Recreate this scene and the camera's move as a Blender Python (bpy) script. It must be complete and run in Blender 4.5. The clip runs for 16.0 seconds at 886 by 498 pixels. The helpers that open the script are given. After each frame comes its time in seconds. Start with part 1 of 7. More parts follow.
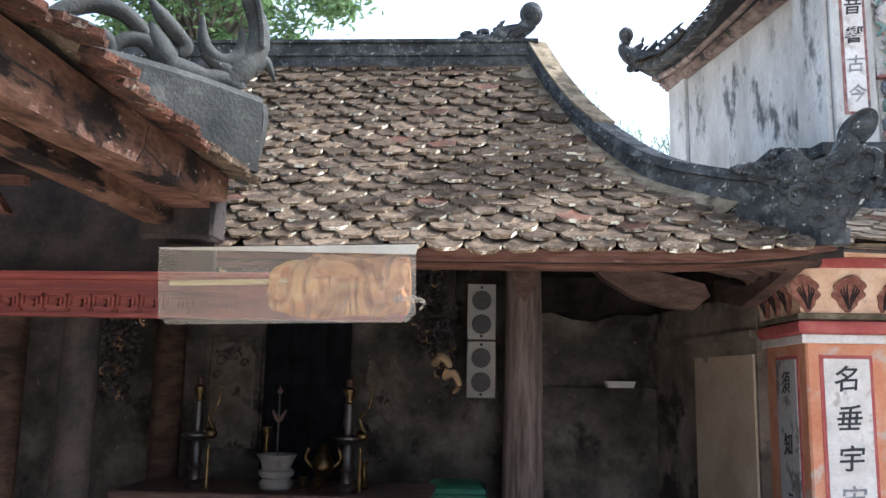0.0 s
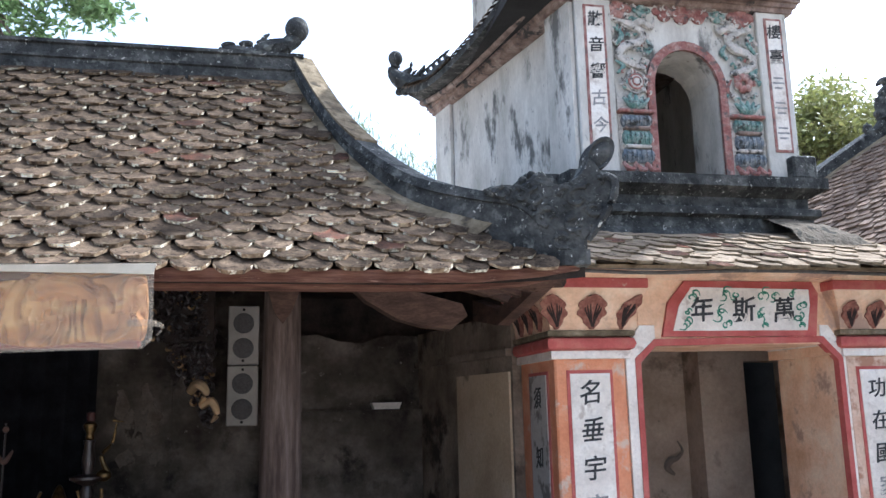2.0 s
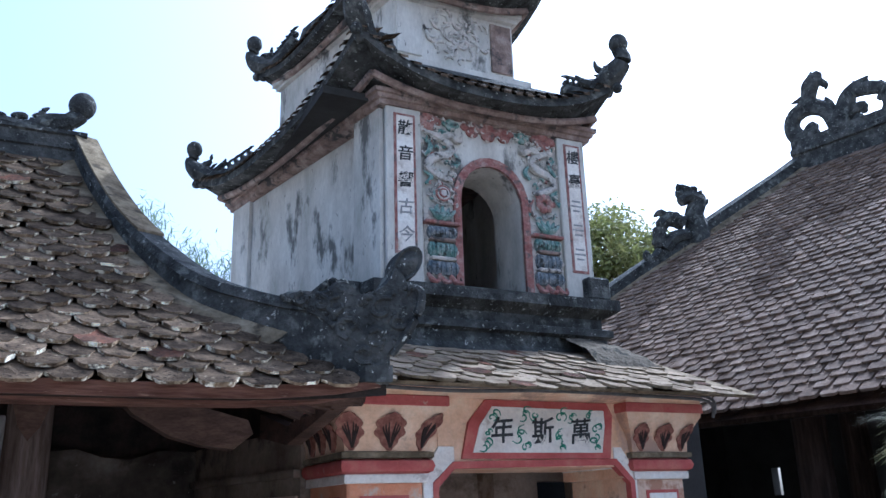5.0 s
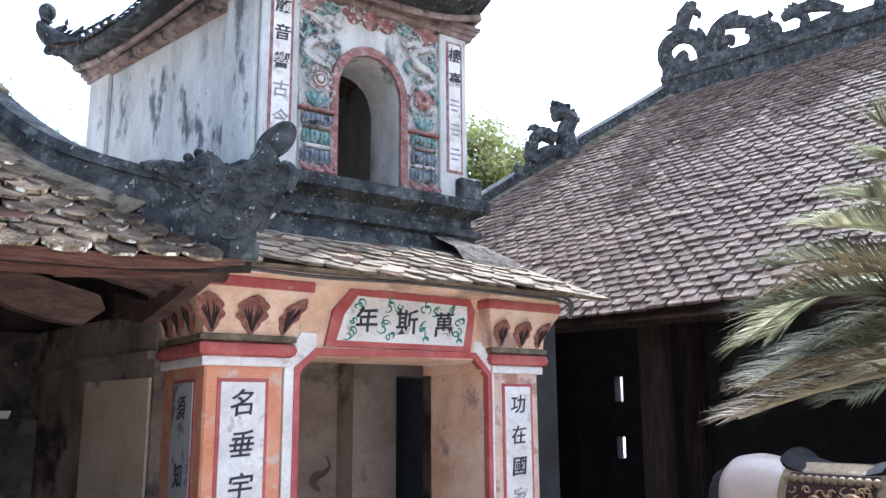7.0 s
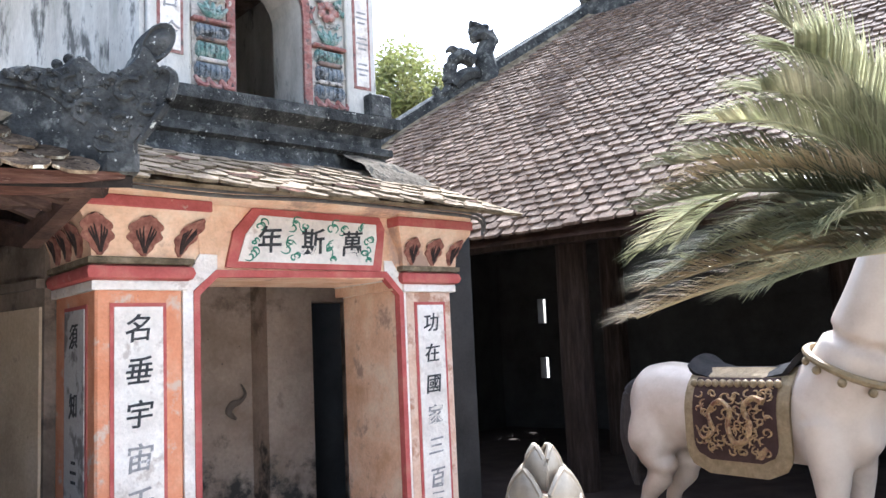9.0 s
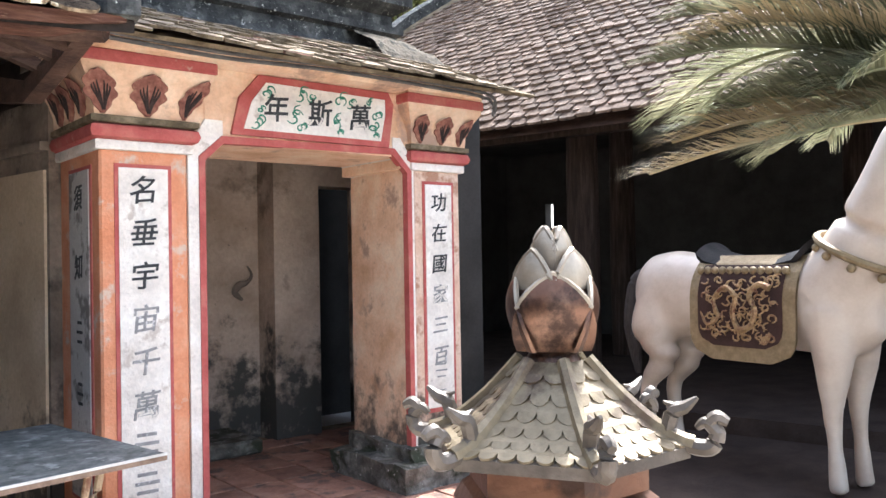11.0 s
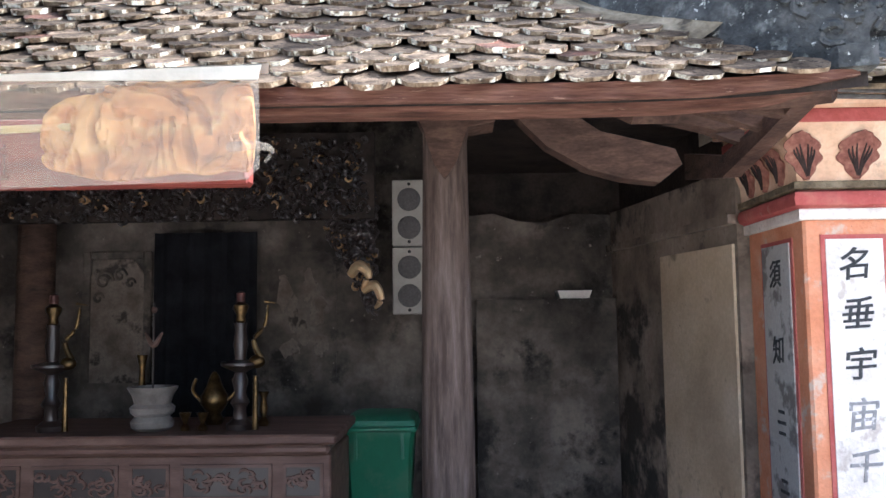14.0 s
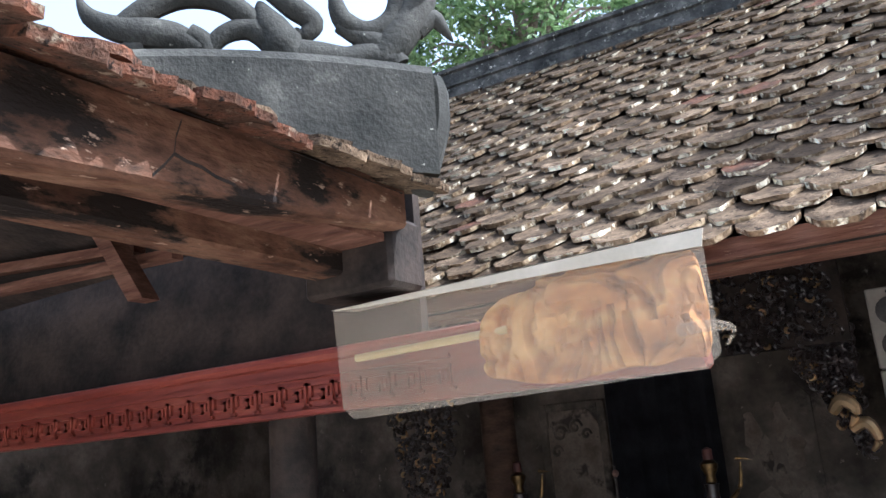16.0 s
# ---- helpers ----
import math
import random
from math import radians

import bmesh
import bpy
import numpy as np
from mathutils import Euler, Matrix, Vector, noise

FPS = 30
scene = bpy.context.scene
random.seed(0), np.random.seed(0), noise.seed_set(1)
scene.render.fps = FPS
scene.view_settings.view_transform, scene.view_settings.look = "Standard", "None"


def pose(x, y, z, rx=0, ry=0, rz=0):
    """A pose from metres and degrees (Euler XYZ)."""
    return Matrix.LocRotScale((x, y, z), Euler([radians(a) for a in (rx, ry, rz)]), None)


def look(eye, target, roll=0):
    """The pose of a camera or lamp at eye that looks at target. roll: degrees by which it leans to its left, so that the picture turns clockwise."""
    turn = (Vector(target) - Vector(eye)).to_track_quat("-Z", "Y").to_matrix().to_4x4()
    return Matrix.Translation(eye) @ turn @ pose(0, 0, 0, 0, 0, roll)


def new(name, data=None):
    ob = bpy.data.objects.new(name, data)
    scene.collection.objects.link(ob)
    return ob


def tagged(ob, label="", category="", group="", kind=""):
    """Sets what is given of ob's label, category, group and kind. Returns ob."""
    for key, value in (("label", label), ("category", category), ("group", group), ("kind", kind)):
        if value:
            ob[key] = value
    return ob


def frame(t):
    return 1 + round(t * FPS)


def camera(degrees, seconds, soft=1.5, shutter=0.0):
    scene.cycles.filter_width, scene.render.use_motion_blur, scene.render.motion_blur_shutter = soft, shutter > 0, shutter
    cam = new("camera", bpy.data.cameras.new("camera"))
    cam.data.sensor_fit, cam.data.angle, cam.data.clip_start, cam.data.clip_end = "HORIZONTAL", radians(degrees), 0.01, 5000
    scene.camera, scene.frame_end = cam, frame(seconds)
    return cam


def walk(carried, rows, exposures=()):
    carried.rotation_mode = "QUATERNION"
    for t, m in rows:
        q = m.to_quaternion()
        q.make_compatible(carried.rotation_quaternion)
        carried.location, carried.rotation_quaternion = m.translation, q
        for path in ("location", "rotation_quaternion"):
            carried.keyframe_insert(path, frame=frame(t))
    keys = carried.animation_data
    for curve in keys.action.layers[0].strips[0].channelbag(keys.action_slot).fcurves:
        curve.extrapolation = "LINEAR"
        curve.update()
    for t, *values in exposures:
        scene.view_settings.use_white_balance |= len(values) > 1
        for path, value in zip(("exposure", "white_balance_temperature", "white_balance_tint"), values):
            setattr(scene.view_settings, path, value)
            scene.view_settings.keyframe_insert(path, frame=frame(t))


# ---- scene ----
cam = camera(56.3, 16.0)
METRES, EYE, TILT, LEAN, TURN = 2.46, 1.9, 0.0, 0.0, 3.5
ROWS = [
    (0.0, 0.0, 0.0, 0.0, -0.18, 9.17, -1.1),
    (0.5, 0.0147, -0.0009, 0.0033, -3.03, 9.59, -0.46),
    (1.0, 0.0312, -0.0008, 0.0049, -6.48, 10.01, 0.07),
    (1.5, 0.0276, 0.0125, 0.003, -10.89, 10.16, 0.33),
    (2.0, 0.0537, 0.0449, 0.005, -15.12, 10.64, 1.25),
    (2.5, 0.076, 0.0918, 0.0163, -17.22, 12.57, 1.35),
    (3.0, 0.0912, 0.1176, 0.0328, -19.05, 15.07, 1.39),
    (3.5, 0.0888, 0.1314, 0.0513, -21.2, 17.75, 1.69),
    (6.0, 0.098, 0.1778, 0.0248, -34.53, 15.95, 1.75),
    (6.5, 0.0993, 0.1875, 0.0111, -36.57, 13.26, 1.2),
    (7.0, 0.108, 0.1992, 0.0004, -38.97, 11.24, 0.38),
    (7.5, 0.1391, 0.2099, -0.0069, -40.87, 9.72, 0.31),
    (8.0, 0.1584, 0.2129, -0.0145, -42.06, 8.37, 1.45),
    (8.5, 0.175, 0.2087, -0.0212, -43.27, 7.34, 2.72),
    (11.0, 0.2073, 0.233, -0.1265, -43.07, 0.68, 1.0),
    (11.5, 0.1849, 0.2668, -0.1434, -36.25, -0.28, 0.13),
    (12.0, 0.1463, 0.3163, -0.1434, -27.91, -0.86, -0.06),
    (12.5, 0.1121, 0.3624, -0.1334, -21.06, -0.4, 1.03),
    (13.0, 0.0866, 0.3995, -0.1194, -14.79, 0.85, 1.47),
    (13.5, 0.0963, 0.4365, -0.0899, -7.75, 2.75, 1.13),
    (14.0, 0.1234, 0.465, -0.0626, -2.59, 4.82, 0.7),
    (14.5, 0.1258, 0.482, -0.037, 3.03, 6.26, 1.94),
    (15.0, 0.1069, 0.5219, -0.0064, 9.25, 8.42, 4.05),
    (15.5, 0.0898, 0.5574, 0.0181, 16.82, 11.5, 5.23),
    (16.0, 0.0823, 0.6049, 0.048, 27.8, 13.6, 4.72),
]
walk(cam, [(t, pose(0, 0, EYE, TILT, LEAN, TURN) @ pose(METRES * x, METRES * y, METRES * z, 90 + pitch, roll, yaw)) for t, x, y, z, yaw, pitch, roll in ROWS],
     exposures=[(t, e, k, 10) for t, e, k in ((0.0, 1.8, 5300), (1.5, 1.68, 5150), (2.0, 1.62, 5200), (3.0, 1.42, 5300), (3.5, 0.98, 5100), (6.0, 0.92, 4600), (6.5, 1.5, 4750), (7.5, 2.0, 5150), (8.5, 2.15, 5250), (11.0, 2.25, 5550), (11.5, 2.2, 5550), (12.5, 2.4, 5620), (13.5, 2.55, 5350), (14.0, 2.52, 5150), (14.5, 2.25, 5100), (15.5, 2.08, 5080), (16.0, 1.85, 5250))])

# ---- light ----
SUN_DIR = Vector((0.6, 0.25, 0.76)).normalized()
world = bpy.data.worlds.new("sky")
scene.world = world
world.use_nodes = True
wn = world.node_tree.nodes
sky = wn.new("ShaderNodeTexSky")
sky.sky_type = "NISHITA"
sky.sun_disc = False
sky.sun_elevation = math.asin(SUN_DIR.z)
sky.sun_rotation = math.atan2(SUN_DIR.x, SUN_DIR.y)
sky.air_density, sky.dust_density, sky.ozone_density = 1.2, 5.0, 1.0
wn["Background"].inputs["Strength"].default_value = 0.15
haze = wn.new("ShaderNodeHueSaturation")
haze.inputs["Saturation"].default_value = 0.6
world.node_tree.links.new(sky.outputs[0], haze.inputs["Color"])
world.node_tree.links.new(haze.outputs[0], wn["Background"].inputs["Color"])
sun = new("sun", bpy.data.lights.new("sun", "SUN"))
sun.data.energy, sun.data.angle, sun.data.color = 3.4, radians(0.6), (1.0, 0.94, 0.85)
sun.matrix_world = look((0, 0, 20), Vector((0, 0, 20)) - SUN_DIR)

# ---- materials ----


def material(name, colors, scale=6.0, detail=0.5, rough=0.85, metal=0.0, bump=0.3, fine=60.0, stretch=(1, 1, 1), random_tint=0.0,
             stain=None, stain_scale=2.0, stain_amount=0.5, spec=0.3, specks=None, speck_amount=0.62, damp=None, damp_top=0.8):
    """colors: two or three base colours blended by noise; stain: a colour in large soft-edged patches; specks: a colour in small spots;
    damp: a mould colour in ragged patches that have crept up from the floor."""
    m = bpy.data.materials.new(name)
    m.use_nodes = True
    n, l = m.node_tree.nodes, m.node_tree.links
    b = n["Principled BSDF"]
    b.inputs["Roughness"].default_value, b.inputs["Metallic"].default_value = rough, metal
    b.inputs["Specular IOR Level"].default_value = spec
    tc, mp, info = n.new("ShaderNodeTexCoord"), n.new("ShaderNodeMapping"), n.new("ShaderNodeObjectInfo")
    mp.inputs["Scale"].default_value = stretch
    l.new(tc.outputs["Object"], mp.inputs["Vector"])
    shift = n.new("ShaderNodeVectorMath")
    shift.operation = "MULTIPLY_ADD"
    l.new(info.outputs["Random"], shift.inputs[0])
    shift.inputs[1].default_value = (37.0, 53.0, 71.0) if random_tint else (0, 0, 0)
    l.new(mp.outputs[0], shift.inputs[2])

    def noise_node(s, d=5.0, r=0.6):
        t = n.new("ShaderNodeTexNoise")
        t.inputs["Scale"].default_value, t.inputs["Detail"].default_value, t.inputs["Roughness"].default_value = s, d, r
        l.new(shift.outputs[0], t.inputs["Vector"])
        return t
    big, small = noise_node(scale), noise_node(fine, 3.0)
    ramp = n.new("ShaderNodeValToRGB")
    els = ramp.color_ramp.elements
    els[0].position, els[1].position = 0.32, 0.68
    els[0].color, els[1].color = (*colors[0], 1), (*colors[-1], 1)
    if len(colors) > 2:
        e = els.new(0.5)
        e.color = (*colors[1], 1)
    l.new(big.outputs["Fac"], ramp.inputs["Fac"])
    out = ramp.outputs["Color"]

    def mix(a, col, fac, mode="MIX"):
        x = n.new("ShaderNodeMix")
        x.data_type, x.blend_type = "RGBA", mode
        l.new(a, x.inputs[6])
        if isinstance(col, tuple):
            x.inputs[7].default_value = (*col, 1)
        else:
            l.new(col, x.inputs[7])
        if isinstance(fac, float):
            x.inputs[0].default_value = fac
        else:
            l.new(fac, x.inputs[0])
        return x.outputs[2]

    def band(src, lo, hi):
        r = n.new("ShaderNodeMapRange")
        r.inputs["From Min"].default_value, r.inputs["From Max"].default_value = lo, hi
        l.new(src, r.inputs["Value"])
        return r.outputs[0]
    g = n.new("ShaderNodeMapRange")
    g.inputs["To Min"].default_value, g.inputs["To Max"].default_value = 1 - detail * 0.5, 1 + detail * 0.5
    l.new(small.outputs["Fac"], g.inputs["Value"])
    out = mix(out, g.outputs[0], 1.0, "MULTIPLY")
    if stain:
        st = noise_node(stain_scale, 8.0, 0.65)
        out = mix(out, stain, band(st.outputs["Fac"], 0.72 - stain_amount * 0.4, 0.8 - stain_amount * 0.4))
    if specks:
        sp = noise_node(fine * 0.6, 4.0, 0.7)
        out = mix(out, specks, band(sp.outputs["Fac"], speck_amount, speck_amount + 0.06))
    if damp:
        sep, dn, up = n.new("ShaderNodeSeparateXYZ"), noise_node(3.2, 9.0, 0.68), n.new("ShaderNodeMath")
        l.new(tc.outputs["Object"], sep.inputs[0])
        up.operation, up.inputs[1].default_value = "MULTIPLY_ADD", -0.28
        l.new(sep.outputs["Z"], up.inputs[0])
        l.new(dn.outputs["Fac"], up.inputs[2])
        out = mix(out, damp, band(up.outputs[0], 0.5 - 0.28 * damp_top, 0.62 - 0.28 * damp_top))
    if random_tint:
        v = n.new("ShaderNodeMapRange")
        v.inputs["To Min"].default_value, v.inputs["To Max"].default_value = 1 - random_tint, 1 + random_tint
        l.new(info.outputs["Random"], v.inputs["Value"])
        geo = n.new("ShaderNodeNewGeometry")
        w = n.new("ShaderNodeMapRange")
        w.inputs["To Min"].default_value, w.inputs["To Max"].default_value = 1 - random_tint, 1 + random_tint
        l.new(geo.outputs["Random Per Island"], w.inputs["Value"])
        out = mix(mix(out, v.outputs[0], 1.0, "MULTIPLY"), w.outputs[0], 1.0, "MULTIPLY")
    l.new(out, b.inputs["Base Color"])
    if bump:
        add = n.new("ShaderNodeMath")
        add.operation = "ADD"
        l.new(big.outputs["Fac"], add.inputs[0])
        l.new(small.outputs["Fac"], add.inputs[1])
        bp = n.new("ShaderNodeBump")
        bp.inputs["Strength"].default_value, bp.inputs["Distance"].default_value = bump, 0.012
        l.new(add.outputs[0], bp.inputs["Height"])
        l.new(bp.outputs[0], b.inputs["Normal"])
    return m


TILE = material("old_tile", [(0.034, 0.024, 0.016), (0.085, 0.06, 0.039), (0.15, 0.108, 0.07)], 11, 1.0, 0.92, bump=0.9, fine=75, random_tint=0.4, stain=(0.25, 0.2, 0.135), stain_scale=24, stain_amount=0.26, specks=(0.016, 0.012, 0.009), speck_amount=0.57, spec=0.04)
TILE_EDGE = material("lichen_tile_edge", [(0.05, 0.034, 0.022), (0.2, 0.14, 0.085), (0.42, 0.33, 0.21)], 20, 1.0, 0.95, bump=0.9, fine=75, random_tint=0.45, spec=0.04, stain=(0.85, 0.78, 0.6), stain_scale=15, stain_amount=0.5, specks=(0.03, 0.02, 0.015), speck_amount=0.61)
TILE_RED = material("red_tile", [(0.13, 0.056, 0.034), (0.08, 0.043, 0.029), (0.04, 0.027, 0.02)], 12, 1.0, 0.92, bump=0.8, fine=80, random_tint=0.35, stain=(0.2, 0.16, 0.115), stain_scale=20, stain_amount=0.3, specks=(0.016, 0.012, 0.01), speck_amount=0.58, spec=0.04)
TILE_HALL = material("hall_tile", [(0.088, 0.06, 0.042), (0.145, 0.102, 0.074), (0.2, 0.15, 0.113)], 6, 0.9, 0.85, bump=0.6, fine=70, random_tint=0.26, stain=(0.27, 0.225, 0.175), stain_scale=9, stain_amount=0.28, specks=(0.035, 0.025, 0.018), speck_amount=0.59, spec=0.05)
SOOT = material("weathered_black_mortar", [(0.02, 0.02, 0.019), (0.052, 0.052, 0.048), (0.105, 0.102, 0.092)], 7, 0.9, 0.92, bump=1.0, fine=50, stain=(0.14, 0.14, 0.122), stain_scale=8, stain_amount=0.38, specks=(0.46, 0.45, 0.39), speck_amount=0.625, spec=0.15)
GREY_MORTAR = material("mossy_grey_mortar", [(0.018, 0.018, 0.015), (0.038, 0.037, 0.031), (0.07, 0.067, 0.057)], 4, 0.8, 0.85, bump=0.35, fine=60, stain=(0.095, 0.092, 0.076), stain_scale=4, stain_amount=0.36, specks=(0.3, 0.29, 0.24), speck_amount=0.68, spec=0.25)
LIME = material("lime_mortar", [(0.1, 0.077, 0.048), (0.185, 0.145, 0.092), (0.28, 0.225, 0.15)], 8, 0.9, 0.95, bump=0.9, fine=45, stain=(0.07, 0.057, 0.04), stain_scale=6, stain_amount=0.36, spec=0.04)
WOOD = material("dark_timber", [(0.042, 0.025, 0.018), (0.078, 0.046, 0.033), (0.12, 0.074, 0.052)], 5, 0.7, 0.78, bump=0.4, fine=40, stretch=(1, 1, 3), stain=(0.03, 0.021, 0.016), stain_scale=2.5, stain_amount=0.36, spec=0.15)
BEAM = material("weathered_red_timber", [(0.07, 0.03, 0.02), (0.13, 0.062, 0.041), (0.19, 0.1, 0.068)], 8, 0.8, 0.8, bump=0.5, fine=30, stretch=(0.5, 1.6, 5), stain=(0.05, 0.026, 0.018), stain_scale=2.5, stain_amount=0.36, specks=(0.26, 0.16, 0.11), speck_amount=0.64, spec=0.15)
PALE_BEAM = material("pale_weathered_timber", [(0.042, 0.02, 0.012), (0.115, 0.058, 0.035), (0.2, 0.115, 0.07)], 6, 0.8, 0.85, bump=0.6, fine=26, stretch=(2, 0.8, 2.2), stain=(0.014, 0.01, 0.008), stain_scale=3.0, stain_amount=0.54, specks=(0.3, 0.21, 0.15), speck_amount=0.63, spec=0.12)
# darker copy of the timber that paints shade under eaves and roofs
SHADEWOOD = material("shade_black_timber", [(0.012, 0.01, 0.009), (0.03, 0.023, 0.019), (0.05, 0.036, 0.028)], 5, 0.6, 0.8, bump=0.35, fine=40, spec=0.15)
GREY_POST = material("grey_timber", [(0.055, 0.036, 0.027), (0.1, 0.071, 0.056), (0.16, 0.122, 0.1)], 5, 0.8, 0.8, bump=0.5, fine=50, stretch=(5, 5, 0.5), stain=(0.045, 0.03, 0.023), stain_scale=1.5, stain_amount=0.42, spec=0.2)
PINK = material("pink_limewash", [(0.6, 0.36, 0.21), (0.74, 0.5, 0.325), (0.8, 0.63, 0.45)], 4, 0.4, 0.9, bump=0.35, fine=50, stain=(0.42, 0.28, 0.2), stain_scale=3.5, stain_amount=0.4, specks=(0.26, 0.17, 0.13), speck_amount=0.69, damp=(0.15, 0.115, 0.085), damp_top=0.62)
ORANGE = material("orange_limewash", [(0.55, 0.21, 0.1), (0.62, 0.26, 0.135), (0.66, 0.34, 0.2)], 5, 0.35, 0.9, bump=0.3, fine=60, stain=(0.56, 0.42, 0.32), stain_scale=7, stain_amount=0.36, specks=(0.24, 0.13, 0.09), speck_amount=0.7)
RED = material("red_limewash", [(0.34, 0.075, 0.06), (0.42, 0.1, 0.085), (0.46, 0.16, 0.12)], 6, 0.4, 0.85, bump=0.3, fine=60, stain=(0.5, 0.35, 0.28), stain_scale=8, stain_amount=0.2)
WHITE = material("white_limewash", [(0.63, 0.56, 0.48), (0.74, 0.67, 0.58), (0.82, 0.77, 0.69)], 5, 0.4, 0.9, bump=0.5, fine=44, stain=(0.53, 0.45, 0.37), stain_scale=8, stain_amount=0.38, specks=(0.34, 0.29, 0.245), speck_amount=0.675)
TOWER_WHITE = material("streaked_white_plaster", [(0.38, 0.355, 0.3), (0.52, 0.485, 0.42), (0.63, 0.6, 0.53)], 2.5, 0.4, 0.92, bump=0.35, fine=30, stretch=(1.4, 1.4, 0.6), stain=(0.14, 0.132, 0.118), stain_scale=2.8, stain_amount=0.38, specks=(0.22, 0.21, 0.185), speck_amount=0.64)
STAINED = material("stained_plaster", [(0.34, 0.26, 0.19), (0.46, 0.36, 0.275), (0.55, 0.45, 0.35)], 2.2, 0.5, 0.95, bump=0.5, fine=30, stain=(0.22, 0.17, 0.13), stain_scale=2.0, stain_amount=0.42, specks=(0.12, 0.1, 0.085), speck_amount=0.68, damp=(0.075, 0.07, 0.06), damp_top=0.85)
PALE_WALL = material("pale_cream_plaster", [(0.42, 0.31, 0.2), (0.53, 0.4, 0.26), (0.6, 0.47, 0.33)], 2.0, 0.45, 0.95, bump=0.4, fine=40, stain=(0.28, 0.22, 0.15), stain_scale=2.2, stain_amount=0.36, specks=(0.14, 0.11, 0.08), speck_amount=0.69, damp=(0.12, 0.1, 0.075), damp_top=0.6)
SOOTY = material("sooty_plaster", [(0.036, 0.028, 0.022), (0.09, 0.074, 0.058), (0.198, 0.16, 0.126)], 2.4, 0.6, 0.95, bump=0.5, fine=30, stain=(0.025, 0.021, 0.018), stain_scale=1.7, stain_amount=0.46, specks=(0.23, 0.195, 0.157), speck_amount=0.66)
INK = material("black_ink", [(0.03, 0.03, 0.03), (0.07, 0.068, 0.065)], 20, 0.3, 0.9, bump=0.0, specks=(0.5, 0.46, 0.42), speck_amount=0.66)
FADED_INK = material("faded_ink", [(0.2, 0.19, 0.18), (0.34, 0.32, 0.3)], 20, 0.3, 0.9, bump=0.0, specks=(0.66, 0.62, 0.58), speck_amount=0.58)
BROWN_PAINT = material("brown_palmette_paint", [(0.14, 0.05, 0.035), (0.24, 0.1, 0.07), (0.34, 0.17, 0.11)], 26, 0.6, 0.9, bump=0.4)
VEIN = material("blackened_groove", [(0.02, 0.014, 0.012), (0.05, 0.03, 0.024)], 30, 0.4, 0.9, bump=0.1)
GREEN_PAINT = material("green_cloud_paint", [(0.03, 0.15, 0.09), (0.08, 0.26, 0.17)], 30, 0.5, 0.85, bump=0.2)
TEAL = material("faded_teal_stucco", [(0.08, 0.17, 0.145), (0.19, 0.28, 0.245), (0.42, 0.44, 0.385)], 24, 0.9, 0.9, bump=0.6, fine=70, stain=(0.06, 0.06, 0.055), stain_scale=16, stain_amount=0.46)
BLUE_STUCCO = material("faded_blue_stucco", [(0.1, 0.125, 0.15), (0.2, 0.22, 0.235), (0.42, 0.41, 0.385)], 24, 0.9, 0.9, bump=0.6, fine=70, stain=(0.055, 0.055, 0.052), stain_scale=16, stain_amount=0.48)
STUCCO_RED = material("faded_red_stucco", [(0.2, 0.075, 0.062), (0.3, 0.14, 0.115), (0.4, 0.28, 0.235)], 18, 0.8, 0.9, bump=0.5, stain=(0.12, 0.1, 0.088), stain_scale=11, stain_amount=0.45)
CORNICE = material("brownish_weathered_plaster", [(0.12, 0.085, 0.068), (0.24, 0.17, 0.135), (0.36, 0.29, 0.24)], 7, 0.8, 0.92, bump=0.6, fine=40, stain=(0.06, 0.055, 0.05), stain_scale=6, stain_amount=0.45)
SOOTY_SIDE = material("smoke_browned_plaster", [(0.1, 0.076, 0.056), (0.2, 0.153, 0.112), (0.31, 0.245, 0.185)], 2.2, 0.6, 0.95, bump=0.5, fine=30, stain=(0.05, 0.04, 0.032), stain_scale=1.8, stain_amount=0.47, specks=(0.06, 0.05, 0.04), speck_amount=0.67, damp=(0.045, 0.04, 0.034), damp_top=0.9)
FADED_ORANGE = material("faded_orange_limewash", [(0.5, 0.3, 0.2), (0.62, 0.43, 0.31), (0.68, 0.55, 0.43)], 5, 0.5, 0.9, bump=0.5, fine=45, stain=(0.4, 0.22, 0.14), stain_scale=5, stain_amount=0.42, specks=(0.18, 0.14, 0.11), speck_amount=0.66, damp=(0.07, 0.062, 0.05), damp_top=0.75)
# timber darkened in colour to paint the shade under the hall eaves
POSTWOOD = material("shade_dark_hall_timber", [(0.016, 0.0105, 0.008), (0.03, 0.02, 0.015), (0.052, 0.036, 0.028)], 5, 0.6, 0.8, bump=0.4, fine=40, stretch=(5, 5, 0.5), spec=0.12)
STUCCO = material("pale_relief_stucco", [(0.3, 0.27, 0.23), (0.5, 0.46, 0.4), (0.6, 0.52, 0.45)], 16, 0.7, 0.9, bump=0.6, stain=(0.08, 0.074, 0.066), stain_scale=12, stain_amount=0.42)
# near-black that paints the shade of unlit rooms; also black wheels and screws
DARK = material("black_and_room_shade", [(0.03, 0.0285, 0.026), (0.052, 0.049, 0.045)], 3, 0.4, 0.95, bump=0.1, spec=0.1)
FLOOR = material("brick_floor_tile", [(0.2, 0.1, 0.065), (0.29, 0.15, 0.1), (0.36, 0.21, 0.145)], 5, 0.6, 0.85, bump=0.4, fine=50, random_tint=0.2, stain=(0.12, 0.08, 0.06), stain_scale=4, stain_amount=0.45)
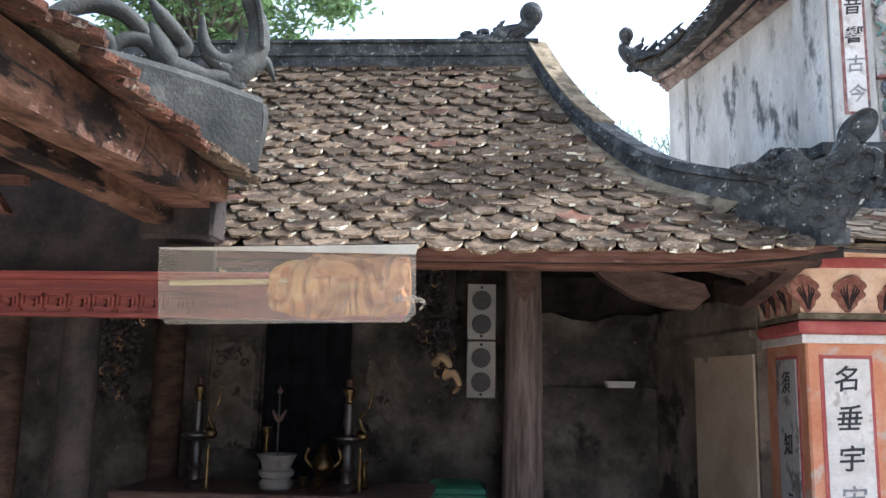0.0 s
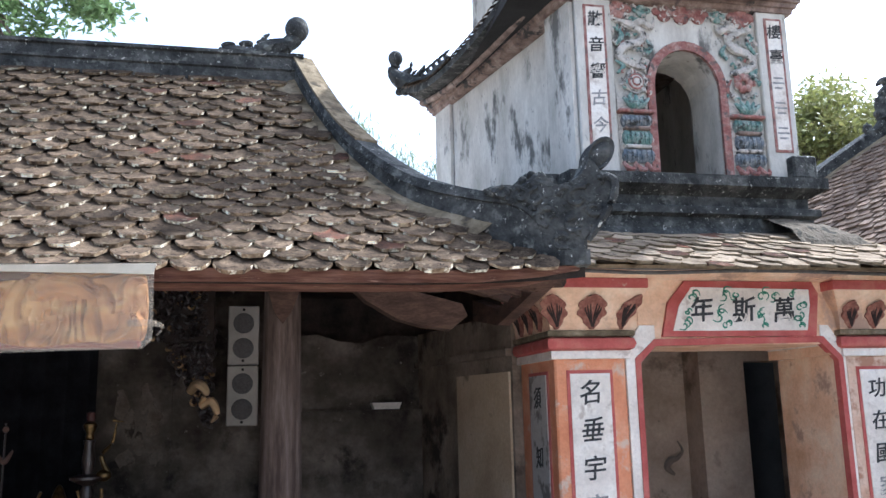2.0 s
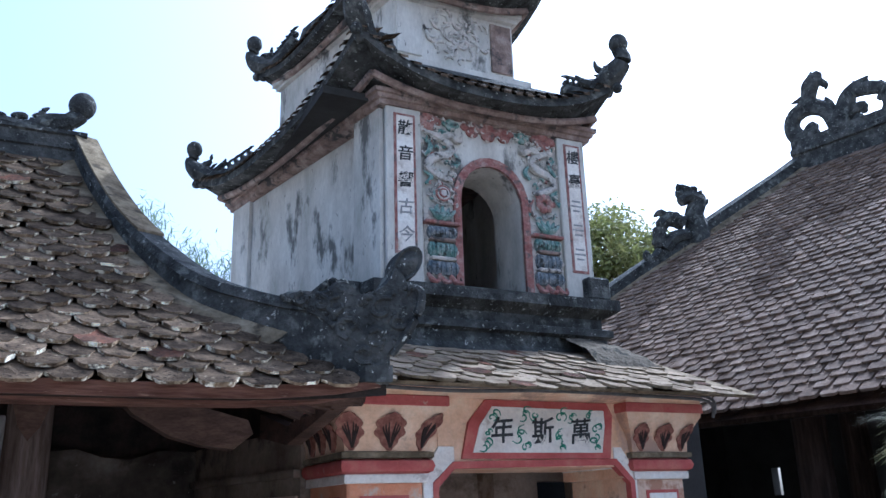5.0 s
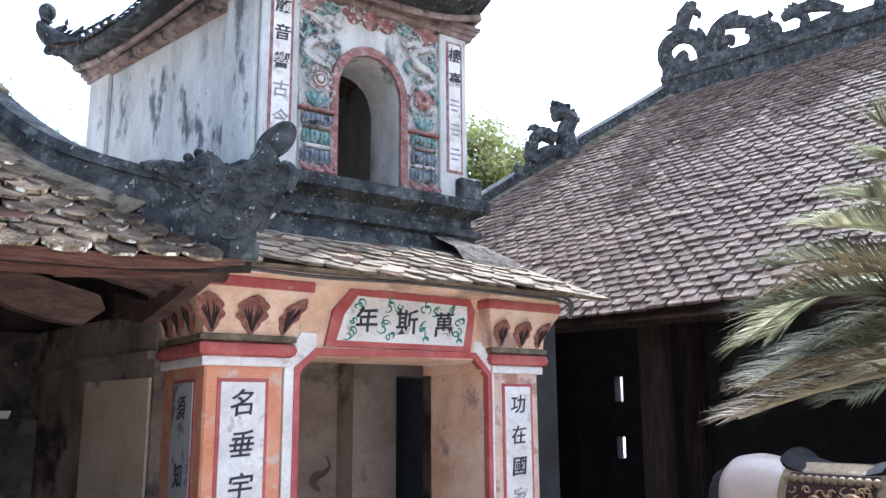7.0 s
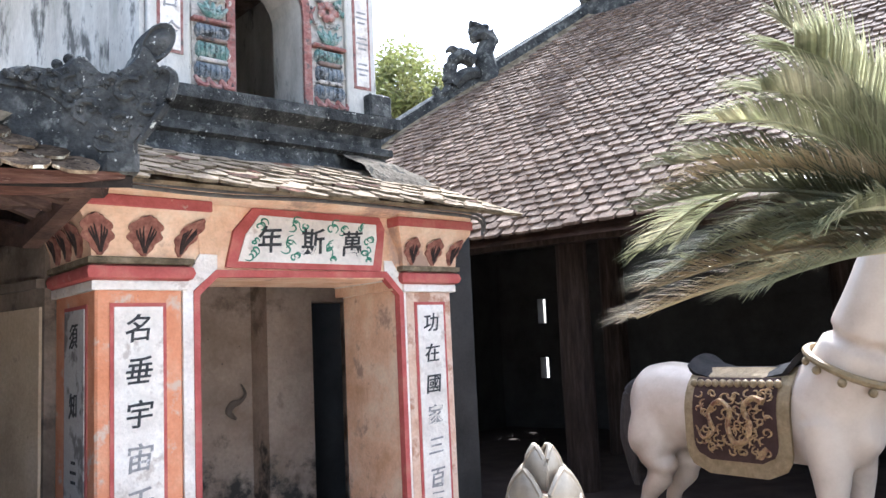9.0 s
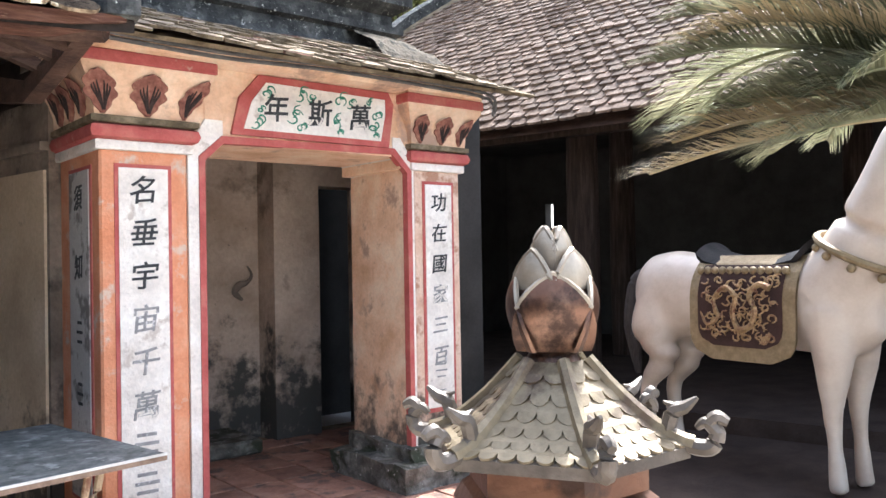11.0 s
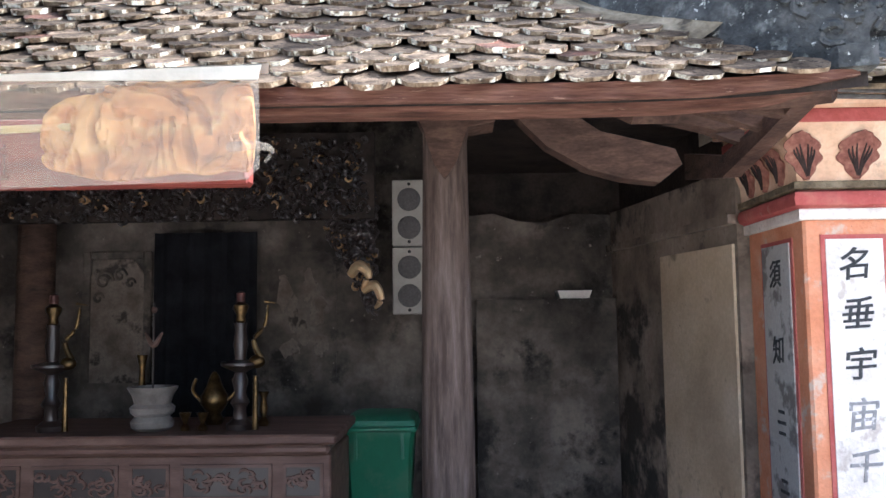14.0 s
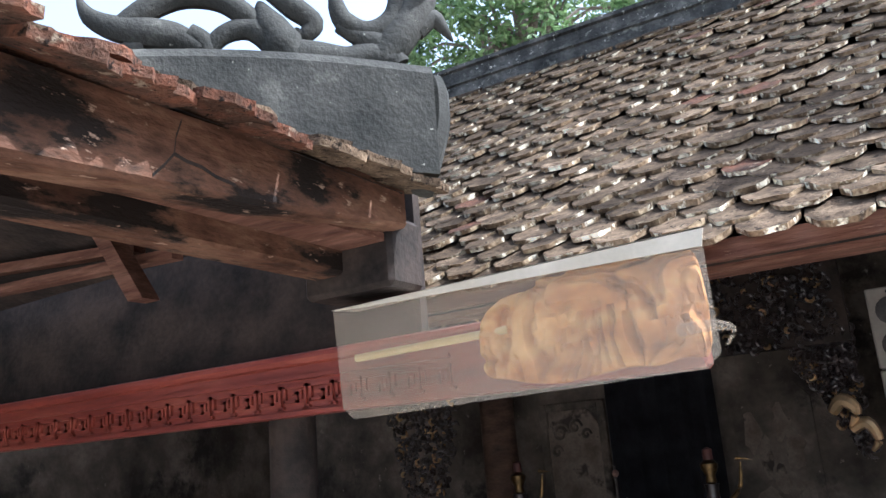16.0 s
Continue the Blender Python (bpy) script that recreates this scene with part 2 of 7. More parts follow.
# paving colour raised so that it bounces sun onto the gate fronts
GROUND = material("bounce_pale_paving", [(0.4, 0.35, 0.3), (0.48, 0.43, 0.37), (0.54, 0.5, 0.44)], 1.5, 0.4, 0.9, bump=0.3, fine=30, stain=(0.32, 0.28, 0.24), stain_scale=0.8)
STONE = material("mossy_stone", [(0.055, 0.052, 0.042), (0.13, 0.12, 0.098), (0.25, 0.232, 0.2)], 8, 0.9, 0.95, bump=1.0, fine=36, stain=(0.045, 0.048, 0.028), stain_scale=5, stain_amount=0.5, specks=(0.5, 0.47, 0.42), speck_amount=0.64)


# ---- mesh helpers ----
class Shape:
    """Collects vertices and faces of one mesh."""

    def __init__(self):
        self.v, self.f = [], []

    def add(self, verts, faces):
        o = len(self.v)
        self.v += [tuple(p) for p in verts]
        self.f += [tuple(i + o for i in f) for f in faces]
        return self

    def box(self, x0, x1, y0, y1, z0, z1, b=0.0, m=None):
        if b <= 0:
            vs = [(x, y, z) for z in (z0, z1) for y in (y0, y1) for x in (x0, x1)]
            fs = [(0, 2, 3, 1), (4, 5, 7, 6), (0, 1, 5, 4), (2, 6, 7, 3), (0, 4, 6, 2), (1, 3, 7, 5)]
        else:
            rings = [(z0, b), (z0 + b, 0), (z1 - b, 0), (z1, b)]
            vs, fs = [], []
            for z, i in rings:
                c = b
                vs += [(x0 + i, y0 + c + 0 * i, z), (x0 + c, y0 + i, z), (x1 - c, y0 + i, z), (x1 - i, y0 + c, z),
                       (x1 - i, y1 - c, z), (x1 - c, y1 - i, z), (x0 + c, y1 - i, z), (x0 + i, y1 - c, z)]
            for r in range(3):
                for k in range(8):
                    fs.append((r * 8 + k, r * 8 + (k + 1) % 8, r * 8 + 8 + (k + 1) % 8, r * 8 + 8 + k))
            fs += [tuple(reversed(range(8))), tuple(range(24, 32))]
        if m is not None:
            vs = [m @ Vector(p) for p in vs]
        return self.add(vs, fs)

    def prism(self, outline, lo, hi, axis="y", m=None):
        """A flat outline of (a, b) pulled along an axis: y takes (x, z), z takes (x, y), x takes (y, z)."""
        put = {"y": lambda a, b, t: (a, t, b), "z": lambda a, b, t: (a, b, t), "x": lambda a, b, t: (t, a, b)}[axis]
        n = len(outline)
        vs = [put(a, b, t) for t in (lo, hi) for a, b in outline]
        fs = [tuple(range(n)), tuple(reversed(range(n, 2 * n)))] + [(i, i + n, (i + 1) % n + n, (i + 1) % n) for i in range(n)]
        if m is not None:
            vs = [m @ Vector(p) for p in vs]
        return self.add(vs, fs)

    def loft(self, rings, closed=True, caps=True):
        n = len(rings[0])
        vs = [p for r in rings for p in r]
        fs = []
        for i in range(len(rings) - 1):
            for k in range(n if closed else n - 1):
                fs.append((i * n + k, i * n + (k + 1) % n, (i + 1) * n + (k + 1) % n, (i + 1) * n + k))
        if caps and closed:
            fs += [tuple(reversed(range(n))), tuple(range(len(vs) - n, len(vs)))]
        return self.add(vs, fs)

    def lathe(self, profile, centre=(0, 0, 0), seg=20, m=None):
        rings = [[(centre[0] + r * math.cos(2 * math.pi * k / seg), centre[1] + r * math.sin(2 * math.pi * k / seg), centre[2] + z) for k in range(seg)] for r, z in profile]
        if m is not None:
            rings = [[m @ Vector(p) for p in r] for r in rings]
        return self.loft(rings)

    def tube(self, pts, radii, seg=8, flat=1.0, side=None, smooth=5):
        """A tapered bent rod through points; flat squeezes it across `side`."""
        P = curve([Vector(p) for p in pts], smooth)
        R = [float(v) for v in np.interp(np.linspace(0, 1, len(P)), np.linspace(0, 1, len(radii)), radii)]
        rings = []
        up = Vector(side).normalized() if side is not None else None
        for i, p in enumerate(P):
            t = (P[min(i + 1, len(P) - 1)] - P[max(i - 1, 0)]).normalized()
            a = up if up is not None else (Vector((0, 0, 1)) if abs(t.z) < 0.9 else Vector((1, 0, 0)))
            u = (a - t * a.dot(t)).normalized()
            w = t.cross(u)
            rings.append([p + (u * math.cos(q) * flat + w * math.sin(q)) * R[i] for q in [2 * math.pi * k / seg for k in range(seg)]])
        return self.loft(rings)

    def ball(self, c, r, seg=10, rows=7, squash=(1, 1, 1)):
        rings = []
        for j in range(rows + 1):
            a = math.pi * (0.04 + 0.92 * j / rows)
            rings.append([(c[0] + squash[0] * r * math.sin(a) * math.cos(2 * math.pi * k / seg), c[1] + squash[1] * r * math.sin(a) * math.sin(2 * math.pi * k / seg), c[2] - squash[2] * r * math.cos(a)) for k in range(seg)])
        return self.loft(rings)

    def weld(self):
        """Joins vertices that lie in one place."""
        seen, to, keep = {}, [], []
        for v in self.v:
            k = tuple(round(c, 5) for c in v)
            if k not in seen:
                seen[k] = len(keep)
                keep.append(v)
            to.append(seen[k])
        self.v, self.f = keep, [tuple(to[i] for i in f) for f in self.f]
        return self

    def mesh(self, name, mat, smooth=False):
        me = bpy.data.meshes.new(name)
        me.from_pydata(self.v, [], self.f)
        me.materials.append(mat)
        if smooth:
            me.polygons.foreach_set("use_smooth", [True] * len(me.polygons))
            me.set_sharp_from_angle(angle=radians(40))
        me.update()
        return me


def fix(me):
    bm = bmesh.new()
    bm.from_mesh(me)
    bmesh.ops.recalc_face_normals(bm, faces=bm.faces)
    bm.to_mesh(me)
    bm.free()
    return me


def curve(P, n=5):
    if len(P) < 3 or n <= 1:
        return P
    out = []
    for i in range(len(P) - 1):
        a, b, c, d = P[max(i - 1, 0)], P[i], P[i + 1], P[min(i + 2, len(P) - 1)]
        for k in range(n):
            t = k / n
            out.append(0.5 * ((2 * b) + (c - a) * t + (2 * a - 5 * b + 4 * c - d) * t * t + (3 * b - a - 3 * c + d) * t ** 3))
    return out + [P[-1]]


def part(name, shape, mat, parent=None, label="", smooth=False, kind=""):
    ob = new(name, fix(shape.mesh(name, mat, smooth)))
    if parent is not None:
        ob.parent = parent
    return tagged(ob, label, kind=kind)


def thing(name, label, category, at=(0, 0, 0), group="", kind=""):
    ob = new(name)
    ob.empty_display_size = 0.1
    ob.location = at
    return tagged(ob, label, category, group, kind)


def solid(name, shape, mat, label, category, smooth=False, kind="", group=""):
    return tagged(part(name, shape, mat, None, "", smooth), label, category, group, kind)


def under(parent, obs):
    """Parents parts built in world places under a thing that is not at the origin."""
    for o in obs:
        o.parent = parent
        o.matrix_parent_inverse = Matrix.Translation(-Vector(parent.location))


def glyphs(text, size, m, mat, parent, name="character", depth=0.002, weight=0.009):
    c = bpy.data.curves.new(name, "FONT")
    c.body, c.size, c.align_x, c.align_y, c.extrude, c.offset = text, size, "CENTER", "CENTER", depth, size * weight
    tmp = bpy.data.objects.new(name, c)
    scene.collection.objects.link(tmp)
    me = bpy.data.meshes.new_from_object(tmp.evaluated_get(bpy.context.evaluated_depsgraph_get()))
    bpy.data.objects.remove(tmp)
    bpy.data.curves.remove(c)
    me.materials.clear()
    me.materials.append(mat)
    # brushed strokes: uneven, leaning and rising to the right
    for v in me.vertices:
        w = noise.noise_vector(Vector((v.co.x * 14 / size * 0.16, v.co.y * 14 / size * 0.16, ord(text[0]) * 0.37))) * size * 0.03
        v.co.x, v.co.y = v.co.x + 0.1 * v.co.y + w.x, v.co.y + 0.07 * v.co.x + w.y
    ob = new(name, me)
    ob.parent = parent
    ob.matrix_basis = m
    return ob


FRONT = pose(0, 0, 0, 90, 0, 0)      # writing that faces -y
WEST = pose(0, 0, 0, 90, 0, -90)     # writing that faces -x

# ---- ground and enclosing walls ----
GZ, FZ = 0.08, 0.15
solid("ground", Shape().box(-400, 400, -400, 400, GZ - 0.3, GZ), GROUND, "brick-paved temple courtyard, kept pale to bounce sunlight", "ground", kind="structure")

# ---- gate with its bell tower ----
YF = 4.82
gate = thing("gate_tower", "painted lime-plastered temple gate with a weathered bell tower above", "gate")


def pillar(x0, x1, y1, name, paint, label):
    s = Shape().box(x0, x1, YF, y1, FZ, 2.17, 0.012)
    return part(name, s, paint, gate, label)


pl = pillar(1.77, 2.22, 5.5, "pillar", ORANGE, "orange limewashed square gate pillar")
pr = pillar(3.72, 4.11, 5.5, "pillar", FADED_ORANGE, "faded mouldy limewashed square gate pillar")


def rough_block(x0, x1, y0, y1, z0, z1, seed, n=9):
    """A worn stone block: a gridded box whose faces and edges are knocked about."""
    sh = Shape()
    cx, cy, cz = (x0 + x1) / 2, (y0 + y1) / 2, (z0 + z1) / 2
    hx, hy, hz_ = (x1 - x0) / 2, (y1 - y0) / 2, (z1 - z0) / 2

    def put(u, v, w):
        e = 1 - 0.06 * ((abs(u) > 0.97) + (abs(v) > 0.97) + (abs(w) > 0.97) - 1)
        p_ = Vector((cx + hx * u * e, cy + hy * v * e, cz + hz_ * w))
        return p_ + noise.noise_vector(p_ * 9 + Vector((seed, 0, 0))) * 0.024 + noise.noise_vector(p_ * 28) * 0.009
    g = np.linspace(-1, 1, n)
    for k, sg in ((0, -1), (0, 1), (1, -1), (1, 1), (2, -1), (2, 1)):
        sh.loft([[put(*((sg, a, b_) if k == 0 else (a, sg, b_) if k == 1 else (a, b_, sg))) for a in g] for b_ in g], closed=False)
    return sh.weld()


part("base_block", rough_block(3.5, 4.22, 4.66, 5.5, GZ, 0.31, 1), STONE, pr, "mossy worn stone plinth")
part("base_step", rough_block(3.63, 4.16, 4.76, 5.5, 0.29, 0.4, 2), STONE, pr, "crumbling upper step of the plinth")
part("base_block", rough_block(1.7, 2.3, 4.72, 5.5, GZ, 0.2, 3), STONE, pl, "mossy worn stone plinth")
# recessed borders and couplet boards
for (x0, x1, p, zb) in ((1.86, 2.11, pl, 0.36), (3.81, 4.03, pr, 0.62)):
    part("border", Shape().box(x0 - 0.02, x1 + 0.02, YF - 0.006, YF + 0.02, zb - 0.03, 2.095), RED, p, "red painted border")
    part("panel", Shape().box(x0, x1, YF - 0.011, YF + 0.02, zb, 2.075), WHITE, p, "peeling white couplet panel")
part("border", Shape().box(1.764, 1.79, 4.94, 5.32, 0.36, 2.095), RED, pl, "red painted border")
# darker copy of the white limewash paints this face's shade; its stains are wear
part("panel", Shape().box(1.758, 1.79, 4.965, 5.295, 0.38, 2.075), material("shaded_white_limewash", [(0.42, 0.39, 0.35), (0.55, 0.52, 0.47)], 5, 0.4, 0.9, stain=(0.2, 0.18, 0.16), stain_scale=5), pl, "stained white couplet panel, darkened as the shaded side")
LC = "名垂宇宙千萬"
for i, ch in enumerate(LC):
    glyphs(ch, 0.15, Matrix.Translation((1.985, YF - 0.013, 1.955 - 0.218 * i)) @ FRONT, INK if i < 3 else FADED_INK, pl)
for i, ch in enumerate("功在國家三百"):
    glyphs(ch, 0.13, Matrix.Translation((3.92, YF - 0.013, 1.95 - 0.2 * i)) @ FRONT, INK if i < 3 else FADED_INK, pr)
for i, ch in enumerate("須知"):
    glyphs(ch, 0.14, Matrix.Translation((1.756, 5.13, 1.93 - 0.36 * i)) @ WEST, INK, pl)
for i in range(2):
    for dz, hw in ((0.045, 0.05), (0.0, 0.062), (-0.045, 0.055)):
        z = 0.68 - 0.2 * i + dz
        part("stroke", Shape().box(1.985 - hw, 1.985 + hw, YF - 0.013, YF, z - 0.009, z + 0.009), FADED_INK, pl, "worn dark writing")
for i in range(2):
    for dz, hw in ((0.04, 0.04), (0.0, 0.048), (-0.04, 0.035)):
        z = 0.86 - 0.17 * i + dz
        part("stroke", Shape().box(3.92 - hw, 3.92 + hw, YF - 0.013, YF, z - 0.005, z + 0.005), FADED_INK, pr, "worn dark writing")
for i in range(3):
    for dz, hw in ((0.05, 0.035), (0.0, 0.05), (-0.05, 0.04)):
        z = 1.24 - 0.32 * i + dz
        part("stroke", Shape().box(1.756, 1.76, 5.13 - hw, 5.13 + hw, z - 0.008, z + 0.008), INK, pl, "worn dark writing")

# white and red reveals round the opening, with cut corners
part("trim", Shape().prism([(2.222, 0.2), (2.28, 0.2), (2.28, 2.16), (2.42, 2.28), (2.42, 2.36), (2.32, 2.36), (2.222, 2.2)], YF - 0.004, 5.5), WHITE, gate, "white painted strip round the opening")
part("trim", Shape().prism([(2.28, 0.2), (2.315, 0.2), (2.315, 2.135), (2.42, 2.235), (3.55, 2.25), (3.665, 2.14), (3.665, 0.33), (3.7, 0.33), (3.7, 2.155), (3.57, 2.29), (2.41, 2.275), (2.28, 2.155)], YF - 0.012, 4.86), RED, gate, "red painted edge of the opening")
part("trim", Shape().prism([(3.7, 0.33), (3.722, 0.33), (3.722, 2.2), (3.62, 2.36), (3.56, 2.36), (3.56, 2.29), (3.7, 2.155)], YF - 0.004, 5.5), WHITE, gate, "white painted strip round the opening")
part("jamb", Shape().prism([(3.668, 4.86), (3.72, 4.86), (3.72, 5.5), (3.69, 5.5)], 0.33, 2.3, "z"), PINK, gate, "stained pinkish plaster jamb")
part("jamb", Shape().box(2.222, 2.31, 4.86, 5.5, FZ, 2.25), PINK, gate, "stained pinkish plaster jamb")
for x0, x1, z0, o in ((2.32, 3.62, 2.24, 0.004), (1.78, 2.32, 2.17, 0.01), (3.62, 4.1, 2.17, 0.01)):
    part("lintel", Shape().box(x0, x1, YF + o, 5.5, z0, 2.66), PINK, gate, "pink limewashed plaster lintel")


def capital(x0, x1, y1):
    """Stepped capital: white fillet, red torus, dark fillet, then a flaring band."""
    def ring(o, z):
        return [(x0 - o, YF - o, z), (x1 + o, YF - o, z), (x1 + o, y1, z), (x0 - o, y1, z)]
    part("white_fillet", Shape().loft([ring(0.02, 2.16), ring(0.025, 2.165), ring(0.025, 2.205), ring(0.02, 2.21)]), WHITE, gate, "white painted moulding")
    part("torus", Shape().loft([ring(0.02, 2.21), ring(0.045, 2.222), ring(0.055, 2.25), ring(0.045, 2.28), ring(0.02, 2.292)]), RED, gate, "red rounded moulding", smooth=True)
    part("dark_fillet", Shape().loft([ring(0.03, 2.292), ring(0.05, 2.297), ring(0.05, 2.325), ring(0.03, 2.33)]), LIME, gate, "sooty grey moulding")
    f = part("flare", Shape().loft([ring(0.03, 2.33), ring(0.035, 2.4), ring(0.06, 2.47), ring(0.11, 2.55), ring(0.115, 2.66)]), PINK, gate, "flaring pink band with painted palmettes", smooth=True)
    part("stripe", Shape().loft([ring(0.117, 2.575), ring(0.122, 2.58), ring(0.122, 2.63), ring(0.117, 2.635)]), RED, f, "red painted stripe")
    return f


def palmette(c, w, h, side, lean=0.0):
    """A moulded leaf with a scalloped rim and dark grooves that bend outwards with the flare."""
    def at(dx, dz, lift):
        out = lift + 0.085 * max(0.0, dz / h) ** 2
        dx = dx + lean * (dz / h) ** 1.6
        return (c[0] + dx, c[1] - out, c[2] + dz) if side == "y" else (c[0] - out, c[1] + dx, c[2] + dz)

    def half(q):
        cap = 1.0 if q < 0.55 else math.sqrt(max(0.0, 1 - ((q - 0.55) / 0.45) ** 2))
        return w * 0.92 * (0.2 + 0.95 * math.sin(math.pi * min(0.5, q * 0.85)) ** 1.3) * cap * (0.82 + 0.3 * abs(math.sin(q * 10.5)))
    rows = []
    for q in np.linspace(0, 1, 19):
        hw = max(0.004, half(q))
        rows.append([at(hw * f, h * q, 0.003 + 0.014 * (1 - f * f)) for f in (-1, -0.5, 0, 0.5, 1)] + [at(hw * f, h * q, -0.006) for f in (1, 0, -1)])
    leaf = part("palmette", Shape().loft(rows), BROWN_PAINT, gate, "brown moulded palmette", smooth=True)
    for k in (-3, -2, -1, 1, 2, 3):
        pts = []
        for q in (0.06, 0.3, 0.55, 0.78 - 0.05 * abs(k)):
            f = k / 3.6 * (0.25 + 0.75 * q)
            pts.append(at(half(q) * f, h * q, 0.006 + 0.014 * (1 - f * f)))
        part("vein", Shape().tube(pts, [0.003, 0.006, 0.003], 5, 0.7, (0, 1, 0) if side == "y" else (1, 0, 0), 3), VEIN, leaf, "dark groove")


capital(1.77, 2.22, 5.5)
cr = capital(3.72, 4.11, 5.5)
for x, w, lean in ((1.78, 0.075, -0.05), (2.0, 0.085, 0.0), (2.19, 0.055, 0.1)):
    palmette((x, YF - 0.035, 2.335), w, 0.2, "y", lean)
for y in (4.95, 5.14, 5.33):
    palmette((1.735, y, 2.335), 0.075, 0.19, "x")
for x, w, lean in ((3.755, 0.055, -0.02), (3.93, 0.065, 0.0), (4.08, 0.045, 0.05)):
    palmette((x, YF - 0.035, 2.335), w, 0.17, "y", lean)

# name board over the opening
sign = part("name_board", Shape().prism([(2.465, 2.29), (3.52, 2.29), (3.56, 2.56), (3.52, 2.635), (2.635, 2.635), (2.515, 2.5)], YF - 0.02, YF + 0.02), RED, gate, "red framed name board")
part("panel", Shape().prism([(2.535, 2.325), (3.455, 2.325), (3.49, 2.49), (3.49, 2.585), (2.675, 2.595), (2.585, 2.48)], YF - 0.026, YF), WHITE, sign, "white panel with green clouds and black characters")
for x, ch in ((2.735, "年"), (3.02, "斯"), (3.3, "萬")):
    glyphs(ch, 0.165, Matrix.Translation((x, YF - 0.029, 2.445)) @ FRONT, INK, sign, weight=0.014)
rnd = random.Random(5)
for cx, cz, r in ((2.62, 2.375, .034), (2.68, 2.54, .032), (2.64, 2.44, .018), (2.9, 2.555, .034), (2.97, 2.54, .022), (2.86, 2.43, .04), (2.9, 2.365, .024), (3.17, 2.55, .036), (3.24, 2.535, .024), (3.14, 2.42, .034), (3.16, 2.36, .022), (3.4, 2.41, .034), (3.43, 2.48, .03), (3.42, 2.36, .022), (3.38, 2.56, .02)):
    s = Shape()
    for q in range(3):
        a0 = rnd.uniform(0, 6.28)
        s.tube([(cx + 0.45 * (q - 1) * r + 1.15 * r * (1 - 0.16 * k) * math.cos(a0 + 0.8 * k), YF - 0.029, cz + 0.5 * (q - 1) * r + r * (1 - 0.16 * k) * math.sin(a0 + 0.8 * k)) for k in range(7)], [0.003, 0.0062, 0.003], 5, 0.4, (0, 1, 0), 2)
    part("cloud", s, GREEN_PAINT, sign, "green painted cloud scroll")

# cornice, its cable, and the small front roof
part("cornice", Shape().loft([[(x, 4.80, 2.64), (x, 4.70, 2.655), (x, 4.66, 2.68), (x, 4.66, 2.72), (x, 5.5, 2.9), (x, 5.5, 2.66)] for x in np.linspace(1.6, 4.2, 14)]), PINK, gate, "pale pink plaster cornice")
CABLE = material("grey_cable", [(0.08, 0.075, 0.07), (0.16, 0.15, 0.14)], 20, 0.3, 0.6, bump=0.0)
for dz, dy in ((0.0, 0.0), (0.022, -0.02)):
    part("cable", Shape().tube([(1.6, 4.64 + dy, 2.68 + dz), (2.3, 4.63 + dy, 2.655 + dz), (3.0, 4.63 + dy, 2.675 + dz), (3.8, 4.63 + dy, 2.665 + dz), (4.25, 4.66 + dy, 2.65 + dz), (4.32, 4.7 + dy, 2.55 + dz)], [0.011, 0.011], 6), CABLE, gate, "grey cable along the cornice", smooth=True)

# ---- tiled roofs ----


def tile_outline(w, h, j=0.0, square=False):
    if square:
        return [(-w / 2, 0), (w / 2, 0), (w / 2, h * 0.9), (w * 0.46, h * 0.96), (w * 0.3, h * (1.0 + j * 0.3)), (0.0, h), (-w * 0.3, h * (1.0 - j * 0.3)), (-w * 0.45, h * 0.965), (-w / 2, h * 0.9)]
    return [(-w / 2, 0), (w / 2, 0), (w / 2, h * (0.6 + j)), (w * 0.43, h * 0.74), (w * 0.29, h * (0.96 + j)), (w * 0.12, h * (1.0 - j)), (-w * 0.12, h * (0.99 + j)), (-w * 0.3, h * 0.955), (-w * 0.43, h * (0.75 - j)), (-w / 2, h * 0.61)]


def tile_mesh(name, w, h, th, mat, warp, rng, square=False, edge=None):
    o = [(a + rng.uniform(-0.003, 0.003), b + (rng.uniform(-0.005, 0.004) if b > 0 else 0)) for a, b in tile_outline(w, h, rng.uniform(-0.02, 0.02), square)]
    n = len(o)
    top = [(a, -b, th + warp * (abs(a) / w) ** 2 + rng.uniform(-0.002, 0.002)) for a, b in o]
    low = [(a * 0.98, -b * 0.99, warp * (abs(a) / w) ** 2) for a, b in o]
    fs = [tuple(reversed(range(n))), tuple(range(n, 2 * n))] + [(i, (i + 1) % n, (i + 1) % n + n, i + n) for i in range(n)]
    s = Shape().add(top + low, fs)
    me = fix(s.mesh(name, mat))
    me.materials.append(edge)
    for i in range(4, len(me.polygons) - 1):
        me.polygons[i].material_index = 1
    return s, me


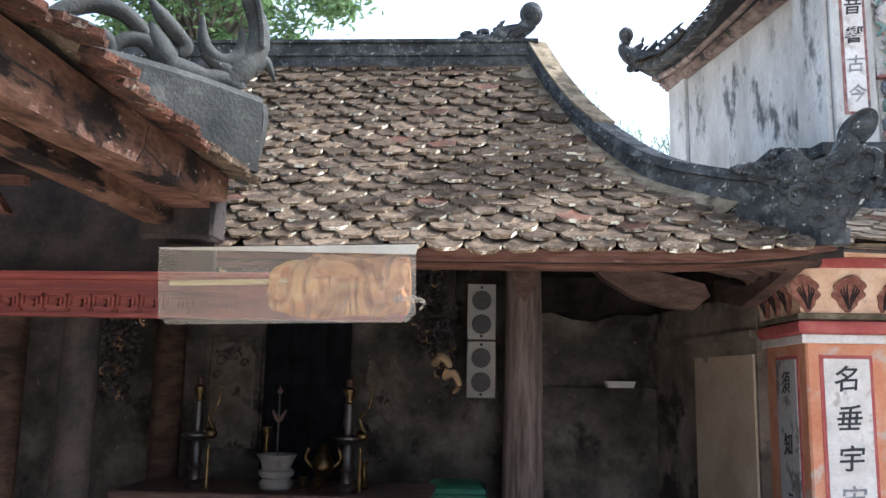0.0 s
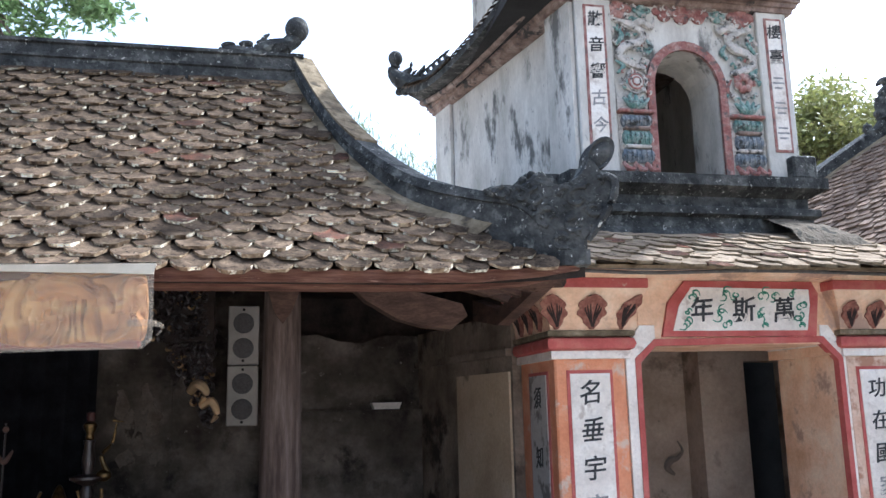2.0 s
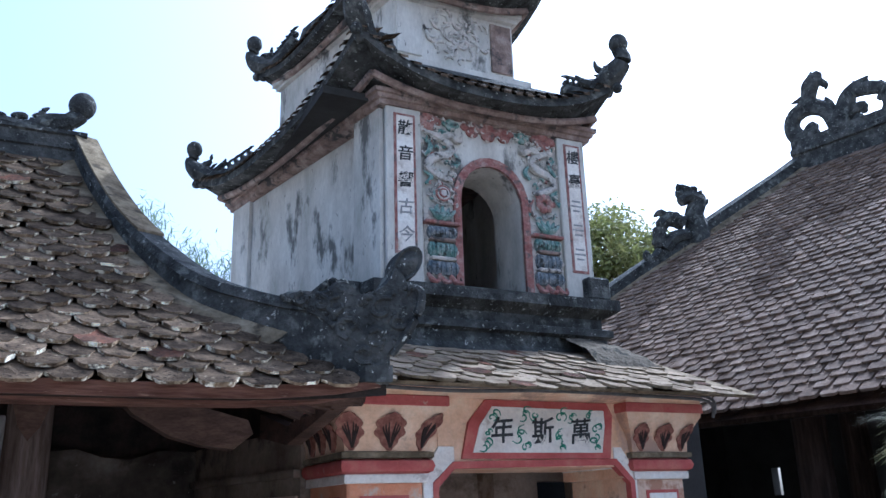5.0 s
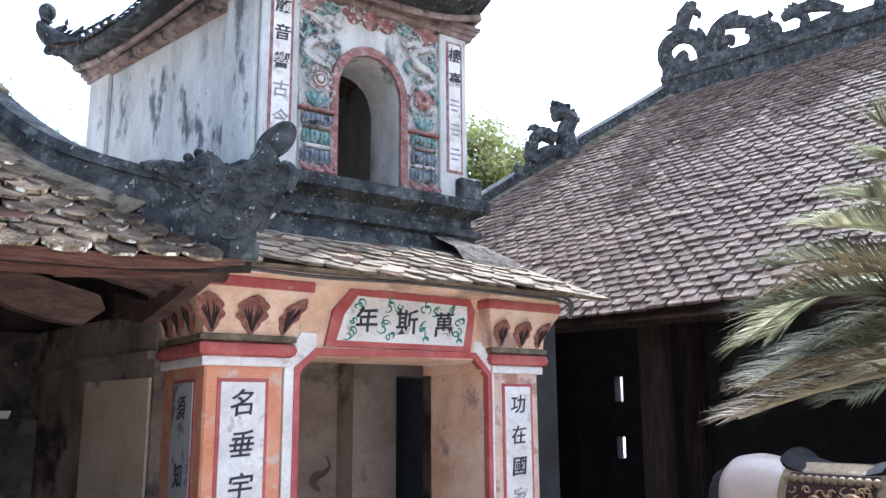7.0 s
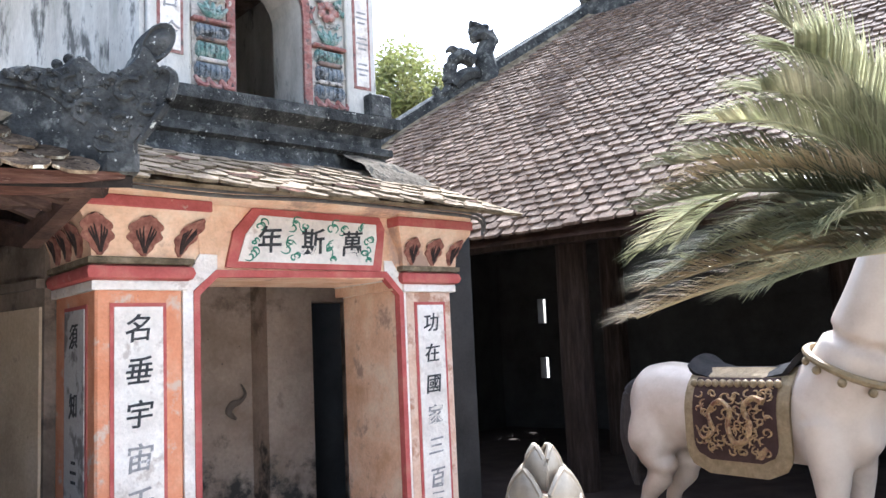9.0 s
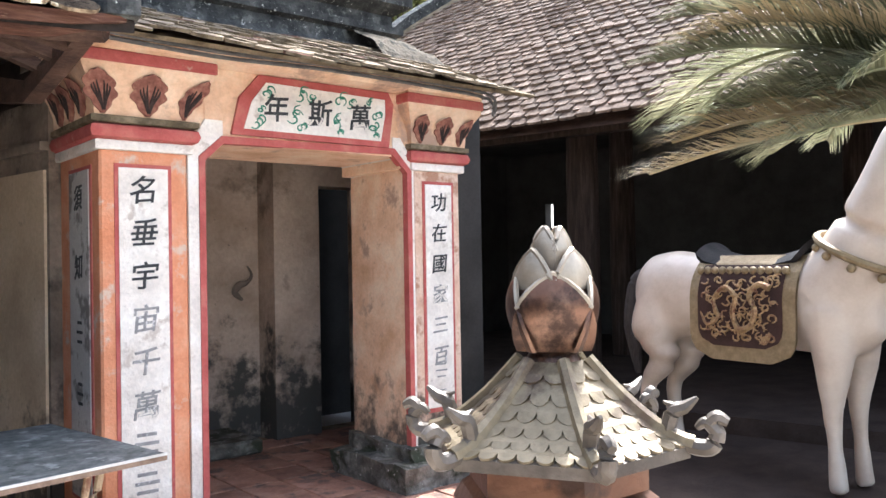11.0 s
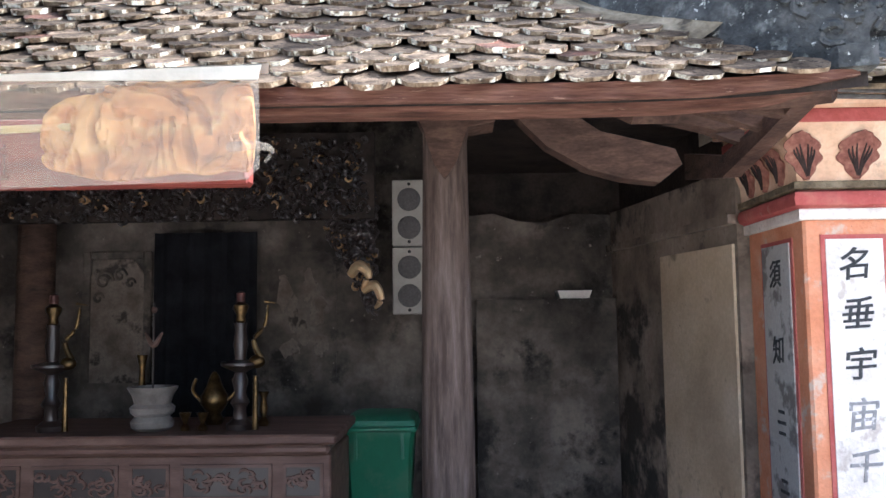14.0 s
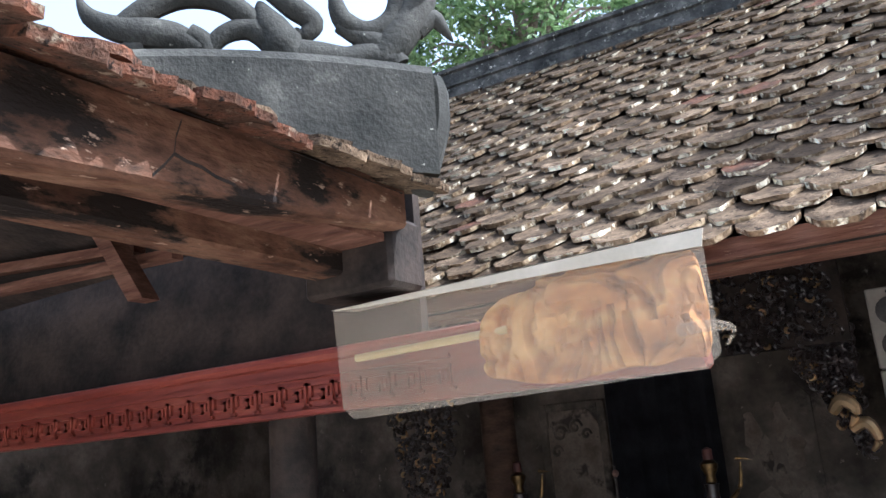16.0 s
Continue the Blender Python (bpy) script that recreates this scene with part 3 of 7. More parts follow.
def roof_tiles(parent, place, cols, rows, step_u, step_t, w, h, th, mats, inside, near, rng, tilt=0.0, square=False, edge=None):
    """place(u, t): the point, the way across and the way up the slope. Tiles near become parts, the rest one joined part."""
    kinds = [[tile_mesh("tile", w, h, th, m, wp, rng, square, edge or TILE_EDGE) for wp in (0.0, 0.004, -0.003, 0.002, -0.001)] for m in mats]
    rest = [Shape() for _ in mats]
    per = len(kinds[0][0][0].f)
    made, loose = 0, 0.5 if square else 1.0
    for r in range(rows):
        for c in range(cols):
            u, t = (c + (0.5 if r % 2 else 0.0)) * step_u + rng.uniform(-0.01, 0.01) * loose, r * step_t + rng.uniform(-0.01, 0.01) * loose
            if not inside(u, t):
                continue
            p, across, up = place(u, t)
            nrm = across.cross(up).normalized()
            across = (across + up * rng.uniform(-0.045, 0.045) * loose).normalized()
            up2 = nrm.cross(across).normalized()
            rot = Matrix((across, up2, nrm)).transposed().to_4x4()
            m = Matrix.Translation(p + nrm * rng.uniform(0.0, 0.012) * loose) @ rot @ pose(0, 0, 0, tilt + rng.uniform(-2, 2) * loose, rng.uniform(-2.5, 2.5) * loose, 0) @ Matrix.Diagonal((rng.uniform(0.88, 1.03), rng.uniform(0.95, 1.06), rng.uniform(0.8, 1.3), 1))
            k = 0 if rng.random() < 0.955 or len(mats) == 1 else 1
            s, me = kinds[k][rng.randrange(5)]
            if near(u, t) and made < 300:
                ob = new("tile", me)
                ob.parent = parent
                ob.matrix_basis = m
                made += 1
            else:
                rest[k].add([m @ Vector(v) for v in s.v], s.f)
    for s, m in zip(rest, mats):
        if s.v:
            me = s.mesh("far_tiles", m)
            me.materials.append(edge or TILE_EDGE)
            me.polygons.foreach_set("material_index", [1 if 4 <= i % per < per - 1 else 0 for i in range(len(me.polygons))])
            ob = new("far_tiles", me)
            ob.parent = parent
            tagged(ob, "rows of weathered flat roof tiles", kind="stuff")


rng = random.Random(11)

# gate's small front roof
TILE_LIMED = material("limed_tile", [(0.11, 0.082, 0.055), (0.2, 0.154, 0.105), (0.29, 0.235, 0.165)], 7, 0.8, 0.95, bump=0.6, fine=50, random_tint=0.25, stain=(0.08, 0.064, 0.046), stain_scale=7, stain_amount=0.34, spec=0.04)
PITCH_G = math.atan2(0.39, 0.98)
groof = part("gate_roof", Shape().prism([(4.47, 2.675), (5.5, 3.07), (5.5, 2.93), (4.5, 2.66)], 1.62, 4.5, "x"), LIME, gate, "small tiled roof over the gate front")


def gate_place(u, t):
    up = Vector((0, math.cos(PITCH_G), math.sin(PITCH_G)))
    x = 1.66 + u
    return Vector((x, 4.52, 2.705 + 0.03 * max(0, (x - 3.9)) ** 2 + 0.012 * math.sin(x * 4))) + up * t, Vector((1, 0, 0)), up


roof_tiles(groof, gate_place, 17, 9, 0.165, 0.115, 0.168, 0.2, 0.016, [TILE_LIMED, TILE_RED], lambda u, t: u < 2.6, lambda u, t: t < 0.6, rng, -3, False, LIME)
MOUND = material("rough_brown_mortar", [(0.06, 0.05, 0.038), (0.12, 0.1, 0.075), (0.19, 0.16, 0.12)], 9, 0.9, 0.95, bump=1.0, fine=40, stain=(0.045, 0.042, 0.034), stain_scale=9, stain_amount=0.42, spec=0.03)


def mound(x, y):
    f, g_ = max(0.0, min(1.0, (4.22 - x) / 0.42)), max(0.0, min(1.0, (y - 5.0) / 0.28))
    rise = 0.13 * math.sqrt(1 - (1 - f) ** 2) * math.sqrt(1 - (1 - g_) ** 2)
    return Vector((x, y, 2.73 + (y - 4.5) * 0.36 + rise)) + noise.noise_vector(Vector((x * 11, y * 11, 3.0))) * 0.018


mrows = [[mound(x, y) for x in np.linspace(3.62, 4.24, 16)] for y in np.linspace(4.98, 5.46, 14)]
part("ridge_end", Shape().loft(mrows, closed=False).loft([[p + Vector((0, 0, -0.22)) for p in mrows[0]], mrows[0]], closed=False).loft([[r[-1] + Vector((0, 0, -0.22)) for r in mrows], [r[-1] for r in mrows]], closed=False).weld(), MOUND, gate, "sloping rough mortar roof end")

# tower base with dark mouldings, then the belfry
TX0, TX1, TY0, TY1, TBX = 2.28, 4.02, 5.5, 8.1, 1.78


def tower_ring(o, z, oy=None):
    return [(TX0 - o, TY0 - o, z), (TX1 + o, TY0 - o, z), (TX1 + o, TY1 + o, z), (TBX - o, TY1 + o, z)]


part("tower_base", Shape().loft([tower_ring(o, z) for o, z in ((0.22, 2.85), (0.2, 3.02), (0.08, 3.06), (0.05, 3.12), (0.05, 3.2), (0.09, 3.22), (0.09, 3.27), (0.03, 3.29), (0.03, 3.36), (0.07, 3.38), (0.14, 3.42), (0.14, 3.5), (0.02, 3.51))]), SOOT, gate, "black weathered stepped masonry base")
AX0, AX1, ASP, ATOP = 2.88, 3.41, 4.2, 4.5
arch = [(AX0, 3.5)] + [((AX0 + AX1) / 2 - (AX1 - AX0) / 2 * math.cos(a), ASP + (ATOP - ASP) * math.sin(a)) for a in np.linspace(0, math.pi, 13)] + [(AX1, 3.5)]
front = [(TX0, 3.5)] + arch + [(TX1, 3.5), (TX1, 4.95), (TX0, 4.95)]
belfry = part("belfry", Shape().prism(front, TY0, TY0 + 0.42), TOWER_WHITE, gate, "streaked white plaster belfry wall with an arched opening")
part("side_wall", Shape().prism([(TX0, TY0 + 0.42), (TX0 + 0.25, TY0 + 0.42), (TBX + 0.25, TY1), (TBX, TY1)], 3.5, 4.95, "z"), TOWER_WHITE, gate, "white plaster side wall with black mould streaks")
part("side_wall", Shape().box(TX1 - 0.25, TX1, TY0 + 0.42, TY1, 3.5, 4.95), TOWER_WHITE, gate, "white plaster side wall")
part("back_wall", Shape().box(TBX + 0.25, TX1 - 0.25, TY1 - 0.25, TY1, 3.5, 4.95), TOWER_WHITE, gate)
part("belfry_floor", Shape().box(TBX + 0.1, TX1 - 0.05, TY0 + 0.05, TY1 - 0.1, 3.44, 3.515), SOOT, gate)
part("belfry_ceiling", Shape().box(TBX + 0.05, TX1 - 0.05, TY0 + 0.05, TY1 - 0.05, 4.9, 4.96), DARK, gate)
# red arch border and stucco reliefs
outer = [((AX0 + AX1) / 2 - ((AX1 - AX0) / 2 + 0.06) * math.cos(a), ASP + (ATOP - ASP + 0.07) * math.sin(a)) for a in np.linspace(0, math.pi, 13)]
part("arch_border", Shape().prism([(AX0, 3.52)] + arch[1:-1] + [(AX1, 3.52), (AX1 + 0.06, 3.52)] + outer[::-1] + [(AX0 - 0.06, 3.52)], TY0 - 0.025, TY0 + 0.01), STUCCO_RED, belfry, "faded red border of the arch")
for (x0, x1) in ((2.28, 2.56), (3.76, 4.02)):
    part("pier", Shape().box(x0, x1, TY0 - 0.035, TY0 + 0.02, 3.52, 4.86, 0.008), TOWER_WHITE, belfry, "shallow white corner pier")
    part("border", Shape().box(x0 + 0.06, x1 - 0.05, TY0 - 0.041, TY0, 3.72, 4.8), STUCCO_RED, belfry, "faded red border")
    part("panel", Shape().box(x0 + 0.08, x1 - 0.07, TY0 - 0.046, TY0, 3.74, 4.78), WHITE, belfry, "white couplet panel")
for x, txt in ((2.425, "散音響古今"), (3.895, "樓臺")):
    for i, ch in enumerate(txt):
        glyphs(ch, 0.125, Matrix.Translation((x, TY0 - 0.048, 4.68 - 0.205 * i)) @ FRONT, INK if i < 3 else FADED_INK, belfry)
for i in range(3):
    for dz, hw in ((0.04, 0.04), (0.0, 0.05), (-0.04, 0.035)):
        z = 4.27 - 0.2 * i + dz
        part("stroke", Shape().box(3.895 - hw, 3.895 + hw, TY0 - 0.048, TY0, z - 0.007, z + 0.007), FADED_INK, belfry, "faded writing")
part("pier", Shape().prism([(TX0 - 0.03, TY0 + 0.02), (TX0, TY0 + 0.02), (TX0 - 0.075, TY0 + 0.35), (TX0 - 0.105, TY0 + 0.35)], 3.52, 4.86, "z"), TOWER_WHITE, belfry, "shallow white corner pier")
part("pier", Shape().prism([(TBX - 0.03, TY1), (TBX, TY1), (TBX + 0.075, TY1 - 0.35), (TBX + 0.045, TY1 - 0.35)], 3.52, 4.86, "z"), TOWER_WHITE, belfry, "shallow white corner pier")
rs = random.Random(3)


def curls(cx0, cx1, cz0, cz1, cnt, mat, r0, r1, thick):
    """Small curled ridges of worn relief."""
    s = Shape()
    for k in range(cnt):
        cx, cz = rs.uniform(cx0, cx1), rs.uniform(cz0, cz1)
        a0, r, d = rs.uniform(0, 6.28), rs.uniform(r0, r1), rs.choice((0.9, -0.9))
        yy = TY0 - 0.018 - 0.014 * rs.random()
        s.tube([(cx + r * (1 - 0.15 * q) * math.cos(a0 + d * q), yy, cz + r * (1 - 0.15 * q) * math.sin(a0 + d * q)) for q in range(5)], [thick * 0.45, thick, thick * 0.35], 6, 0.9, (0, 1, 0), 2)
    part("relief", s, mat, belfry, "curling worn stucco relief", smooth=True, kind="stuff")


for side, xc in ((-1, 2.71), (1, 3.61)):
    part("relief_ground", Shape().box(xc - 0.13, xc + 0.13, TY0 - 0.008, TY0 + 0.002, 3.53, 4.1), STUCCO, belfry, "stained stucco ground of the relief")
    # tiered pedestal: fluted drums between red ledges
    for z0, z1, w, m in ((3.6, 3.7, 0.23, BLUE_STUCCO), (3.73, 3.84, 0.21, TEAL if side < 0 else BLUE_STUCCO), (3.87, 3.96, 0.22, BLUE_STUCCO if side < 0 else TEAL)):
        part("pedestal_tier", Shape().loft([[(xc - k * w / 2, TY0 - o, z), (xc + k * w / 2, TY0 - o, z), (xc + k * w / 2, TY0, z), (xc - k * w / 2, TY0, z)] for z, k, o in ((z0, 0.9, 0.03), (z0 + 0.02, 1.0, 0.045), ((z0 + z1) / 2, 1.05, 0.055), (z1 - 0.02, 1.0, 0.045), (z1, 0.9, 0.03))]), m, belfry, "faded fluted pedestal tier", smooth=True)
        for k in range(6):
            x = xc - w / 2 + w * (k + 0.5) / 6
            part("flute", Shape().tube([(x, TY0 - 0.045, z0 + 0.01), (x, TY0 - 0.062, (z0 + z1) / 2), (x, TY0 - 0.045, z1 - 0.01)], [0.006, 0.011, 0.006], 6, smooth=3), m, belfry, "raised flute", smooth=True)
    for z, w, m in ((3.715, 0.2, STUCCO), (3.855, 0.2, CORNICE), (3.985, 0.28, STUCCO_RED)):
        part("ledge", Shape().box(xc - w / 2, xc + w / 2, TY0 - 0.06, TY0 + 0.005, z - 0.014, z + 0.014, 0.008), m, belfry, "worn stucco ledge")
    for k in (-1, 0, 1):
        part("foot_scroll", Shape().tube([(xc + 0.09 * k - 0.03, TY0 - 0.03, 3.6), (xc + 0.09 * k, TY0 - 0.05, 3.545), (xc + 0.09 * k + 0.05, TY0 - 0.04, 3.55), (xc + 0.09 * k + 0.05, TY0 - 0.03, 3.59)], [0.012, 0.022, 0.016, 0.006], 7), STUCCO_RED, belfry, "red scrolled foot", smooth=True)
    # lotus, then a round boss or flower, then a dragon climbing to the eave
    for k in range(5):
        a = (k - 2) * 0.42
        part("lotus_petal", Shape().tube([(xc, TY0 - 0.03, 4.0), (xc + 0.07 * math.sin(a), TY0 - 0.05, 4.04), (xc + 0.14 * math.sin(a), TY0 - 0.05, 4.04 + 0.07 * math.cos(a))], [0.014, 0.026, 0.008], 7), TEAL, belfry, "green lotus petal", smooth=True)
    if side < 0:
        part("boss", Shape().ball((xc + 0.02, TY0 - 0.01, 4.22), 0.075, 14, 7, (1, 0.5, 1)), STUCCO, belfry, "round stucco boss", smooth=True)
        for r in (0.03, 0.055, 0.085):
            part("boss_ring", Shape().tube([(xc + 0.02 + r * math.cos(a), TY0 - 0.05 + 0.35 * r, 4.22 + r * math.sin(a)) for a in np.linspace(0, 2 * math.pi, 19)], [0.009, 0.009], 6, smooth=1), STUCCO_RED if r < 0.08 else STUCCO, belfry, "raised ring of the boss", smooth=True)
    else:
        for k in range(7):
            a = 2 * math.pi * k / 7
            part("flower_petal", Shape().ball((xc + 0.05 * math.cos(a), TY0 - 0.025, 4.26 + 0.05 * math.sin(a)), 0.034, 8, 5, (1, 0.7, 1)), STUCCO_RED, belfry, "faded red flower petal", smooth=True)
    for pts, rr, m in (
        ([(0.1, 4.33), (-0.02, 4.36), (-0.1, 4.42), (-0.04, 4.5), (0.06, 4.53), (0.1, 4.6), (0.0, 4.67), (-0.1, 4.7)], [0.018, 0.03, 0.034, 0.034, 0.034, 0.03, 0.03, 0.014], STUCCO),
        ([(0.02, 4.66), (0.1, 4.7), (0.17, 4.66), (0.2, 4.72)], [0.03, 0.034, 0.024, 0.008], STUCCO),
        ([(-0.12, 4.5), (-0.07, 4.58), (-0.12, 4.64)], [0.012, 0.022, 0.006], TEAL),
        ([(0.12, 4.44), (0.16, 4.5), (0.12, 4.56)], [0.012, 0.022, 0.006], TEAL),
        ([(-0.12, 4.28), (-0.07, 4.34), (-0.13, 4.38)], [0.01, 0.02, 0.006], TEAL),
        ([(0.1, 4.14), (0.14, 4.2), (0.1, 4.28)], [0.01, 0.018, 0.006], STUCCO_RED),
    ):
        part("dragon_coil", Shape().tube([(xc - side * dx, TY0 - 0.025, z) for dx, z in pts], rr, 8, 0.8, (0, 1, 0), 4), m, belfry, "worn relief coil", smooth=True)
    curls(xc - 0.13, xc + 0.13, 4.12, 4.78, 46, STUCCO, 0.014, 0.034, 0.011)
    curls(xc - 0.13, xc + 0.13, 4.1, 4.75, 20, TEAL, 0.014, 0.03, 0.011)
    curls(xc - 0.12, xc + 0.12, 4.15, 4.7, 10, STUCCO_RED, 0.012, 0.024, 0.01)
    curls(xc - 0.12, xc + 0.12, 3.6, 3.97, 40, STUCCO, 0.01, 0.02, 0.007)
for xc, w, m in ((2.62, 0.16, STUCCO_RED), (2.82, 0.1, TEAL), (3.0, 0.13, STUCCO_RED), (3.14, 0.15, STUCCO_RED), (3.28, 0.13, STUCCO_RED), (3.44, 0.1, TEAL), (3.64, 0.16, STUCCO_RED)):
    for k, (dx, dz, r) in enumerate(((-0.4, 0.0, 0.36), (0.4, 0.0, 0.36), (0.0, -0.3, 0.42), (0.0, 0.15, 0.4))):
        part("cloud_lobe", Shape().ball((xc + dx * w, TY0 - 0.012, 4.8 + dz * w), r * w, 9, 6, (1, 0.42, 0.75)), m, belfry, "hanging stucco cloud", smooth=True)
curls(2.6, 3.7, 4.72, 4.84, 50, STUCCO, 0.012, 0.03, 0.009)
part("cornice", Shape().loft([tower_ring(o, z) for o, z in ((0.0, 4.84), (0.05, 4.85), (0.055, 4.885), (0.075, 4.89), (0.08, 4.92), (0.1, 4.925), (0.1, 4.96), (0.02, 4.97))]), CORNICE, gate, "brownish weathered stepped cornice")
part("footing", Shape().box(3.9, 4.1, TY0 - 0.12, TY0 + 0.04, 3.5, 3.68, 0.015), SOOT, gate, "dark carved corner block")


def upturned_roof(ring_in, ring_out, z_eave, z_top, lift, name, label, tile_sides):
    """A hipped skirt roof whose eaves sweep up at the corners, with rows of tile ends and a curled tip on each corner."""
    body = Shape()
    n = 14
    eaves = []
    for k in range(4):
        a, b = Vector(ring_out[k]), Vector(ring_out[(k + 1) % 4])
        c, d = Vector(ring_in[k]), Vector(ring_in[(k + 1) % 4])
        rows = []
        for q in (0.0, 0.25, 0.5, 0.75, 1.0):
            row = []
            for i in range(n + 1):
                s = i / n
                e = abs(2 * s - 1) ** 2.6
                p = a.lerp(b, s).lerp(c.lerp(d, s), q)
                z = z_eave + lift * e * (1 - q) ** 1.5 + (z_top - z_eave) * (q ** 1.35)
                row.append((p.x, p.y, z))
            rows.append(row)
        eaves.append(rows[0])
        body.loft(rows, closed=False)
        low = [[(x, y, z - 0.07) for x, y, z in rows[0]], [(c.lerp(d, i / n).x, c.lerp(d, i / n).y, z_eave - 0.06) for i in range(n + 1)]]
        body.loft([rows[0], low[0], low[1]], closed=False)
        # plaster moulding and a row of scallops under the eave
        g = [a.lerp(b, i / n).lerp(c.lerp(d, i / n), 0.42) for i in range(n + 1)]
        zz = [z_eave - 0.06 + 0.45 * lift * abs(2 * i / n - 1) ** 2.6 for i in range(n + 1)]
        part("eave_moulding", Shape().tube([(q.x, q.y, z - 0.03) for q, z in zip(g, zz)], [0.03, 0.03], 7, smooth=2), CORNICE, gate, "pale curved moulding under the eave", smooth=True)
    r = part(name, body, SOOT, gate, label)
    for k in range(4):
        e = eaves[k]
        if k not in tile_sides:
            continue
        a, b = Vector(ring_out[k]), Vector(ring_out[(k + 1) % 4])
        c = Vector(ring_in[k])
        along = (b - a).normalized().to_3d()
        perp = Vector((-along.y, along.x, 0))
        L = (b - a).length
        cnt = int(L / 0.1)
        for row in range(4):
            s = Shape()
            for i in range(cnt):
                f = (i + 0.5 * (row % 2) + 0.25) / cnt
                ee = abs(2 * f - 1) ** 2.6
                q = row * 0.2
                p = a.lerp(b, f).to_3d() + perp * (0.02 + q * 0.38)
                z = z_eave + lift * ee * (1 - q) ** 1.5 + (z_top - z_eave) * q ** 1.35 + 0.03
                s.add([p + along * dx + perp * dy + Vector((0, 0, z + dz)) for dx, dy, dz in ((-0.045, -0.03, -0.012), (0.045, -0.03, -0.012), (0.045, 0.1, 0.05), (-0.045, 0.1, 0.05), (-0.03, -0.055, -0.03), (0.03, -0.055, -0.03), (-0.03, -0.055, -0.05), (0.03, -0.055, -0.05))],
                      [(0, 1, 2, 3), (4, 5, 1, 0), (6, 7, 5, 4)])
            part("far_tiles", s, TILE, r, "course of blackened roof tiles", kind="stuff")
    for k in range(4):
        p = Vector(ring_out[k])
        ctr = Vector(((ring_out[0][0] + ring_out[2][0]) / 2, (ring_out[0][1] + ring_out[2][1]) / 2))
        o = (p - ctr).normalized()
        base = Vector((p.x, p.y, z_eave + lift))
        q = Vector(ring_in[k])
        pts = [Vector((q.x, q.y, z_top + 0.05)), Vector((p.x, p.y, 0)).lerp(Vector((q.x, q.y, 0)), 0.45) + Vector((0, 0, z_eave + 0.45 * lift + 0.12)), base + Vector((0, 0, 0.06)), base + Vector((o.x * 0.11, o.y * 0.11, 0.17)), base + Vector((o.x * 0.075, o.y * 0.075, 0.28))]
        s = Shape().tube(pts, [0.06, 0.075, 0.1, 0.07, 0.052], 8)
        s.ball(base + Vector((o.x * 0.085, o.y * 0.085, 0.33)), 0.08, 10, 8, (1, 1, 1.1))
        for j in range(9):
            f = j / 9
            w0 = pts[0].lerp(pts[1], min(1, f * 2)) if f < 0.5 else pts[1].lerp(pts[2], 2 * f - 1)
            s.tube([w0 + Vector((0, 0, 0.04)), w0 + Vector((o.x * 0.05, o.y * 0.05, 0.1)), w0 + Vector((-o.x * 0.02, -o.y * 0.02, 0.14))], [0.035, 0.028, 0.006], 6, smooth=2)
        s.tube([base + Vector((o.x * 0.06, o.y * 0.06, 0.05)), base + Vector((-o.x * 0.1, -o.y * 0.1, 0.15)), base + Vector((-o.x * 0.13, -o.y * 0.13, 0.24))], [0.04, 0.03, 0.008], 6)
        s.tube([base + Vector((-o.x * 0.16, -o.y * 0.16, 0.03)), base + Vector((-o.x * 0.26, -o.y * 0.26, 0.1)), base + Vector((-o.x * 0.3, -o.y * 0.3, 0.16))], [0.04, 0.03, 0.008], 6)
        for j in range(3):
            s.ball(base + Vector((o.x * (0.04 - 0.08 * j), o.y * (0.04 - 0.08 * j), -0.06 - 0.02 * j)), 0.045, 7, 5)
        part("corner_finial", s, SOOT, r, "black curled corner finial", smooth=True)
    return r


def ring2(o):
    return [(TX0 - o, TY0 - o), (TX1 + o * 0.4, TY0 - o), (TX1 + o * 0.4, TY1 + o), (TBX - o, TY1 + o)]


upturned_roof(ring2(-0.1), ring2(0.32), 4.98, 5.34, 0.3, "tower_roof", "black weathered skirt roof with upturned corners", (0, 3))
U0, U1, V0, V1 = 2.46, 3.56, 5.72, 7.6
upper = part("upper_storey", Shape().loft([[(U0 - o, V0 - o, z), (U1 + o, V0 - o, z), (U1 + o, V1 + o, z), (2.05 - o, V1 + o, z)] for o, z in ((0.1, 5.2), (0.1, 5.4), (0.03, 5.44), (0, 5.45), (0, 5.97), (0.04, 5.98), (0.04, 6.01), (0.07, 6.02), (0.07, 6.07))]), TOWER_WHITE, gate, "weathered white upper storey")
for (x0, x1, m) in ((2.48, 2.7, TOWER_WHITE), (3.34, 3.54, CORNICE)):
    part("panel", Shape().box(x0, x1, V0 - 0.02, V0, 5.48, 5.94, 0.006), m, upper, "worn stucco panel")
for m in (STUCCO, TOWER_WHITE, STUCCO):
    s = Shape()
    for k in range(14):
        cx, cz, a0, r = rs.uniform(2.76, 3.3), rs.uniform(5.5, 5.92), rs.uniform(0, 6.28), rs.uniform(0.03, 0.07)
        s.tube([(cx + r * math.cos(a0 + q), V0 - 0.012, cz + r * math.sin(a0 + q)) for q in range(4)], [0.008, 0.018, 0.006], 6, 0.8, (0, 1, 0), 3)
    part("relief", s, m, upper, "worn stucco relief", smooth=True, kind="stuff")
upturned_roof([(2.55, 5.82), (3.48, 5.82), (3.48, 7.45), (2.15, 7.45)], [(U0 - 0.26, V0 - 0.26), (U1 + 0.22, V0 - 0.26), (U1 + 0.22, V1 + 0.26), (1.9, V1 + 0.26)], 6.08, 6.45, 0.22, "top_roof", "black top roof with upturned corners", (0, 3))
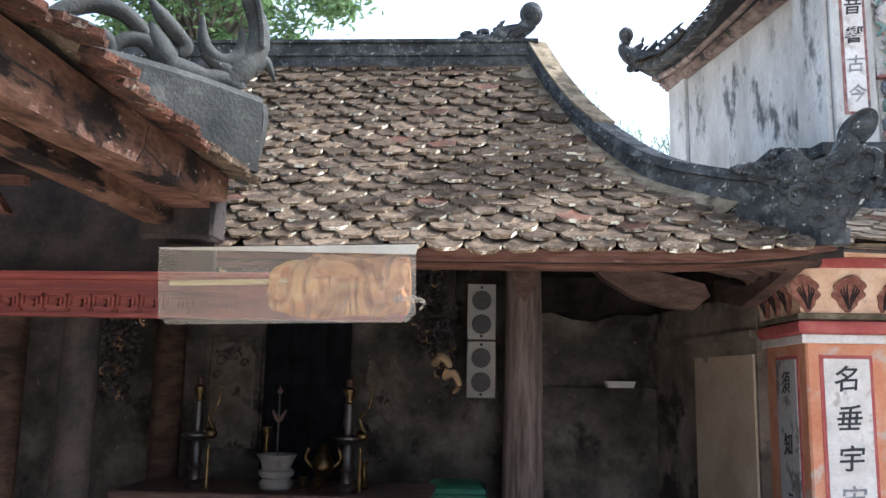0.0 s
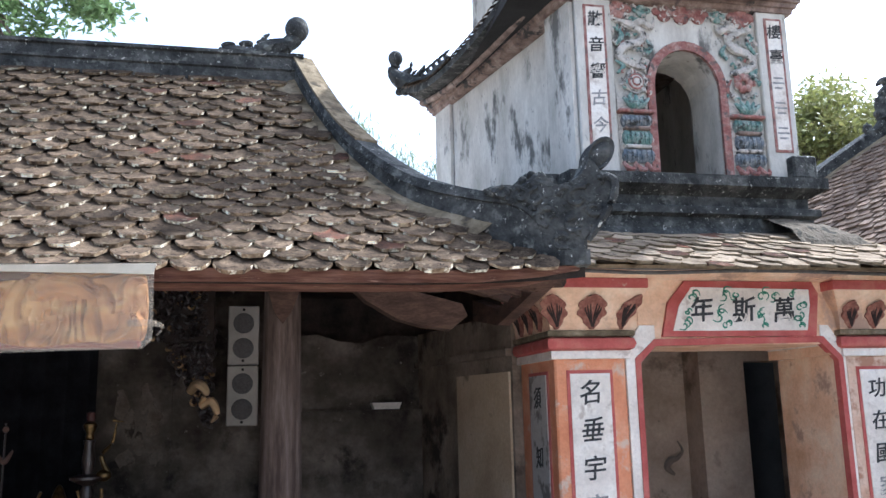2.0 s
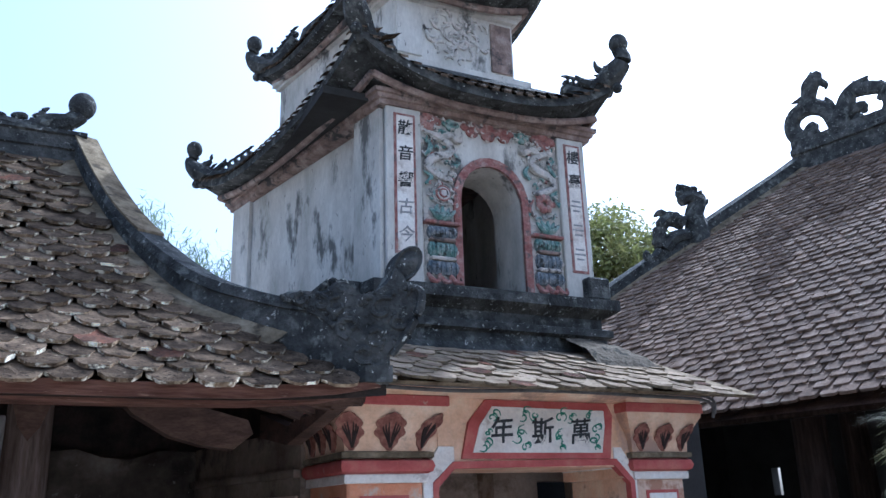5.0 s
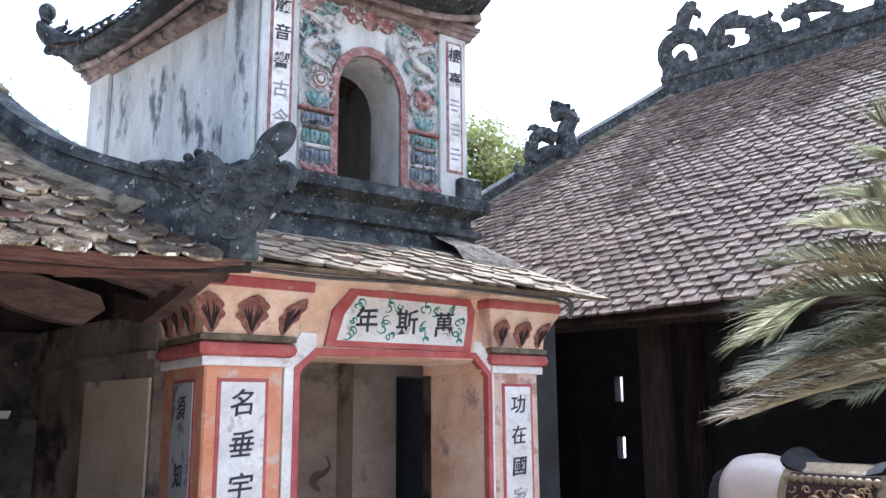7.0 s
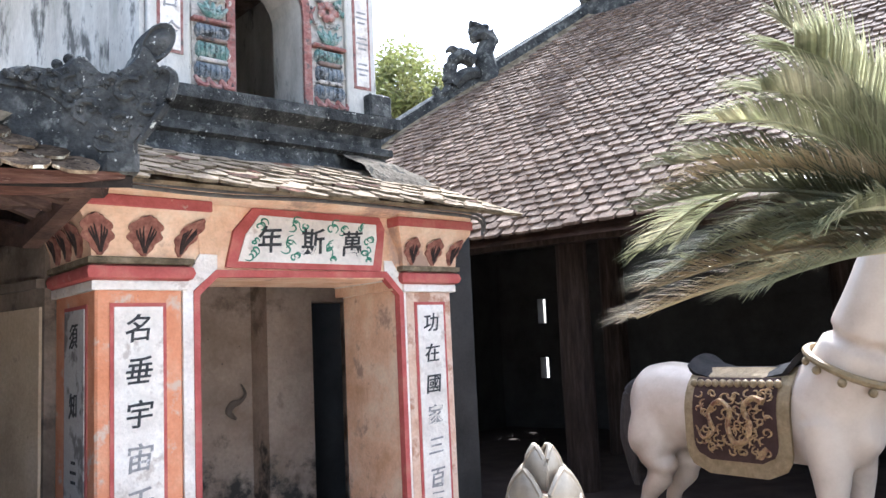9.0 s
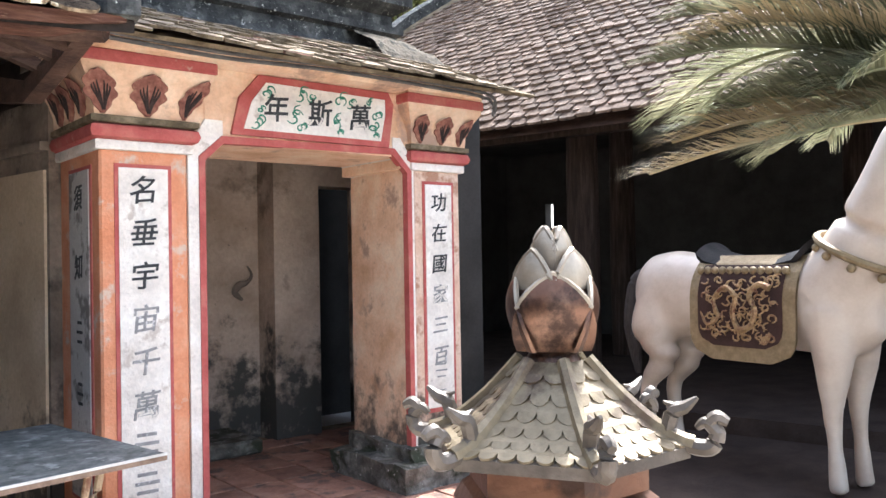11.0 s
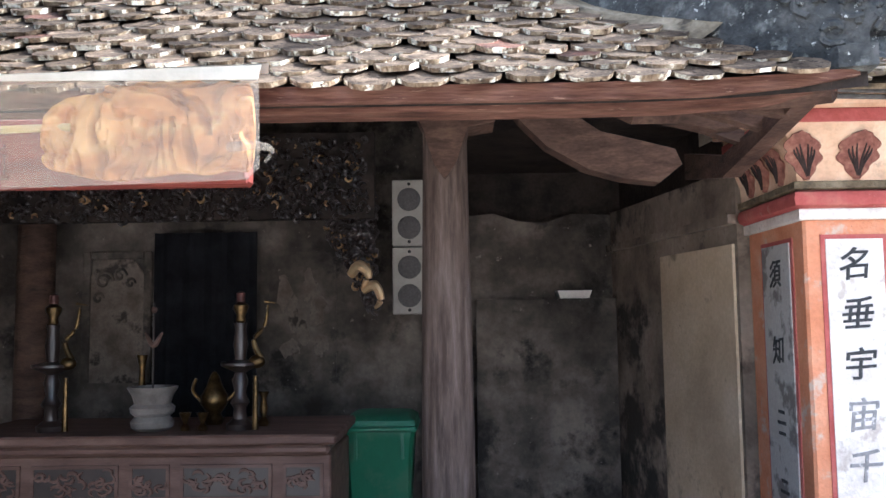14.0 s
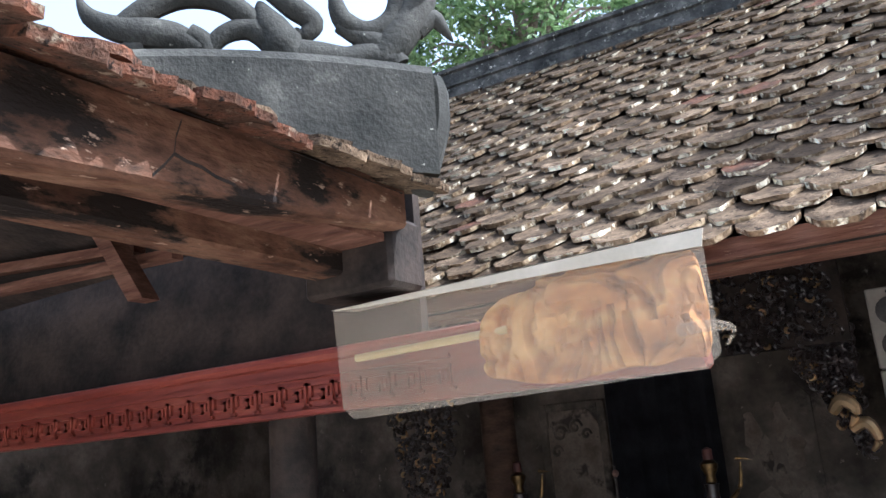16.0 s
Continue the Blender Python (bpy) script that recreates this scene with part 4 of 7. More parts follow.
part("crown_block", Shape().loft([[(2.55 + o, 5.82 + o, z), (3.48 - o, 5.82 + o, z), (3.48 - o, 7.45 - o, z), (2.15 + o, 7.45 - o, z)] for o, z in ((0, 6.4), (0.05, 6.6), (0.3, 6.8), (0.45, 7.0))]), SOOT, gate, "dark roof crown")

# passage behind the gate
for bx in ((1.75, 3.68, 6.9, 7.1, GZ, 2.75), (3.68, 4.1, 6.62, 7.1, GZ, 2.75), (4.1, 4.7, 6.62, 6.9, 2.22, 2.75), (4.7, 4.9, 6.62, 7.1, GZ, 2.75)):
    solid("wall_passage_back", Shape().box(*bx), STAINED, "stained damp plaster wall beside a dark doorway", "wall", kind="structure")
# near-black wall that paints the dark seen past the right pillar
solid("wall_passage_right", Shape().box(4.72, 4.85, 5.5, 6.62, GZ, 2.75).box(4.105, 4.85, 5.42, 5.5, GZ, 2.75), DARK, "passage wall coloured near-black for the shade beyond", "wall", kind="structure")
solid("wall_passage_left", Shape().box(1.9, 2.1, 5.5, 6.9, GZ, 2.75), STAINED, "stained plaster passage wall", "wall", kind="structure")
solid("ceiling_passage", Shape().box(1.7, 4.9, 5.5, 7.1, 2.75, 2.85), STAINED, "plain plaster passage ceiling", "ceiling", kind="structure")
# added box, near-black in colour so the doorway looks unlit
solid("wall_doorway_dark", Shape().box(3.9, 5.2, 7.6, 7.7, GZ, 2.75).box(3.9, 4.0, 7.1, 7.6, GZ, 2.75).box(5.1, 5.2, 7.1, 7.6, GZ, 2.75).box(3.9, 5.2, 7.1, 7.7, 2.75, 2.8), DARK, "closed box behind the doorway, shade put in its colour", "wall", kind="structure")
part("wall_hook", Shape().tube([(3.57, 6.88, 1.56), (3.6, 6.86, 1.48), (3.55, 6.86, 1.42), (3.49, 6.87, 1.4), (3.46, 6.88, 1.34), (3.52, 6.87, 1.28)], [0.006, 0.012, 0.02, 0.032, 0.03, 0.01], 8, 0.5, (0, 1, 0)), SOOTY, gate, "dark iron hook with a hanging rag", smooth=True)
solid("passage_step", Shape().box(2.1, 3.4, 6.3, 6.9, FZ, 0.26, 0.02), STONE, "low worn masonry ledge along the passage wall", "ledge")
pavefloor = solid("floor_passage", Shape().box(1.0, 5.75, 4.0, 6.9, GZ, FZ - 0.012), LIME, "brick tile floor of the gate passage", "floor", kind="structure")

# ---- shrine with the tiled roof ----
shrine = thing("shrine", "open-fronted timber shrine with a mossy flat-tiled roof", "shrine")
EY, EZ, RY, RZ = 3.95, 2.55, 6.2, 4.36


def shrine_z(x, y):
    s = (y - EY) / (RY - EY)
    return EZ + (RZ - EZ) * s - 0.07 * math.sin(math.pi * min(max(s, 0), 1)) + 0.05 * max(0.0, x - 0.7) ** 2 * max(0, 1 - 2 * s)


def verge_x(y):
    return float(np.interp(y, [3.95, 4.1, 4.3, 4.65, 5.2, 5.7, 6.15], [1.42, 1.2, 1.03, 0.7, 0.42, 0.27, 0.12]))


XL = -4.6
xs = np.linspace(0, 1, 30)
rows_ = []
for y in np.linspace(EY - 0.02, RY, 16):
    x1 = verge_x(y) + 0.22
    rows_.append([(XL + (x1 - XL) * q, y, shrine_z(XL + (x1 - XL) * q, y) - 0.015) for q in xs])
deck = Shape().loft(rows_, closed=False)
deck.loft([[(x, y, z - 0.05) for x, y, z in r] for r in rows_], closed=False)
deck.loft([rows_[0], [(x, y, z - 0.05) for x, y, z in rows_[0]]], closed=False)
sroof = part("roof", deck, SHADEWOOD, shrine, "low-pitched roof of mossy brown flat tiles")


def shrine_place(u, t):
    s = t / math.hypot(RY - EY, RZ - EZ)
    y, x = EY - 0.03 + (RY - EY) * s, XL + u
    z = shrine_z(x, y)
    up = Vector((0, 0.1, shrine_z(x, y + 0.1) - z)).normalized()
    across = Vector((0.1, 0, shrine_z(x + 0.1, y) - z)).normalized()
    return Vector((x, y, z + 0.012)) + up * 0.1, across, up


def shrine_inside(u, t):
    y = EY + (RY - EY) * t / math.hypot(RY - EY, RZ - EZ)
    return XL + u < verge_x(y) + 0.06 and XL + u > -3.2


roof_tiles(sroof, shrine_place, 34, 27, 0.182, 0.108, 0.18, 0.205, 0.0165, [TILE, TILE_RED], shrine_inside, lambda u, t: t < 1.8 and -1.35 < XL + u, rng, -9)
# lime band beside the verge, and the verge itself
vt = [Vector(p) for p in ((0.315, 6.15, 4.53), (0.465, 5.7, 4.06), (0.635, 5.2, 3.63), (0.91, 4.65, 3.22), (1.2, 4.3, 3.04), (1.4, 4.1, 2.97), (1.6, 3.95, 2.98))]
V = curve(vt, 5)
part("lime_band", Shape().loft([[(verge_x(p.y) - 0.07, p.y, shrine_z(p.x, p.y) + 0.012), (verge_x(p.y) + 0.02, p.y, shrine_z(p.x, p.y) + 0.05), (p.x - 0.12, p.y, 0.6 * shrine_z(p.x, p.y) + 0.4 * (p.z - 0.12) + 0.02), (p.x - 0.055, p.y, max(p.z - 0.13, shrine_z(p.x, p.y) + 0.03)), (p.x, p.y, shrine_z(p.x, p.y) - 0.03)] for p in V[:-7]], closed=False), LIME, shrine, "rough sandy mortar band along the tiles")
part("verge", Shape().loft([[(p.x - 0.06, p.y - 0.03, p.z), (p.x - 0.075, p.y - 0.03, p.z - 0.05), (p.x - 0.055, p.y - 0.03, p.z - 0.06), (p.x - 0.055, p.y - 0.03, min(p.z - 0.1, shrine_z(p.x, p.y))), (p.x + 0.08, p.y + 0.03, min(p.z - 0.1, shrine_z(p.x, p.y))), (p.x + 0.08, p.y + 0.03, p.z)] for p in V]), SOOT, shrine, "black weathered verge sweeping down to the corner")
part("verge_cap", Shape().loft([[(p.x - 0.065, p.y - 0.03, p.z + 0.002), (p.x + 0.085, p.y + 0.03, p.z + 0.002), (p.x + 0.085, p.y + 0.03, p.z + 0.018), (p.x - 0.065, p.y - 0.03, p.z + 0.018)] for p in V[:12]]), LIME, shrine, "pale weathered verge top")
part("ridge", Shape().prism([(6.1, 4.3), (6.1, 4.4), (6.085, 4.41), (6.085, 4.43), (6.11, 4.44), (6.11, 4.51), (6.09, 4.52), (6.09, 4.545), (6.31, 4.545), (6.31, 4.3)], XL - 2, 0.335, "x"), SOOT, shrine, "black weathered moulded roof ridge")
# ridge end: rising scrolls and a knob on a bent neck
s = Shape()
s.tube([(-0.35, 6.2, 4.54), (-0.2, 6.2, 4.58), (-0.05, 6.2, 4.56), (0.1, 6.2, 4.62), (0.2, 6.2, 4.66), (0.24, 6.2, 4.72)], [0.02, 0.05, 0.06, 0.08, 0.06, 0.04], 8)
for x, z in ((-0.28, 4.58), (-0.15, 4.6), (-0.02, 4.62)):
    s.tube([(x, 6.2, z - 0.03), (x + 0.03, 6.2, z + 0.04), (x + 0.09, 6.2, z + 0.05), (x + 0.07, 6.2, z)], [0.03, 0.03, 0.02, 0.015], 7)
s.tube([(0.05, 6.2, 4.62), (0.04, 6.2, 4.7), (0.08, 6.2, 4.74)], [0.035, 0.025, 0.006], 6)
s.tube([(0.2, 6.2, 4.64), (0.27, 6.2, 4.7), (0.29, 6.2, 4.75)], [0.06, 0.055, 0.05], 8)
s.ball((0.285, 6.2, 4.79), 0.092, 14, 10, (1, 0.8, 1.12))
part("ridge_finial", s, SOOT, shrine, "black knob finial at the ridge end", smooth=True)
# corner finial: curled beast-like scrollwork rising from the verge foot
SHEAR = Matrix(((1, 0, 0, 0), (-0.75, 1, 0, 0.75 * 1.62), (0, 0, 1, 0), (0, 0, 0, 1)))


def fin(x, z, off=0.0):
    return (x, 3.93 - 0.75 * (x - 1.62) + off, z)


outline_f = curve([Vector((a, c, 0)) for a, c in ((1.46, 2.56), (1.61, 2.56), (1.62, 2.67), (1.67, 2.74), (1.72, 2.84), (1.755, 2.93), (1.74, 2.98), (1.71, 3.01), (1.69, 3.06), (1.66, 3.1), (1.64, 3.06), (1.61, 3.02), (1.56, 2.99), (1.51, 2.99), (1.47, 3.04), (1.43, 3.06), (1.4, 3.03), (1.35, 3.01), (1.26, 3.03), (1.2, 3.0), (1.28, 2.93), (1.39, 2.84), (1.455, 2.7))], 3)[:-1]
s = Shape()
core = [(p.x, p.y) for p in outline_f]
cx_, cz_ = 1.55, 2.88
for lo_, hi_, k0, k1 in ((3.85, 3.88, 0.93, 1.0), (3.88, 3.99, 1.0, 1.0), (3.99, 4.02, 1.0, 0.93)):
    s.loft([[SHEAR @ Vector((cx_ + (a - cx_) * k, yy, cz_ + (c - cz_) * k)) for a, c in core] for yy, k in ((lo_, k0), (hi_, k1))])
rf = random.Random(4)
# leaning oval disc on a short neck, with a raised rim and boss
for face in (-0.05, 0.05):
    s.loft([[Vector(fin(1.706 + 0.058 * k * math.cos(a) + 0.02 * k * math.sin(a), 3.115 + 0.088 * k * math.sin(a), face * q)) for a in np.linspace(0, 2 * math.pi, 19)[:-1]] for k, q in ((1.0, 0.0), (1.0, 0.9), (0.9, 1.25), (0.78, 1.1), (0.7, 1.0), (0.5, 1.15), (0.2, 1.3), (0.02, 1.32))], caps=False)
for face in (-0.085, 0.095):
    for x, z, r in ((1.425, 2.93, 0.05), (1.475, 2.83, 0.06), (1.6, 2.9, 0.06), (1.66, 2.84, 0.045), (1.54, 2.94, 0.035), (1.36, 2.95, 0.035), (1.29, 2.98, 0.035), (1.58, 2.78, 0.05), (1.42, 2.86, 0.035), (1.53, 2.7, 0.05)):
        a0, d = rf.uniform(0, 6.28), rf.choice((0.85, -0.85))
        s.tube([fin(x + r * (1 - 0.12 * k) * math.cos(a0 + d * k), z + r * (1 - 0.12 * k) * math.sin(a0 + d * k), face) for k in range(8)], [0.012, 0.016, 0.007], 6)
    for k in range(70):
        x = rf.uniform(1.2, 1.7)
        s.ball(fin(x, rf.uniform(max(2.7, 2.99 - 0.75 * (x - 1.2)), 3.0), face), rf.uniform(0.006, 0.015), 6, 4)
    s.tube([fin(1.63, 2.68, face), fin(1.69, 2.78, face), fin(1.735, 2.88, face), fin(1.745, 2.96, face), fin(1.71, 2.99, face), fin(1.69, 2.95, face)], [0.012, 0.02, 0.022, 0.02, 0.016, 0.006], 7)
for x, z, r in ((1.47, 3.05, 0.03), (1.43, 3.065, 0.026), (1.39, 3.045, 0.024)):
    s.ball(fin(x, z), r, 9, 7)
part("corner_finial", s, SOOT, shrine, "black lichen-spotted scrolled corner finial", smooth=True)
part("corner_base", Shape().loft([[(1.4, 4.2, z), (1.52, 3.88, z), (1.64, 3.85, z), (1.68, 4.1, z)] for z in (2.565, 2.64)]), SOOT, shrine, "dark mortar pad under the finial")
# timber under the eaves
part("eave_beam", Shape().loft([[(x, 3.965, z0), (x, 4.08, z0), (x, 4.08, z1), (x, 3.965, z1)] for x, z0, z1 in ((-3.2, 2.455, 2.49), (0.6, 2.455, 2.49), (1.0, 2.46, 2.495), (1.3, 2.48, 2.51), (1.55, 2.51, 2.535))]), BEAM, shrine, "weathered reddish eave beam")
part("eave_board", Shape().loft([[(x, 3.9, z0), (x, 3.926, z0), (x, 3.926, z1), (x, 3.9, z1)] for x, z0, z1 in ((-3.2, 2.475, 2.535), (0.7, 2.475, 2.535), (1.1, 2.482, 2.54), (1.4, 2.51, 2.555), (1.6, 2.545, 2.572))]), BEAM, shrine, "thin reddish eave board")
part("corner_rafter", Shape().tube([(0.6, 4.9, 2.9), (1.2, 4.25, 2.6), (1.54, 3.96, 2.52)], [0.06, 0.065, 0.045], 6, 1.2), WOOD, shrine, "dark hip rafter")
part("eave_beam", Shape().prism([(3.95, 2.515), (4.4, 2.44), (4.9, 2.37), (5.5, 2.46), (5.5, 2.6), (4.9, 2.47), (4.4, 2.515), (3.96, 2.55)], 1.45, 1.53, "x"), WOOD, shrine, "dark side eave beam")
for y0, y1, x0 in ((4.25, 4.2, 0.9), (4.5, 4.42, 0.78), (4.78, 4.68, 0.66)):
    part("purlin", Shape().loft([[(x, y - 0.03, z), (x, y + 0.03, z), (x, y + 0.03, z + 0.06), (x, y - 0.03, z + 0.06)] for x, y, z in ((x0, y0, 2.6 + 0.35 * (y0 - 4.2)), (1.47, y1, 2.47))]), WOOD, shrine, "short dark purlin at the corner")
part("bracket", Shape().prism([(0.36, 2.95), (0.43, 2.78), (0.53, 2.63), (0.65, 2.51), (0.83, 2.405), (0.99, 2.36), (1.15, 2.34), (1.25, 2.42), (1.22, 2.49), (1.03, 2.54), (0.89, 2.575), (0.78, 2.65), (0.7, 2.75), (0.66, 2.95)], 4.82, 4.94), WOOD, shrine, "broad curved timber bracket")
part("bracket", Shape().prism([(0.8, 2.9), (0.86, 2.66), (1.06, 2.56), (1.3, 2.5), (1.42, 2.52), (1.2, 2.7)], 4.5, 4.6), WOOD, shrine, "small dark curved bracket")
for x, y in ((1.05, 4.45), (1.2, 4.3)):
    part("strut", Shape().box(-0.04, 0.04, -0.2, 0.2, -0.03, 0.03, m=Matrix.Translation((x, y, 2.56)) @ pose(0, 0, 0, 10, 30, -45)), WOOD, shrine, "short dark strut")
for k in range(15):
    x = -3.3 + 0.33 * k
    part("rafter", Shape().loft([[(x - 0.025, y, shrine_z(x, y) - 0.07), (x + 0.025, y, shrine_z(x, y) - 0.07), (x + 0.025, y, shrine_z(x, y) - 0.13), (x - 0.025, y, shrine_z(x, y) - 0.13)] for y in np.linspace(4.12, float(np.interp(x, [0.1, 0.27, 0.42, 0.7, 1.03, 1.4], [6.1, 5.7, 5.2, 4.65, 4.3, 4.2])), 4)]), WOOD, shrine, "dark rafter")
PY = 5.02
post = part("post", Shape().lathe([(0.11, GZ), (0.122, 0.6), (0.122, 1.2), (0.115, 1.8), (0.105, 2.5), (0.1, 3.2)], (0.19, PY, 0), 24), GREY_POST, shrine, "smooth grey weathered timber post", smooth=True)
part("post_cap", Shape().prism([(0.0, 2.98), (0.03, 2.75), (0.09, 2.62), (0.14, 2.45), (0.19, 2.38), (0.24, 2.45), (0.3, 2.62), (0.42, 2.64), (0.44, 2.78), (0.46, 2.98)], PY - 0.135, PY + 0.08), WOOD, shrine, "forked timber post head")
part("cross_beam", Shape().box(-3.2, 0.5, PY - 0.08, PY + 0.08, 2.82, 3.0, 0.01), SHADEWOOD, shrine, "dark cross beam")
part("post", Shape().lathe([(0.1, GZ), (0.11, 1.2), (0.1, 3.1)], (-3.0, PY, 0), 20), WOOD, shrine, "dark timber post", smooth=True)
part("inner_post", Shape().lathe([(0.1, GZ), (0.11, 1.2), (0.1, 2.95)], (0.2, 7.15, 0), 16), WOOD, shrine, "dark inner post", smooth=True)
part("inner_post", Shape().lathe([(0.12, GZ), (0.13, 1.2), (0.12, 3.4)], (-2.75, 7.0, 0), 16), WOOD, shrine, "dark inner post", smooth=True)

# inside walls
solid("floor_shrine", Shape().box(-5.0, 1.75, 4.6, 7.35, GZ, FZ), FLOOR, "dusty brick floor of the shrine", "floor", kind="structure")
solid("wall_shrine_back", Shape().box(-5.0, 0.2, 7.35, 7.5, GZ, 4.2).prism([(0.2, GZ), (1.62, GZ), (1.62, 2.5), (1.1, 2.52), (0.9, 2.45), (0.7, 2.47), (0.52, 2.53), (0.2, 2.5)], 7.35, 7.5), SOOTY, "soot-stained plaster back wall", "wall", kind="structure")
# added filler, coloured near-black as the dark void above the walls
solid("wall_shrine_upper", Shape().box(0.1, 1.75, 7.5, 7.6, 2.2, 2.9).prism([(1.78, 5.5), (1.9, 5.5), (1.62, 7.5), (1.5, 7.5)], 2.52, 2.9, "z"), SHADEWOOD, "filler boarding above the wall top, near-black for shade", "boarding", kind="structure")
solid("wall_shrine_left", Shape().box(-5.15, -5.0, 3.6, 7.5, GZ, 4.2), SOOTY, "soot-stained plaster side wall", "wall", kind="structure")
solid("wall_shrine_right", Shape().prism([(1.71, 5.5), (1.9, 5.5), (1.62, 7.35), (1.40, 7.35)], GZ, 2.52, "z"), SOOTY_SIDE, "stained plaster side wall beside the gate", "wall", kind="structure")
solid("wall_ledge_right", Shape().prism([(1.665, 5.5), (1.75, 5.5), (1.45, 7.35), (1.36, 7.35)], 2.225, 2.275, "z"), SOOTY_SIDE, "thin plaster moulding on the side wall", "moulding", kind="structure")
solid("wall_panel_pale", Shape().prism([(1.69, 5.53), (1.75, 5.53), (1.6, 6.44), (1.535, 6.44)], FZ, 2.12, "z"), PALE_WALL, "pale cream plaster panel of a blocked doorway", "panel", kind="structure")
solid("wall_alcove_low", Shape().box(0.38, 1.4, 7.22, 7.35, GZ, 1.88), SOOTY, "low sooty masonry bench wall", "wall", kind="structure")
solid("tray", Shape().prism([(0.97, 1.94), (1.22, 1.94), (1.2, 1.885), (0.99, 1.885)], 7.18, 7.34), WHITE, "white plastic tray lying on the ledge", "tray")
# slab added behind the verge to stop sun leaking into the shrine
solid("ceiling_shrine_side", Shape().box(0.3, 1.75, 4.9, 7.5, 2.86, 2.94), SHADEWOOD, "added slab under the side eaves that keeps sun out", "ceiling", kind="structure")
# closing wall added out of view to block light behind the roof end
solid("wall_shrine_gable", Shape().prism([(5.3, 2.9), (6.2, 4.3), (7.5, 3.4), (7.5, 2.9)], 0.12, 0.22, "x").box(-5.1, 0.2, 7.4, 7.5, 2.9, 3.5), SOOTY, "added gable wall under the roof end that keeps sun out", "wall", kind="structure")
solid("roof_rear", Shape().prism([(6.2, 4.3), (8.2, 2.9), (8.2, 2.85), (6.2, 4.25)], XL - 1, 0.25, "x"), TILE, "rear slope of the shrine roof", "roof", kind="structure")

# ---- neighbouring roof with its ridge dragon ----
annex = thing("annex_roof", "old timber eaves corner with red tiles and a carved ridge", "roof")
part("fascia", Shape().loft([[(-1.27, y, z0), (-1.18, y, z0), (-1.17, y, z0 + 0.012), (-1.17, y, z1), (-1.27, y, z1)] for y, z0, z1 in ((-1.5, 2.52, 2.74), (1.5, 2.535, 2.74), (2.26, 2.56, 2.745), (2.9, 2.605, 2.765), (3.3, 2.645, 2.79), (3.5, 2.665, 2.8))]), PALE_BEAM, annex, "cracked pale weathered fascia beam")
for cr in ([(2.645, 2.74), (2.63, 2.7), (2.625, 2.66), (2.66, 2.652), (2.7, 2.65), (2.74, 2.638), (2.8, 2.632)], [(2.625, 2.66), (2.6, 2.63), (2.57, 2.6)], [(1.7, 2.66), (1.85, 2.65), (2.02, 2.655), (2.1, 2.64)]):
    part("crack", Shape().loft([[(-1.168, y, z - 0.004), (-1.168, y, z + 0.004), (-1.2, y, z + 0.002), (-1.2, y, z - 0.002)] for y, z in cr]), SHADEWOOD, annex, "dark split in the timber")
part("wall_plate", Shape().box(-1.52, -1.4, -1.5, 3.56, 2.56, 2.69, 0.012), PALE_BEAM, annex, "stained reddish eave beam")
part("soffit", Shape().box(-1.42, -1.24, -1.5, 3.5, 2.635, 2.66), BEAM, annex, "reddish soffit board")
part("end_block", Shape().box(-1.56, -1.22, 3.48, 3.66, 2.5, 2.72, 0.015), SHADEWOOD, annex, "dark beam end block")
# made-up board whose near-black paints the dark under the hip
part("end_board", Shape().box(-4.4, -1.3, 3.75, 3.79, 2.34, 3.0), SHADEWOOD, annex, "added board above the lintel, near-black for shade")
aroof = part("roof", Shape().add([(-1.14, -1.5, 2.775), (-1.14, 3.5, 2.8), (-4.2, 0.5, 4.0), (-4.2, -1.5, 4.0), (-4.4, 3.7, 2.82)], [(0, 1, 2, 3), (1, 4, 2)]).add([(-1.16, -1.5, 2.735), (-1.16, 3.48, 2.765), (-4.2, 0.5, 3.94), (-4.2, -1.5, 3.94), (-4.4, 3.68, 2.78)], [(3, 2, 1, 0), (2, 4, 1)]), SHADEWOOD, annex, "old roof of thick reddish tiles")
for k in range(9):
    y = -1.0 + 0.55 * k
    part("rafter", Shape().loft([[(x, y - 0.03, z), (x, y + 0.03, z), (x, y + 0.03, z - 0.07), (x, y - 0.03, z - 0.07)] for x, z in ((-1.45, 2.84), (-3.2, 3.5))]), BEAM, annex, "reddish rafter")
for k in range(7):
    x = -1.75 - 0.2 * k
    part("batten", Shape().box(x - 0.03, x + 0.03, -1.5, 3.4, 2.93 + 0.078 * k, 2.96 + 0.078 * k), BEAM, annex, "pale reddish batten")
for p0, p1 in [((-3.08, 3.3, 2.91), (-2.27, 3.38, 2.86)), ((-3.07, 3.3, 2.84), (-2.21, 3.38, 2.79)), ((-3.06, 3.3, 2.75), (-2.02, 3.38, 2.73))]:
    part("batten", Shape().loft([[(x, y - 0.02, z - 0.018), (x, y + 0.03, z - 0.018), (x, y + 0.03, z + 0.018), (x, y - 0.02, z + 0.018)] for x, y, z in (p0, p1)]), BEAM, annex, "reddish batten under the hip")
part("rafter", Shape().loft([[(x - 0.035, y - 0.03, z), (x + 0.035, y - 0.03, z), (x + 0.035, y + 0.04, z), (x - 0.035, y + 0.04, z)] for x, y, z in ((-2.23, 3.26, 2.82), (-2.04, 3.26, 2.56))]), BEAM, annex, "reddish jack rafter")
ra = random.Random(8)
